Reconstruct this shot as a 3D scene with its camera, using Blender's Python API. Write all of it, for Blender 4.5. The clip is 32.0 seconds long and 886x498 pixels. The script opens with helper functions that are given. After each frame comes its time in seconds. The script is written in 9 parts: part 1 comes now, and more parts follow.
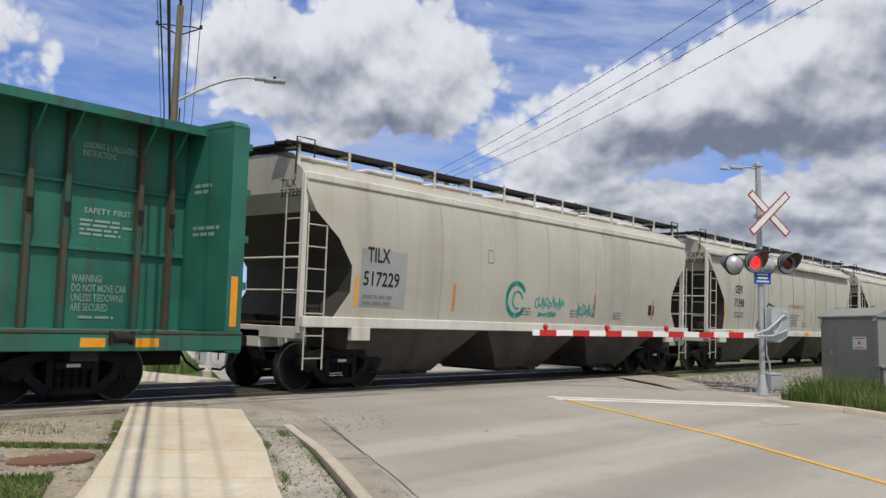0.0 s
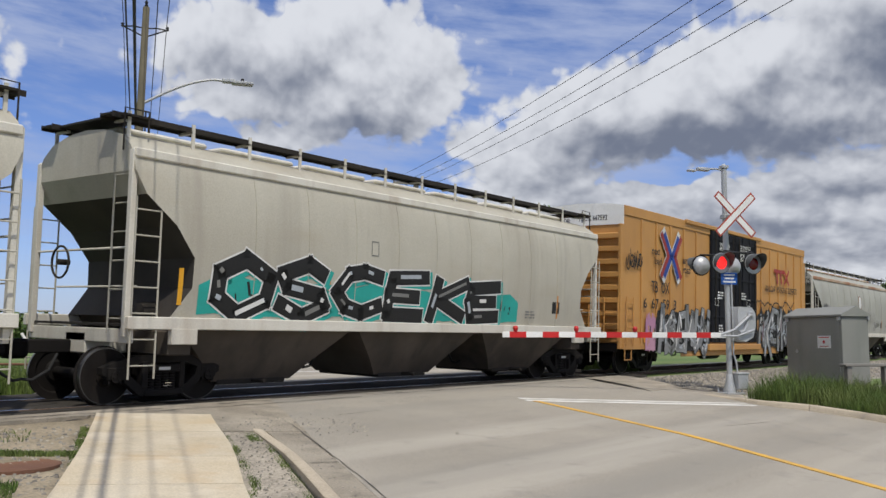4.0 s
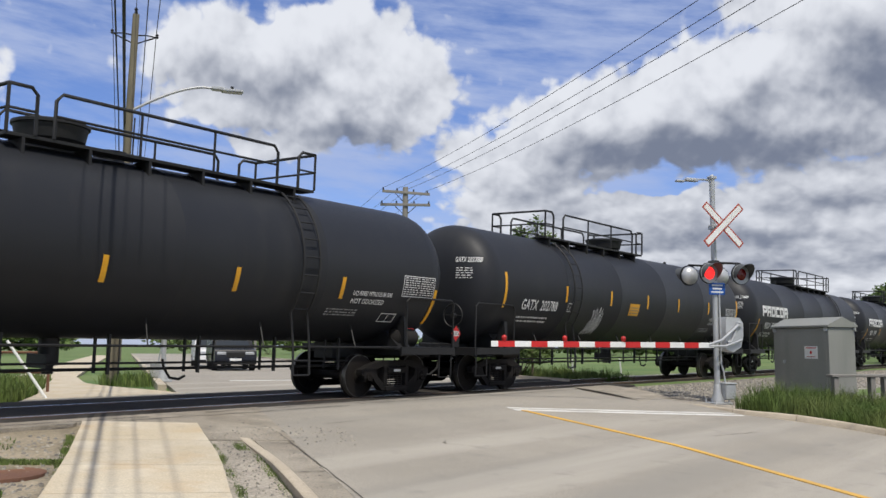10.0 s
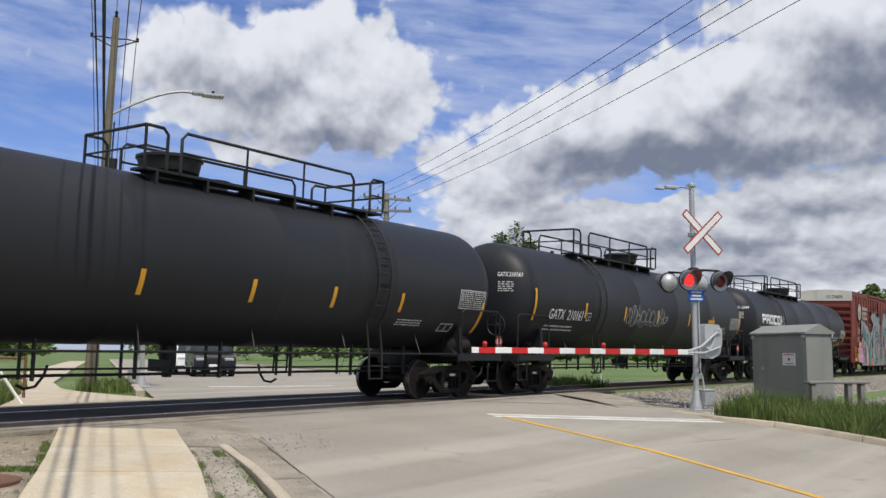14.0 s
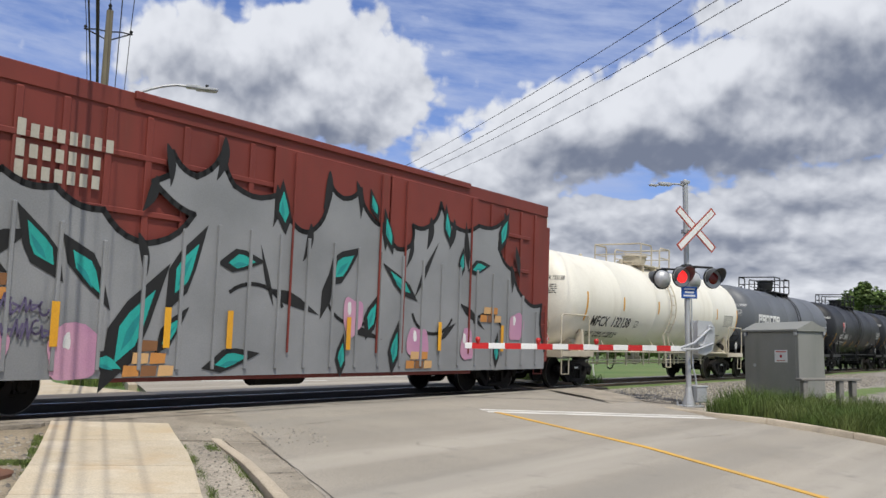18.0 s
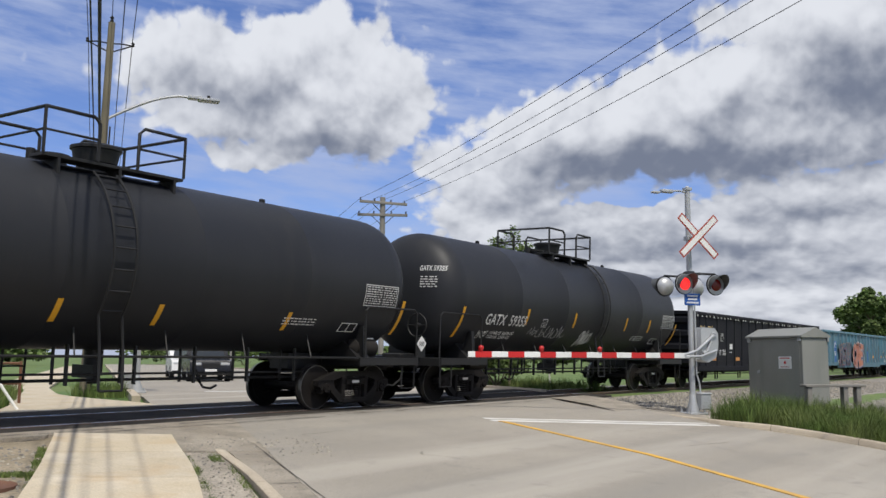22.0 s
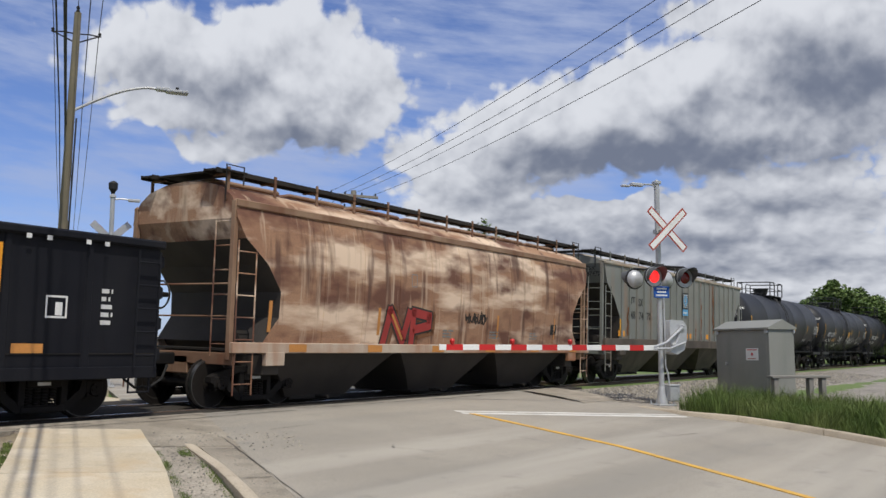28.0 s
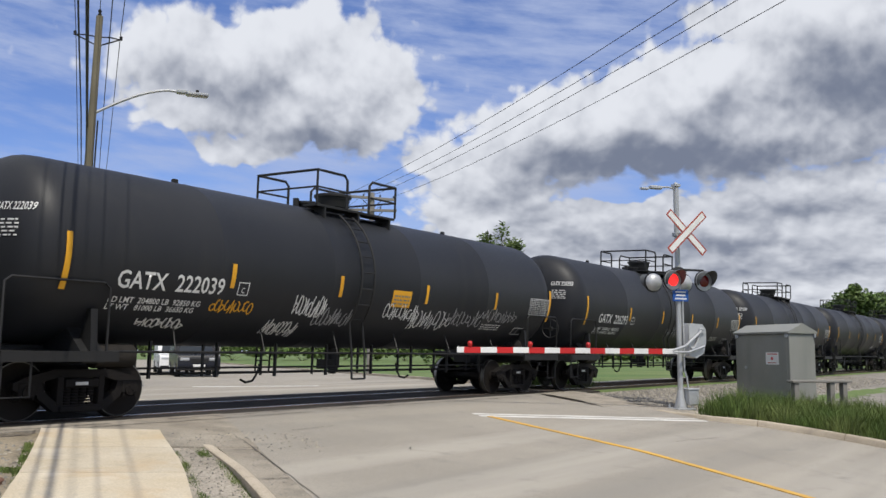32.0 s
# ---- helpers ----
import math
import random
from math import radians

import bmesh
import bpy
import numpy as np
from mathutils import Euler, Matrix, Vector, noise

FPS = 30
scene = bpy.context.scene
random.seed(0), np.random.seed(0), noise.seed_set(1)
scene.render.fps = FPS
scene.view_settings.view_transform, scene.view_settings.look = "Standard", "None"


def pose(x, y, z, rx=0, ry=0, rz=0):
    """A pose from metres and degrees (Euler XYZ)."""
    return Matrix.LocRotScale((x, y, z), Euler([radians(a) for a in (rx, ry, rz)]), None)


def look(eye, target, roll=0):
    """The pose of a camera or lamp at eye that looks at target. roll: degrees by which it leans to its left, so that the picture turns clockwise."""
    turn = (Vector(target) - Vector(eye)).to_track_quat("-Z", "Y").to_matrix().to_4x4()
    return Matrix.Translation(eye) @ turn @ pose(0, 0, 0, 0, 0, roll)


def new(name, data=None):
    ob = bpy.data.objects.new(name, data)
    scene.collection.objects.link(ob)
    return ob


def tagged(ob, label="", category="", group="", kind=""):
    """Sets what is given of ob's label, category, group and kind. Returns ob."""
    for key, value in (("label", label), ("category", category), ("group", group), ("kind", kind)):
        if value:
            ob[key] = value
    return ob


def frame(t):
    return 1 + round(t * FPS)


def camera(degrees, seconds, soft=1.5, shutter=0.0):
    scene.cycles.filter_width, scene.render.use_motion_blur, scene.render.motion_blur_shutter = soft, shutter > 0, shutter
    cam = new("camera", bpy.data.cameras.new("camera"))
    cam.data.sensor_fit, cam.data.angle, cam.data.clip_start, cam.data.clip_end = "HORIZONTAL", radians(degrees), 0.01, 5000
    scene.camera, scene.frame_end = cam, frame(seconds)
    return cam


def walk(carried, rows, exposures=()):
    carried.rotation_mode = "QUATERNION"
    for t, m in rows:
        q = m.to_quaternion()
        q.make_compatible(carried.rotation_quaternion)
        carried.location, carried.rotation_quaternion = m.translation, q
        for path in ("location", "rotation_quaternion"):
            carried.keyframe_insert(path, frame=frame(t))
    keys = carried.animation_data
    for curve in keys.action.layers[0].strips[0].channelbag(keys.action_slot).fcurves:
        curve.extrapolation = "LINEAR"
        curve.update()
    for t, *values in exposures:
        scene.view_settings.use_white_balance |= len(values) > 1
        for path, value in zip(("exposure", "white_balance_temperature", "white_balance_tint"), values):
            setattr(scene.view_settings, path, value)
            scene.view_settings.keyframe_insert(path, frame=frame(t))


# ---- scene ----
LENS = 52.21
cam = camera(LENS, 32.0)
EYE_Z = 1.035
PATH = [(0, -50.161, 5.506, -0.615), (0.5, -50.401, 5.499, -0.416), (1, -50.736, 5.504, -0.326), (1.5, -50.900, 5.652, -0.237), (2, -50.955, 5.646, -0.101),
        (2.5, -51.196, 5.929, -0.086), (4.5, -52.146, 5.611, -0.108), (5, -51.968, 5.764, -0.349), (5.5, -52.193, 5.720, -0.344), (6, -52.153, 5.801, -0.347),
        (6.5, -52.101, 5.801, -0.217), (7, -52.245, 5.760, 0.148), (7.5, -51.916, 6.011, 0.315), (8, -51.690, 6.347, 0.169), (8.5, -52.063, 6.483, 0.022),
        (9, -52.280, 6.421, -0.184), (9.5, -52.623, 6.239, -0.221), (10, -52.759, 6.242, -0.331), (10.5, -52.734, 6.363, -0.422), (11, -52.888, 6.279, -0.499),
        (11.5, -52.995, 6.132, -0.322), (12, -52.958, 6.121, -0.104), (12.5, -53.005, 6.330, -0.085), (13, -53.455, 6.592, -0.174), (13.5, -53.944, 6.576, -0.368),
        (15.5, -53.973, 6.984, -0.514), (16, -54.676, 6.773, -0.318), (16.5, -54.678, 6.205, -0.251), (17, -53.928, 6.139, -0.452), (17.5, -54.263, 6.163, -0.716),
        (18, -54.412, 6.351, -0.706), (18.5, -54.402, 6.674, -0.820), (19, -54.323, 6.968, -0.894), (19.5, -54.174, 7.195, -0.728), (20, -54.189, 7.360, -0.561),
        (20.5, -54.387, 7.383, -0.530), (21, -54.400, 7.238, -0.484), (21.5, -54.180, 7.027, -0.260), (22, -54.209, 6.905, -0.288), (22.5, -54.128, 6.816, -0.391),
        (23, -53.982, 6.635, -0.234), (23.5, -54.064, 6.386, -0.233), (24, -54.298, 6.158, -0.203), (24.5, -54.362, 6.304, -0.252), (25, -54.931, 6.355, 0.014),
        (25.5, -55.460, 6.104, -0.033), (26, -55.998, 6.021, -0.025), (26.5, -56.174, 6.302, 0.084), (28.5, -55.924, 6.535, -0.162), (29, -55.637, 6.397, -0.304),
        (29.5, -55.323, 6.661, -0.318), (30, -54.984, 6.713, -0.456), (30.5, -54.733, 6.733, -0.541), (31, -55.018, 6.687, -0.494), (31.5, -55.247, 6.395, -0.556),
        (32, -54.910, 6.627, -0.360)]
EXPOSURES = [(0, -0.05), (1, -0.18), (2.5, -0.15), (5, -0.1), (6, 0.04), (8, 0.08), (11, 0.0), (15.5, 0.0), (17, -0.03), (18, 0.0), (19, -0.33), (20.2, -0.45), (21, -0.06), (22, -0.03), (24, 0.0), (26, -0.2), (28.5, -0.1), (32, 0.0)]
walk(cam, [(t, pose(0, 0, EYE_Z, 90 + p, r, y)) for t, y, p, r in PATH], EXPOSURES)

# ---- world and sun ----
SUN_EL, SUN_AZ = radians(60), radians(213.4)       # behind the camera, along the road
sun_way = Vector((math.sin(SUN_AZ) * math.cos(SUN_EL), math.cos(SUN_AZ) * math.cos(SUN_EL), math.sin(SUN_EL)))
sun = new("sun", bpy.data.lights.new("sun", "SUN"))
sun.data.energy, sun.data.angle, sun.data.color = 3.5, radians(0.53), (1.0, 0.945, 0.84)
sun.matrix_world = look(sun_way * 60, (0, 0, 0))

world = bpy.data.worlds.new("world")
scene.world = world
world.use_nodes = True
wn, wl = world.node_tree.nodes, world.node_tree.links
wn.clear()


def wnode(kind):
    return wn.new(kind)


def wput(socket, value):
    if isinstance(value, bpy.types.NodeSocket):
        wl.new(value, socket)
    else:
        socket.default_value = value


def wmath(op, a, b=0.0, c=0.0, clamp=False):
    n = wnode("ShaderNodeMath")
    n.operation, n.use_clamp = op, clamp
    for s, v in zip(n.inputs, (a, b, c)):
        wput(s, v)
    return n.outputs[0]


def wmix(f, a, b):
    n = wnode("ShaderNodeMix")
    n.data_type = "RGBA"
    wput(n.inputs[0], f), wput(n.inputs[6], a), wput(n.inputs[7], b)
    return n.outputs[2]


def wrange(v, a, b, c=0.0, d=1.0):
    n = wnode("ShaderNodeMapRange")
    n.interpolation_type = "SMOOTHSTEP"
    for s, x in zip(n.inputs, (v, a, b, c, d)):
        wput(s, x)
    return n.outputs[0]


coord = wnode("ShaderNodeTexCoord").outputs["Generated"]
xyz = wnode("ShaderNodeSeparateXYZ")
wl.new(coord, xyz.inputs[0])
DX, DY, DZ = xyz.outputs
# azimuth to the right of yaw -53 and elevation, both in degrees
azim = wmath("MULTIPLY", wmath("ARCTAN2", wmath("ADD", wmath("MULTIPLY", DX, math.cos(radians(53))), wmath("MULTIPLY", DY, -math.sin(radians(53)))),
                               wmath("ADD", wmath("MULTIPLY", DX, math.sin(radians(53))), wmath("MULTIPLY", DY, math.cos(radians(53))))), 57.2958)
elev = wmath("MULTIPLY", wmath("ARCSINE", DZ), 57.2958)
sky = wnode("ShaderNodeTexSky")
sky.sky_type, sky.sun_disc, sky.sun_elevation, sky.sun_rotation = "NISHITA", False, SUN_EL, SUN_AZ
sky.altitude, sky.air_density, sky.dust_density, sky.ozone_density = 330, 1.0, 0.6, 2.5
# the big clouds and their dark bases: azimuth, elevation, half width, half height, weight
CLOUDS = [(-9.5, 17.8, 7.5, 2.9, 1.0), (-4.2, 17.4, 4.2, 2.9, 1.0), (-6, 14.4, 4.0, 2.0, .95), (-13.8, 18.0, 4.2, 2.8, .8), (-15.8, 14.8, 2.6, 1.6, .6), (-11, 12.4, 2.0, .85, .85), (-13.3, 12.7, .9, .5, .6),
          (3.5, 11.0, 4.2, 2.4, .95), (8.5, 13.4, 4.6, 2.5, 1.0), (14, 14.6, 5.0, 2.3, 1.0), (21, 14.6, 6, 3.6, 1.0), (27, 18, 7, 5, 1.0), (22.5, 20, 4, 2.6, .8), (38, 14, 9, 7, .9),
          (10, 8.6, 8, 1.1, .8), (21, 8.2, 9, 1.7, .95), (12, 6, 10, 1.2, .9), (25, 5.4, 8, 1.3, .9), (3, 4.6, 9, .9, .75), (-3, 3.0, 9, .7, .6), (-11.9, 6.1, 1.5, .75, .95), (-7.6, 5.6, 1.3, .45, .8), (-34, 17, 9, 5, .7), (0, 4.2, 6, .8, .9), (4, 6.4, 5, .9, .8),
          (16.5, 16.4, 3.2, 2.0, .7), (-12.4, 20.0, 1.3, .9, -.8), (-7.2, 17.9, .9, .7, -.7), (20.5, 18.7, 2.2, 1.0, -.8), (13.5, 10.1, 3.2, .5, -.6), (15, 3.3, 13, .8, 1.0), (27, 2.9, 9, .9, 1.0), (8, 2.2, 9, .7, .9), (20, 1.6, 12, .6, .9)]
BASES = [(-6.2, 12.7, 4.4, 1.1, .85), (-9, 15.6, 5.5, .8, .4), (12.5, 12.0, 6.0, 1.2, 1.0), (17.2, 11.9, 3.4, 1.0, .9), (27.5, 15.2, 5, 2.8, 1.05), (23, 11, 5, 1.1, .6), (11, 7.2, 10, .75, .6), (20, 6.4, 9, .8, .6), (7, 10.4, 4, .8, .55), (25, 8.3, 6, .7, .45), (12, 4.3, 12, .6, .4), (-11, 11.8, 2, .4, .35), (18, 14.5, 3, .8, .4), (16, 8.9, 12, 0.8, .6), (22, 5.0, 14, .6, .65), (6, 6.2, 7, .5, .5), (-13.5, 16.5, 4, 1.6, .5), (16, 2.7, 13, .35, .5), (27, 2.2, 9, .3, .5)]


# elevation drawn out towards the horizon, as flat-based cloud rows crowd together there
rows_el = wmath("MULTIPLY", wmath("LOGARITHM", wmath("ADD", wmath("DIVIDE", wmath("MAXIMUM", elev, -3.0), 6.0), 1.0), math.e), 12.0)


def wnoise(az, el, scale, detail, seed, colour=False, rough=0.52):
    vec = wnode("ShaderNodeCombineXYZ")
    wput(vec.inputs[0], wmath("MULTIPLY", az, 0.06)), wput(vec.inputs[1], wmath("MULTIPLY", el, 0.11)), wput(vec.inputs[2], seed)
    n = wnode("ShaderNodeTexNoise")
    wl.new(vec.outputs[0], n.inputs["Vector"])
    n.inputs["Scale"].default_value, n.inputs["Detail"].default_value, n.inputs["Roughness"].default_value = scale, detail, rough
    return n.outputs["Color" if colour else "Fac"]


def blobs(rows, az, el):
    total = None
    for a, e, wa, we, k in rows:
        u, v = wmath("DIVIDE", wmath("SUBTRACT", az, a), wa), wmath("DIVIDE", wmath("SUBTRACT", el, e), we)
        r = wmath("ADD", wmath("MULTIPLY", u, u), wmath("MULTIPLY", v, v))
        g = wmath("MULTIPLY", wmath("EXPONENT", wmath("MULTIPLY", r, -0.85)), k)
        total = g if total is None else wmath("ADD", total, g)
    return total


def billow(scale, detail, seed, lift=0.0):
    """Rounded heaps with creases between them."""
    n = wnoise(wmath("ADD", azim, lift * 0.4), wmath("SUBTRACT", rows_el, lift), scale, detail, seed, rough=0.45)
    return wmath("ABSOLUTE", wmath("SUBTRACT", wmath("MULTIPLY", n, 2.0), 1.0))


warp = wnode("ShaderNodeSeparateColor")
wl.new(wnoise(azim, rows_el, 4.2, 3.0, 3.7, True), warp.inputs[0])
shift = lambda k, out: wmath("MULTIPLY", wmath("SUBTRACT", warp.outputs[out], 0.5), k)
azw, elw = wmath("ADD", azim, shift(5.5, 0)), wmath("ADD", elev, shift(3.6, 1))
azs, els = wmath("ADD", azim, shift(3.0, 0)), wmath("ADD", elev, shift(2.2, 1))
mask = blobs(CLOUDS, azw, elw)
over = blobs(CLOUDS, wmath("SUBTRACT", azw, 0.5), wmath("ADD", elw, 1.5))
heaps = wmath("ADD", wmath("MULTIPLY", billow(5.2, 2.0, 6.1), 0.75), wmath("MULTIPLY", billow(13.0, 4.0, 2.2), 0.45))
puff = wnoise(azim, rows_el, 6.0, 5.0, 8.1, rough=0.5)
thick = wmath("ADD", wmath("ADD", mask, wmath("MULTIPLY", wmath("SUBTRACT", heaps, 0.2), 0.95)), wmath("MULTIPLY", wmath("SUBTRACT", puff, 0.5), 0.65))
cover = wrange(thick, 0.38, 0.66)
lit_by = wmath("SUBTRACT", wnoise(azim, rows_el, 5.0, 3.0, 5.2), wnoise(wmath("SUBTRACT", azim, 0.7), wmath("ADD", rows_el, 0.9), 5.0, 3.0, 5.2))
above = wmath("ADD", wmath("MULTIPLY", billow(5.2, 2.0, 6.1, -1.0), 0.75), wmath("MULTIPLY", billow(13.0, 4.0, 2.2, -0.4), 0.45))
inside = wmath("ADD", wmath("MULTIPLY", wmath("SUBTRACT", wmath("MINIMUM", mask, 1.7), 0.75), 0.14), wmath("MULTIPLY", wmath("SUBTRACT", over, mask), 0.38))
dark = wmath("ADD", wmath("ADD", wmath("MULTIPLY", blobs(BASES, azs, els), 0.82), inside), wmath("ADD", wmath("MULTIPLY", lit_by, -1.0), wmath("MULTIPLY", wmath("SUBTRACT", above, heaps), 0.75)))
shade = wrange(dark, -0.38, 1.28)
cloud = wmix(shade, (7.75, 8.0, 8.6, 1), (1.85, 2.15, 2.95, 1))
tint = wnode("ShaderNodeMix")
tint.data_type, tint.blend_type = "RGBA", "MULTIPLY"
tint.inputs[0].default_value = 1.0
wl.new(sky.outputs[0], tint.inputs[6])
tint.inputs[7].default_value = (0.90, 0.98, 1.36, 1)
slant = wmath("ADD", elev, wmath("MULTIPLY", azim, 0.10))
streaks = wmath("ADD", wmath("MULTIPLY", wnoise(wmath("MULTIPLY", azim, 0.5), wmath("MULTIPLY", slant, 1.3), 4.0, 6.0, 1.3, rough=0.6), 0.6), wmath("MULTIPLY", wnoise(azim, slant, 1.3, 3.0, 7.7), 0.4))
veil = wmath("MULTIPLY", wrange(streaks, 0.38, 0.64), wrange(elev, 6.0, 15.0, 0.45, 0.85))
lows = wrange(elev, 0.0, 6.0, 0.5, 0.0)
sky_and_veil = wmix(wmath("MAXIMUM", veil, lows), tint.outputs[2], (4.3, 5.1, 7.4, 1))
# broken cloud added over the unseen rest of the sky, to whiten its light
rest = wnode("ShaderNodeTexNoise")
wl.new(coord, rest.inputs["Vector"])
rest.inputs["Scale"].default_value, rest.inputs["Detail"].default_value = 3.2, 6.0
beyond = wmath("MAXIMUM", wrange(wmath("ABSOLUTE", azim), 36.0, 55.0), wrange(elev, 24.0, 34.0))
cover = wmath("MAXIMUM", cover, wmath("MULTIPLY", beyond, wrange(rest.outputs["Fac"], 0.42, 0.56)))
full = wmix(cover, sky_and_veil, cloud)
bg = wnode("ShaderNodeBackground")
wl.new(full, bg.inputs[0])
bg.inputs[1].default_value = 0.1
wout = wnode("ShaderNodeOutputWorld")
wl.new(bg.outputs[0], wout.inputs[0])

# ---- materials ----
def mat(name, col, col2=None, rough=0.6, metal=0.0, big=0.7, grain=40.0, bump=0.08, streak=None, amount=0.0, streak_scale=3.0, glow=0.0, random=0.0, spec=0.4, fine=0.25, island=0.0, patches=()):
    """A surface with large stains, fine grain and, where asked, vertical streaks of dirt."""
    m = bpy.data.materials.new(name)
    m.use_nodes = True
    nodes, links = m.node_tree.nodes, m.node_tree.links
    p = nodes["Principled BSDF"]
    p.inputs["Roughness"].default_value, p.inputs["Metallic"].default_value = rough, metal
    p.inputs["Specular IOR Level"].default_value = spec
    tc = nodes.new("ShaderNodeTexCoord").outputs["Object"]

    def noise_of(scale, detail, vec=tc, stretch=None):
        if stretch:
            mp = nodes.new("ShaderNodeMapping")
            mp.inputs["Scale"].default_value = stretch
            links.new(vec, mp.inputs[0])
            vec = mp.outputs[0]
        n = nodes.new("ShaderNodeTexNoise")
        n.inputs["Scale"].default_value, n.inputs["Detail"].default_value = scale, detail
        links.new(vec, n.inputs["Vector"])
        return n.outputs["Fac"]

    def ramp(fac, lo, hi, a=0.0, b=1.0):
        r = nodes.new("ShaderNodeMapRange")
        for s, v in zip(r.inputs[1:], (lo, hi, a, b)):
            s.default_value = v
        links.new(fac, r.inputs[0])
        return r.outputs[0]

    def mix(fac, a, b, kind="MIX"):
        n = nodes.new("ShaderNodeMix")
        n.data_type, n.blend_type = "RGBA", kind
        for s, v in ((n.inputs[0], fac), (n.inputs[6], a), (n.inputs[7], b)):
            if isinstance(v, bpy.types.NodeSocket):
                links.new(v, s)
            else:
                s.default_value = v if isinstance(v, float) else (*v, 1)
        return n.outputs[2]

    col2 = col2 or tuple(c * 0.78 for c in col)
    out = mix(ramp(noise_of(big, 5.0), 0.36, 0.66), col, col2)
    g = noise_of(grain, 3.0)
    out = mix(fine, out, mix(ramp(g, 0.3, 0.7), (0.55, 0.55, 0.55), (1.25, 1.25, 1.25)), "MULTIPLY")
    for tone, scale, stretch, turn, lo, hi, most in patches:
        mp = nodes.new("ShaderNodeMapping")
        mp.inputs["Scale"].default_value, mp.inputs["Rotation"].default_value = stretch, (0, 0, turn)
        links.new(tc, mp.inputs[0])
        out = mix(ramp(noise_of(scale, 7.0, mp.outputs[0]), lo, hi, 0.0, most), out, tone)
    if streak:
        f = noise_of(streak_scale, 4.0, stretch=(1.0, 1.0, 0.09))
        f2 = noise_of(0.5, 2.0)
        q = nodes.new("ShaderNodeMath")
        q.operation = "MULTIPLY"
        links.new(ramp(f, 0.5, 0.74, 0.0, amount), q.inputs[0]), links.new(ramp(f2, 0.35, 0.6), q.inputs[1])
        out = mix(q.outputs[0], out, streak)
    if random:
        oi = nodes.new("ShaderNodeObjectInfo")
        out = mix(1.0, out, mix(ramp(oi.outputs["Random"], 0, 1), (1 - random,) * 3, (1 + random,) * 3), "MULTIPLY")
    if island:
        ge = nodes.new("ShaderNodeNewGeometry")
        out = mix(1.0, out, mix(ramp(ge.outputs["Random Per Island"], 0, 1), (1 - island,) * 3, (1 + island * 1.1, 1 + island, 1 + island * 0.5)), "MULTIPLY")
    links.new(out, p.inputs["Base Color"])
    links.new(ramp(g, 0.2, 0.8, max(rough - 0.12, 0.02), min(rough + 0.12, 1)), p.inputs["Roughness"])
    if bump:
        b = nodes.new("ShaderNodeBump")
        b.inputs["Strength"].default_value, b.inputs["Distance"].default_value = bump, 0.02
        links.new(g, b.inputs["Height"])
        links.new(b.outputs[0], p.inputs["Normal"])
    if glow:
        p.inputs["Emission Color"].default_value, p.inputs["Emission Strength"].default_value = (*col, 1), glow
    return m


M = {}
M["asphalt"] = mat("asphalt", (0.355, 0.322, 0.268), (0.298, 0.27, 0.225), 0.9, grain=70, big=0.35, bump=0.35, fine=0.7, patches=[((0.25, 0.232, 0.20), 1.0, (0.06, 0.9, 1), -0.988, 0.46, 0.66, 0.7), ((0.43, 0.395, 0.335), 1.0, (0.05, 0.7, 1), -0.988, 0.52, 0.68, 0.6), ((0.22, 0.205, 0.18), 2.2, (1, 1, 1), 0.0, 0.60, 0.72, 0.5)])
M["asphalt_old"] = mat("asphalt_old", (0.35, 0.31, 0.25), (0.265, 0.23, 0.18), 0.92, grain=60, big=0.6, bump=0.5, fine=0.8, patches=[((0.20, 0.18, 0.145), 2.4, (1, 1, 1), 0.0, 0.52, 0.66, 0.7), ((0.44, 0.39, 0.31), 1.3, (1, 1, 1), 0.0, 0.55, 0.7, 0.6)])
M["asphalt_dark"] = mat("asphalt_dark", (0.032, 0.029, 0.026), (0.06, 0.054, 0.047), 0.95, grain=55, big=0.5, bump=0.3, fine=0.5, spec=0.1)
M["concrete"] = mat("concrete", (0.55, 0.485, 0.375), (0.50, 0.42, 0.295), 0.9, grain=50, big=0.9, bump=0.25, random=0.07, fine=0.45, patches=[((0.47, 0.33, 0.18), 1.1, (1, 1, 1), 0.0, 0.54, 0.74, 0.65), ((0.36, 0.31, 0.24), 3.5, (1, 1, 1), 0.0, 0.60, 0.74, 0.5), ((0.63, 0.57, 0.46), 1.7, (1, 1, 1), 0.0, 0.56, 0.7, 0.5)])
M["kerb"] = mat("kerb", (0.50, 0.43, 0.33), (0.40, 0.34, 0.26), 0.92, grain=45, big=1.2, bump=0.4, fine=0.5)
M["gravel"] = mat("gravel", (0.40, 0.355, 0.29), (0.27, 0.24, 0.195), 0.95, grain=26, big=1.5, bump=0.9, fine=0.8)
M["ballast"] = mat("ballast", (0.31, 0.28, 0.245), (0.22, 0.20, 0.175), 0.95, grain=20, big=1.2, bump=1.0, fine=0.8)
M["stone"] = mat("stone", (0.33, 0.31, 0.29), (0.2, 0.185, 0.17), 0.9, grain=30, big=8, bump=0.3, island=0.4)
M["dirt"] = mat("dirt", (0.34, 0.285, 0.205), (0.22, 0.185, 0.125), 0.95, grain=24, big=1.3, bump=0.8, fine=0.7)
M["grass"] = mat("grass", (0.085, 0.15, 0.035), (0.15, 0.19, 0.06), 0.9, grain=9, big=0.15, bump=0.6, fine=0.6)
M["blade"] = mat("blade", (0.078, 0.13, 0.036), (0.14, 0.175, 0.065), 0.75, grain=5, big=0.8, bump=0.0, spec=0.15, island=0.45)
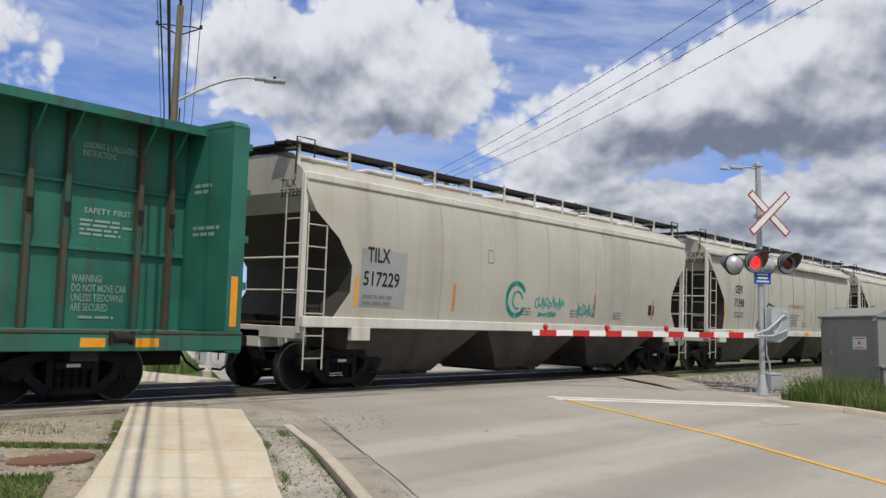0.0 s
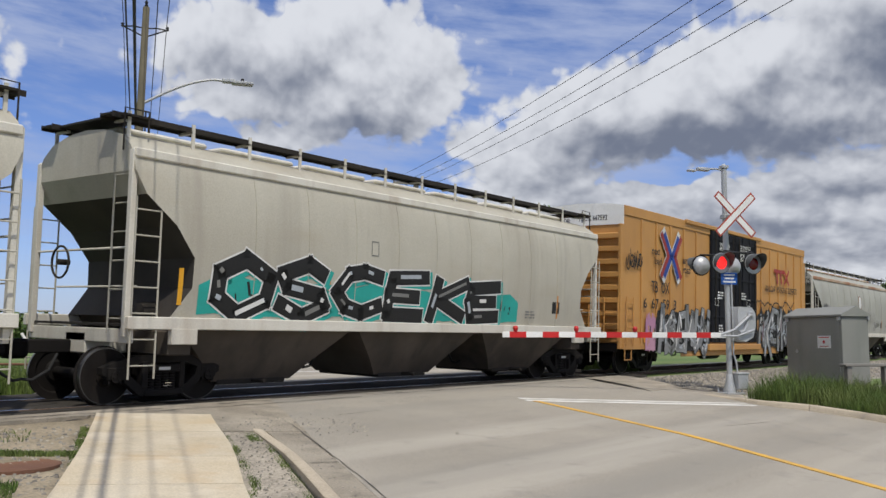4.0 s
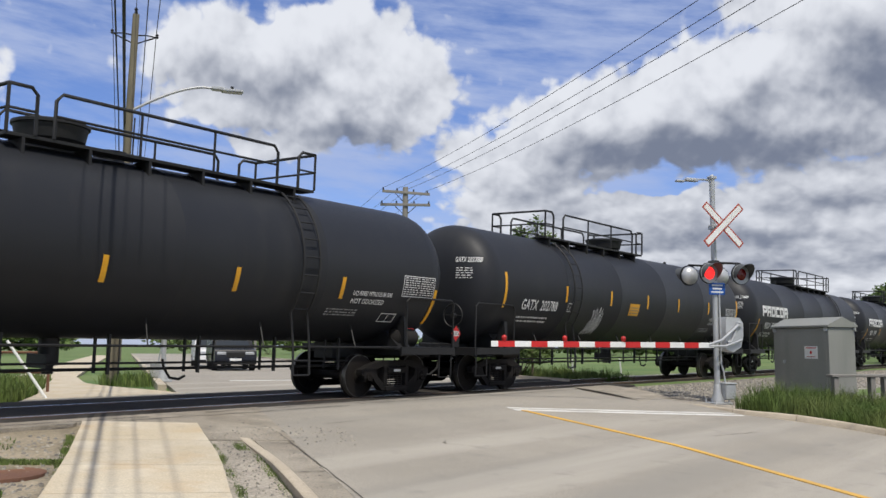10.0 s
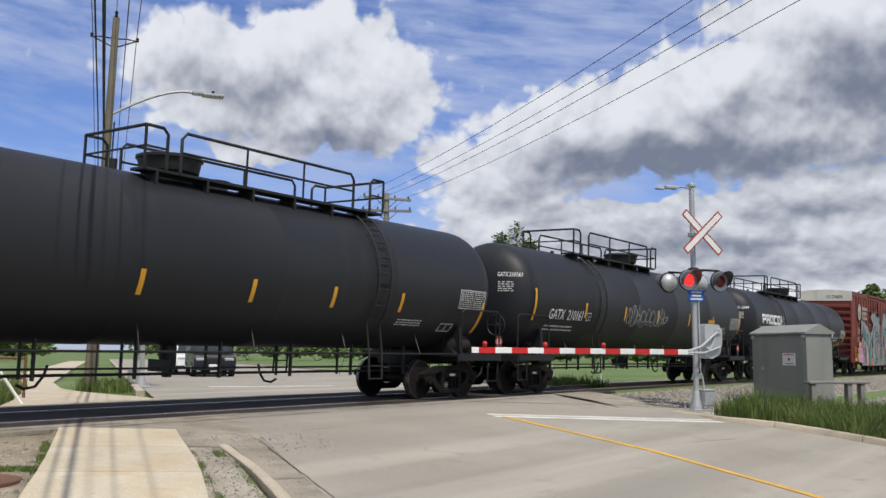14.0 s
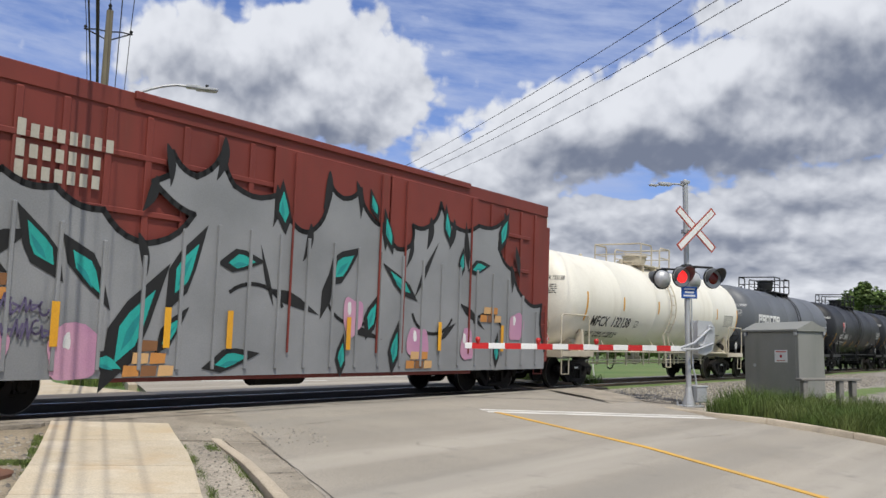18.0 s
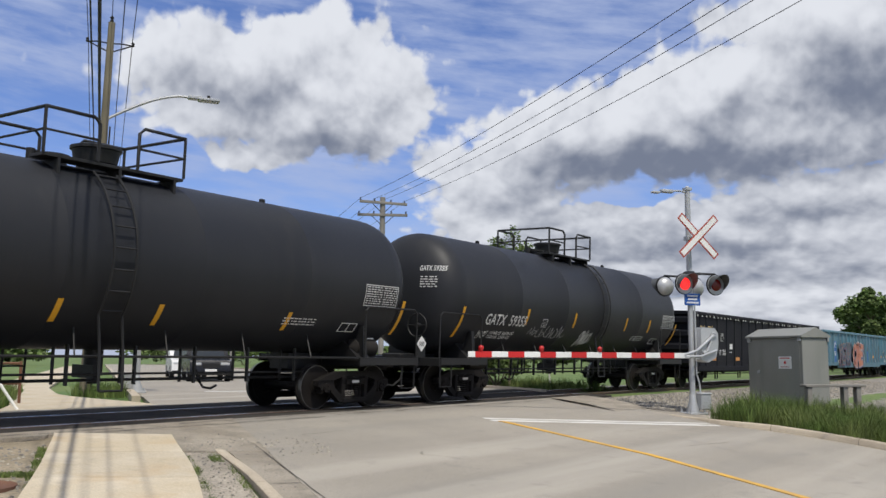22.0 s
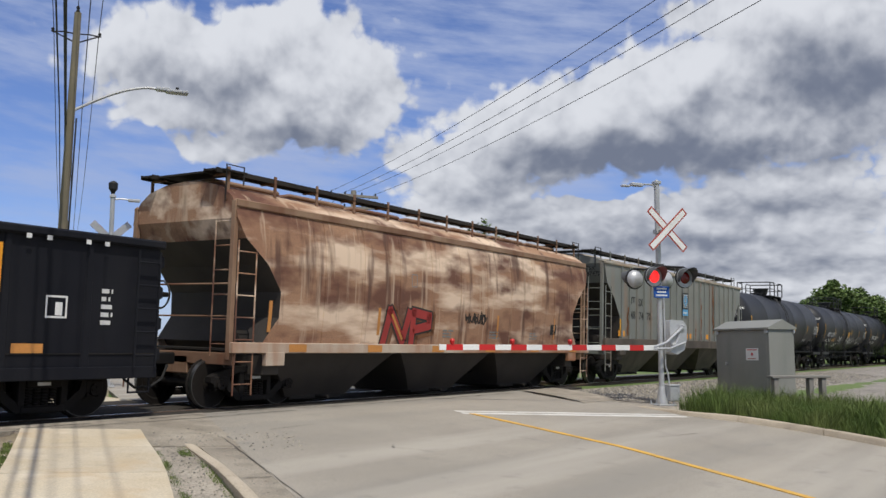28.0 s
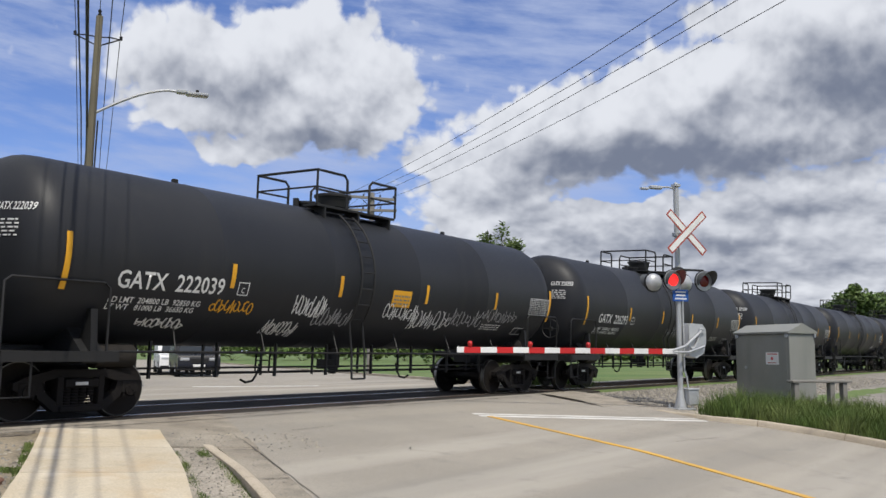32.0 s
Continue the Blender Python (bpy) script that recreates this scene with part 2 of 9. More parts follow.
M["leaf"] = mat("leaf", (0.082, 0.138, 0.042), (0.125, 0.17, 0.065), 0.65, grain=3, big=0.9, bump=0.0, spec=0.2, island=0.4)
M["bark"] = mat("bark", (0.16, 0.125, 0.09), None, 0.9, grain=25, bump=0.5)
M["pole_wood"] = mat("pole_wood", (0.19, 0.165, 0.115), (0.13, 0.115, 0.08), 0.9, grain=30, bump=0.4, streak=(0.09, 0.075, 0.055), amount=0.6)
M["grey_wood"] = mat("grey_wood", (0.27, 0.255, 0.23), (0.19, 0.18, 0.16), 0.9, grain=30, bump=0.4)
M["tie"] = mat("tie", (0.085, 0.065, 0.05), (0.05, 0.04, 0.033), 0.9, grain=25, bump=0.4)
M["rail"] = mat("rail", (0.13, 0.085, 0.06), (0.09, 0.065, 0.05), 0.7, grain=30, bump=0.2)
M["rail_top"] = mat("rail_top", (0.55, 0.54, 0.53), (0.45, 0.44, 0.43), 0.28, 1.0, grain=30, bump=0.05)
M["galv"] = mat("galv", (0.46, 0.475, 0.48), (0.37, 0.38, 0.39), 0.5, 0.35, grain=25, bump=0.05)
M["alu"] = mat("alu", (0.50, 0.51, 0.52), (0.40, 0.41, 0.42), 0.45, 0.4, grain=30, bump=0.04)
M["cabinet"] = mat("cabinet", (0.255, 0.258, 0.235), (0.22, 0.222, 0.20), 0.55, 0.0, grain=40, bump=0.04, streak=(0.16, 0.17, 0.155), amount=0.4)
M["black"] = mat("black", (0.009, 0.009, 0.01), (0.014, 0.014, 0.014), 0.6, grain=30, bump=0.05)
M["rubber"] = mat("rubber", (0.02, 0.02, 0.02), None, 0.8)
M["cable"] = mat("cable", (0.02, 0.02, 0.022), None, 0.7, bump=0)
M["white"] = mat("white", (0.78, 0.78, 0.76), (0.68, 0.68, 0.66), 0.6, bump=0.03)
M["line_white"] = mat("line_white", (0.70, 0.69, 0.65), (0.52, 0.50, 0.46), 0.8, grain=40, big=2, bump=0.1)
M["line_yellow"] = mat("line_yellow", (0.72, 0.41, 0.06), (0.55, 0.33, 0.08), 0.8, grain=40, big=2, bump=0.1)
M["red"] = mat("red", (0.55, 0.02, 0.02), (0.45, 0.02, 0.02), 0.5, bump=0.03)
M["red_dull"] = mat("red_dull", (0.40, 0.07, 0.05), (0.32, 0.06, 0.04), 0.6)
M["red_lens"] = mat("red_lens", (0.16, 0.006, 0.006), None, 0.15)
M["red_lamp"] = mat("red_lamp", (1.0, 0.02, 0.02), (1.0, 0.05, 0.04), 0.3, glow=1.5, fine=0.0)
M["blue_sign"] = mat("blue_sign", (0.015, 0.10, 0.42), None, 0.5)
M["rust_plate"] = mat("rust_plate", (0.20, 0.095, 0.055), (0.14, 0.07, 0.045), 0.85, grain=30, bump=0.4)
M["yellow"] = mat("yellow", (0.75, 0.38, 0.02), (0.62, 0.30, 0.02), 0.5, bump=0.02)
M["orange"] = mat("orange", (0.80, 0.33, 0.015), (0.68, 0.27, 0.015), 0.5, bump=0.02)
M["steel_dark"] = mat("steel_dark", (0.02, 0.0185, 0.0175), (0.036, 0.031, 0.026), 0.7, grain=25, bump=0.15, spec=0.15)
M["truck_steel"] = mat("truck_steel", (0.008, 0.0078, 0.008), (0.018, 0.0155, 0.014), 0.75, grain=22, bump=0.2, spec=0.15)
M["wheel"] = mat("wheel", (0.008, 0.0075, 0.0075), (0.018, 0.015, 0.013), 0.7, grain=20, bump=0.15, spec=0.15)
M["wheel_tread"] = mat("wheel_tread", (0.22, 0.215, 0.21), (0.16, 0.155, 0.15), 0.4, 1.0, bump=0.03)
M["bearing_blue"] = mat("bearing_blue", (0.05, 0.16, 0.27), (0.08, 0.1, 0.12), 0.6)
M["glass_dark"] = mat("glass_dark", (0.02, 0.025, 0.03), None, 0.08, spec=0.6)


# ---- mesh building ----
class Shape:
    """Collects vertices and faces for one mesh."""

    def __init__(self):
        self.v, self.f = [], []

    def add(self, verts, faces, m=None):
        n = len(self.v)
        self.v += [tuple(m @ Vector(p)) for p in verts] if m else [tuple(p) for p in verts]
        self.f += [tuple(n + i for i in face) for face in faces]
        return self

    def box(self, x0, y0, z0, x1, y1, z1, bevel=0.0, m=None):
        b = min(bevel, (x1 - x0) * 0.45, (y1 - y0) * 0.45, (z1 - z0) * 0.45)
        if b <= 0:
            vs = [(x, y, z) for x in (x0, x1) for y in (y0, y1) for z in (z0, z1)]
            return self.add(vs, [(0, 1, 3, 2), (4, 6, 7, 5), (0, 4, 5, 1), (2, 3, 7, 6), (0, 2, 6, 4), (1, 5, 7, 3)], m)
        rings = []
        for z, k in ((z0, b), (z0 + b, 0), (z1 - b, 0), (z1, b)):
            a, c, e, g = x0 + k, x1 - k, y0 + k, y1 - k
            h = b * 0.6 if k == 0 else 0
            rings += [(a + h, e, z), (c - h, e, z), (c, e + h, z), (c, g - h, z), (c - h, g, z), (a + h, g, z), (a, g - h, z), (a, e + h, z)] if k == 0 else \
                     [(a, e, z), (c, e, z), (c, e, z), (c, g, z), (c, g, z), (a, g, z), (a, g, z), (a, e, z)]
        fs = [tuple(reversed(range(8))), tuple(range(24, 32))]
        for r in range(3):
            for i in range(8):
                j = (i + 1) % 8
                fs.append((r * 8 + i, r * 8 + j, r * 8 + 8 + j, r * 8 + 8 + i))
        return self.add(rings, fs, m)

    def cyl(self, p0, p1, r0, r1=None, n=12, caps=True):
        p0, p1 = Vector(p0), Vector(p1)
        r1 = r0 if r1 is None else r1
        q = (p1 - p0).to_track_quat("Z", "Y").to_matrix()
        vs = []
        for p, r in ((p0, r0), (p1, r1)):
            vs += [p + q @ Vector((r * math.cos(2 * math.pi * i / n), r * math.sin(2 * math.pi * i / n), 0)) for i in range(n)]
        fs = [(i, (i + 1) % n, n + (i + 1) % n, n + i) for i in range(n)]
        if caps:
            fs += [tuple(reversed(range(n))), tuple(range(n, 2 * n))]
        return self.add(vs, fs)

    def tube(self, pts, r, n=8, closed=False):
        pts = [Vector(p) for p in pts]
        rings, up = [], None
        for i, p in enumerate(pts):
            a = pts[i - 1] if i or closed else p
            b = pts[(i + 1) % len(pts)] if i < len(pts) - 1 or closed else p
            d = (b - a).normalized()
            if up is None:
                up = d.orthogonal().normalized()
            up = (up - d * up.dot(d)).normalized()
            side = d.cross(up)
            rings.append([p + (up * math.cos(2 * math.pi * k / n) + side * math.sin(2 * math.pi * k / n)) * r for k in range(n)])
        vs = [v for ring in rings for v in ring]
        fs = []
        last = len(rings) if closed else len(rings) - 1
        for i in range(last):
            j = (i + 1) % len(rings)
            fs += [(i * n + k, i * n + (k + 1) % n, j * n + (k + 1) % n, j * n + k) for k in range(n)]
        if not closed:
            fs += [tuple(reversed(range(n))), tuple(range(len(vs) - n, len(vs)))]
        return self.add(vs, fs)

    def prism(self, outline, axis, a, b, m=None):
        """A closed outline of (p, q) drawn out along one axis: x gives (y, z), y gives (x, z), z gives (x, y)."""
        put = {"x": lambda p, q, s: (s, p, q), "y": lambda p, q, s: (p, s, q), "z": lambda p, q, s: (p, q, s)}[axis]
        n = len(outline)
        vs = [put(p, q, a) for p, q in outline] + [put(p, q, b) for p, q in outline]
        return self.add(vs, [(i, (i + 1) % n, n + (i + 1) % n, n + i) for i in range(n)] + [tuple(reversed(range(n))), tuple(range(n, 2 * n))], m)

    def loft(self, rings, closed=True, caps=True):
        n = len(rings[0])
        vs = [p for r in rings for p in r]
        fs = []
        for i in range(len(rings) - 1):
            for k in range(n if closed else n - 1):
                fs.append((i * n + k, i * n + (k + 1) % n, (i + 1) * n + (k + 1) % n, (i + 1) * n + k))
        if caps:
            fs += [tuple(reversed(range(n))), tuple(range(len(vs) - n, len(vs)))]
        return self.add(vs, fs)

    def lathe_x(self, prof, n=40, y=0.0, z=0.0):
        """prof: (x, r) pairs, turned about the x axis through y, z."""
        return self.loft([[(x, y + r * math.sin(2 * math.pi * k / n), z + r * math.cos(2 * math.pi * k / n)) for k in range(n)] for x, r in prof])

    def lathe_z(self, prof, n=24, x=0.0, y=0.0):
        return self.loft([[(x + r * math.cos(2 * math.pi * k / n), y + r * math.sin(2 * math.pi * k / n), z) for k in range(n)] for z, r in prof])

    def mesh(self, name, material, smooth=32):
        me = bpy.data.meshes.new(name)
        me.from_pydata(self.v, [], self.f)
        bm = bmesh.new()
        bm.from_mesh(me)
        bmesh.ops.recalc_face_normals(bm, faces=bm.faces)
        bm.to_mesh(me)
        bm.free()
        me.materials.append(material)
        if smooth:
            me.polygons.foreach_set("use_smooth", [True] * len(me.polygons))
            me.set_sharp_from_angle(angle=radians(smooth))
        return me


def part(name, shape, material, parent, label="", smooth=32):
    me = shape.mesh(name, material, smooth) if isinstance(shape, Shape) else shape
    ob = new(name, me)
    ob.parent = parent
    if label:
        ob["label"] = label
    return ob


def thing(name, label, category, m=None, group="", kind=""):
    ob = new(name)
    ob.empty_display_size = 0.3
    if m is not None:
        ob.matrix_world = m
    return tagged(ob, label, category, group, kind)


def solid(name, shape, material, label="", category="", kind="structure", smooth=32):
    return tagged(new(name, shape.mesh(name, material, smooth)), label, category, "", kind)


def words(text, height, width=None, bold=0.014, depth=0.0):
    """Flat lettering in the x, y plane, its lower left corner at the origin."""
    cu = bpy.data.curves.new("words", "FONT")
    cu.body, cu.size, cu.offset, cu.resolution_u, cu.space_line = text, 1.0, bold, 2, 0.9
    ob = bpy.data.objects.new("words", cu)
    me = bpy.data.meshes.new_from_object(ob)
    bpy.data.objects.remove(ob)
    bpy.data.curves.remove(cu)
    co = np.zeros(len(me.vertices) * 3)
    me.vertices.foreach_get("co", co)
    co = co.reshape(-1, 3)
    lo, hi = co.min(0), co.max(0)
    lines = text.count("\n") + 1
    k = height / ((hi[1] - lo[1]))
    kx = k if width is None else width / (hi[0] - lo[0])
    co = (co - [lo[0], lo[1], 0]) * [kx, k, 1]
    me.vertices.foreach_set("co", co.ravel())
    return me


# ---- the plan: the road runs along U, N points to its right ----
U, N = Vector((0.5505, 0.8348, 0)), Vector((0.8348, -0.5505, 0))
TRACK_Y, CANT = 14.017, 1.744


def rise(y):
    return float(np.interp(y, [-400, -4, 2.2, 12.3, 15.8, 40, 400], [-0.82, -0.77, -0.745, -0.02, -0.02, -0.05, -0.6]))


def at(v, w, dz=0.0):
    p = U * v + N * w
    return Vector((p.x, p.y, rise(p.y) + dz))


def sheet(vs, ws, dz=0.0, thick=0.12):
    """A slab laid over the ground between the road stations vs and the offsets ws (numbers, or functions of v)."""
    s = Shape()
    val = [[(w(v) if callable(w) else w) for w in ws] for v in vs]
    top = [[at(v, w, dz) for w in row] for v, row in zip(vs, val)]
    n = len(ws)
    verts = [p for r in top for p in r] + [p - Vector((0, 0, thick)) for r in top for p in r]
    k = len(vs) * n
    fs = []
    for i in range(len(vs) - 1):
        for j in range(n - 1):
            a = i * n + j
            fs += [(a, a + 1, a + n + 1, a + n), (k + a, k + a + n, k + a + n + 1, k + a + 1)]
        a = i * n
        fs += [(a, a + n, k + a + n, k + a), (a + n - 1, k + a + n - 1, k + a + 2 * n - 1, a + 2 * n - 1)]
    for j in range(n - 1):
        b = (len(vs) - 1) * n + j
        fs += [(j, k + j, k + j + 1, j + 1), (b, b + 1, k + b + 1, k + b)]
    return s.add(verts, fs)


def span(a, b, step):
    n = max(1, round((b - a) / step))
    return [a + (b - a) * i / n for i in range(n + 1)]


# ---- ground ----
def build_ground():
    xs = [-2500, -900, -300, -120, -60] + span(-40, 70, 2.0) + [90, 120, 180, 300, 900, 2500]
    ys = [-2500, -900, -300, -100, -40, -20, -10] + span(-8, 50, 1.0) + [60, 80, 120, 300, 900, 2500]
    s = Shape()
    vs = [(x, y, rise(y) - 0.10 + 0.035 * noise.noise(Vector((x * 0.3, y * 0.3, 0)))) for y in ys for x in xs]
    n = len(xs)
    fs = [(i * n + j, i * n + j + 1, (i + 1) * n + j + 1, (i + 1) * n + j) for i in range(len(ys) - 1) for j in range(n - 1)]
    s.add(vs, fs)
    return solid("ground", s, M["grass"], "grassy ground reaching to the horizon", "ground", smooth=180)


build_ground()
RIGHT_EDGE = lambda v: float(np.interp(v, [-40, 12.2, 13.7, 14.8, 16.1, 16.8, 19, 24, 27, 30, 60], [14.1, 14.1, 14.08, 13.98, 13.6, 13.1, 12.97, 13.1, 13.2, 13.2, 13.2]))
LEFT_EDGE = lambda v: float(np.interp(v, [-60, 13.0, 14.6, 20, 23, 80], [2.24, 2.24, 2.24, 1.7, 1.05, 1.2]))


def slope_sheet(v0, v1, ws, n, dz=0.0, thick=0.1):
    """A slab whose ends lie at v0(w) and v1(w), so that they can run along the rails."""
    s = Shape()
    at_edge = lambda v, w: at(v, min(w, RIGHT_EDGE(v)), dz)
    rows = [[at_edge(v0(w) + (v1(w) - v0(w)) * k / n, w) for w in ws] for k in range(n + 1)]
    s.loft(rows, closed=False, caps=False)
    low = [[p - Vector((0, 0, thick)) for p in r] for r in rows]
    for k in (0, -1):
        s.loft([[r[k] for r in rows], [r[k] for r in low]], closed=False, caps=False)
    return s.loft([rows[0], low[0]], closed=False, caps=False).loft([rows[-1], low[-1]], closed=False, caps=False)


def build_road():
    across = [(lambda v, k=k: LEFT_EDGE(v) * (1 - k) + RIGHT_EDGE(v) * k) for k in np.linspace(0, 1, 17)]
    near_end, far_end = (lambda w: (12.27 + 0.5505 * w) / 0.8348), (lambda w: (15.88 + 0.5505 * w) / 0.8348)
    road = thing("road", "pale worn asphalt road climbing to the rail crossing", "road", kind="structure")
    part("asphalt", sheet(span(-60, -3, 3) + span(-2.5, 15.5, 0.5), across), M["asphalt"], road, smooth=60)
    part("asphalt", slope_sheet(lambda w: 15.5, near_end, span(2.24, 13.85, 0.5), 14, thick=0.3), M["asphalt"], road, smooth=60)
    part("asphalt", slope_sheet(far_end, lambda w: 30.0, span(1.2, 13.2, 0.5), 16, thick=0.3), M["asphalt"], road, smooth=60)
    part("asphalt", sheet(span(30, 160, 5), across), M["asphalt"], road, smooth=60)


build_road()


def build_crossing():
    # worn apron between the pavement's end and the rails
    s = Shape()
    for a, b in zip([-4.5, -3.5, -2.5, -1.5, -0.62, -0.58, 0.25, 1.08, 1.12, 1.68], [-3.5, -2.5, -1.5, -0.62, -0.58, 0.25, 1.08, 1.12, 1.68, 2.26]):
        v0 = [13.93 if -0.6 < w < 1.1 else 12.55 if w >= 1.1 else (11.86 + 0.5505 * w) / 0.8348 for w in (a, b)]
        v1 = [(12.32 + 0.5505 * w) / 0.8348 for w in (a, b)]
        q = [at(v0[0], a, 0.004), at(v0[1], b, 0.004), at(v1[1], b, 0.004), at(v1[0], a, 0.004)]
        low = [p - Vector((0, 0, 0.12)) for p in q]
        s.add(q + low, [(0, 1, 2, 3), (0, 4, 5, 1), (3, 2, 6, 7), (1, 5, 6, 2), (0, 3, 7, 4)])
    solid("apron", s, M["asphalt_old"], "cracked tan asphalt apron beside the rails", "apron")
    # swollen end of the asphalt beside the ballast
    s = Shape()
    rows = [[(22.6 + 0.5 * k - 0.35 * j, y, rise(y) + 0.005 + 0.05 * math.sin(min(k, 3) * 1.05)) for k, y in zip(range(4), (9.6, 10.6, 11.6, 12.3))] for j in range(6, -1, -1)]
    rim = [(x, y, z - 0.35) for x, y, z in rows[-1]]
    s.loft(rows, closed=False, caps=False).loft([rows[-1], rim], closed=False, caps=False)
    s.loft([[r[0] for r in rows], [(r[0][0], r[0][1] - 0.05, r[0][2] - 0.3) for r in rows]], closed=False, caps=False)
    solid("asphalt_lip", s, M["asphalt_old"], "rounded broken asphalt edge beside the ballast", "apron", smooth=80)
    shoulder = sheet(span(14.6, 20.4, 0.4), [lambda v: RIGHT_EDGE(v) - 0.04, lambda v: RIGHT_EDGE(v) + 0.5, lambda v: RIGHT_EDGE(v) + 1.3], -0.012, 0.5)
    solid("shoulder", shoulder, M["gravel"], "gravel shoulder at the edge of the road", "verge", smooth=60)
    # dark panels between and beside the rails
    tilt = pose(0, TRACK_Y, 0, CANT, 0, 0)
    panels = thing("crossing_surface", "dark oily rubber and timber crossing panels between the rails", "crossing", tilt, kind="structure")
    for y0, y1 in ((-1.72, -0.80), (-0.66, 0.66), (0.80, 1.80)):
        for x in [2.0 + 2.4 * i for i in range(10)]:
            part("panel", Shape().box(x + 0.012, y0, -0.16, x + 2.388, y1, -0.012, 0.015), M["asphalt_dark"], panels)
    return tilt


TILT = build_crossing()


def build_track():
    track = thing("railway_track", "railway track with rusty rails polished on top", "track", TILT, kind="structure")
    prof = [(-0.075, -0.17), (0.075, -0.17), (0.075, -0.155), (0.012, -0.13), (0.012, -0.045), (0.036, -0.035), (0.036, -0.006), (0.026, 0.0), (-0.026, 0.0), (-0.036, -0.006), (-0.036, -0.035), (-0.012, -0.045), (-0.012, -0.13), (-0.075, -0.155)]
    for y in (-0.7525, 0.7525):
        rail = part("rail", Shape().prism([(y + a, b - 0.002) for a, b in prof], "x", -120, 420), M["rail"], track, smooth=0)
        part("rail_head", Shape().box(-120, y - 0.027, -0.001, 420, y + 0.027, 0.001), M["rail_top"], rail, "polished steel running surface", smooth=0)
    tie = Shape().box(-0.115, -1.3, -0.33, 0.115, 1.3, -0.165, 0.01).mesh("tie", M["tie"], 0)
    xs = [x for x in np.arange(-12, 100, 0.53) if not 1.8 < x < 26.2]
    for x in xs:
        ob = part("tie", tie, None, track)
        ob.location = (x, random.uniform(-0.03, 0.03), random.uniform(-0.01, 0.012))
    # ballast bed, then loose stones on it
    s = Shape()
    right = [(-10.5, rise(3.5) - 0.07), (-8.2, rise(5.8) - 0.03)]
    prof = [(-6.2, -0.47), (-5.4, -0.30), (-4.2, -0.20), (-2.4, -0.10), (-1.5, -0.19), (1.5, -0.19), (2.4, -0.08), (4, -0.14)]
    for a, b in ((-140, 2.2), (22.3, 430)):
        xx = span(a, b, 1.1) if b < 10 else span(22.3, 90, 0.9) + [120, 200, 430]
        s.loft([[(x, TRACK_Y + y, z + 0.05 * noise.noise(Vector((x, y * 2, 4)))) for y, z in (prof if b < 10 else right + prof)] for x in xx], closed=False, caps=False)
    solid("ballast", s, M["ballast"], "grey crushed stone ballast along the track", "ballast", smooth=60)
    rnd = random.Random(4)
    s = Shape()

    def pebble(x, y, z, r):
        a = rnd.uniform(0, 6.28)
        vs = []
        for k in range(5):
            t = a + k * 1.2566
            q = r * rnd.uniform(0.7, 1.15)
            vs += [(x + q * math.cos(t), y + q * math.sin(t), z - r * 0.3), (x + q * 0.6 * math.cos(t), y + q * 0.6 * math.sin(t), z + r * rnd.uniform(0.35, 0.75))]
        s.add(vs, [(2 * k, (2 * k + 2) % 10, (2 * k + 3) % 10, 2 * k + 1) for k in range(5)] + [(1, 3, 5, 7, 9)])
    for _ in range(11000):
        x = 22.6 + 34 * rnd.random() ** 1.7
        y = rnd.uniform(-5.8, -0.9)
        pebble(x, TRACK_Y + y, float(np.interp(y, [q[0] for q in prof], [q[1] for q in prof])) + 0.02, rnd.uniform(0.018, 0.045))
    for _ in range(1400):
        w = rnd.uniform(-4, -0.55)
        v = rnd.uniform(9, 13.6 + 0.55 * w)
        p = at(v, w)
        pebble(p.x, p.y, p.z - 0.05, rnd.uniform(0.01, 0.04))
    for _ in range(220):
        w = rnd.uniform(1.15, 3.2)
        p = at(rnd.gauss(13.2, 0.45), w)
        pebble(p.x, p.y, p.z + 0.004, rnd.uniform(0.006, 0.022))
    for _ in range(900):
        p = at(rnd.uniform(4, 12.8), rnd.uniform(1.12, 1.62) if rnd.random() < 0.6 else rnd.uniform(1.95, 2.3))
        pebble(p.x, p.y, p.z - 0.006, rnd.uniform(0.005, 0.018))
    tagged(new("loose_stones", s.mesh("loose_stones", M["stone"], 0)), "loose crushed stones beside the track and pavement", "stones", "", "stuff")


build_track()


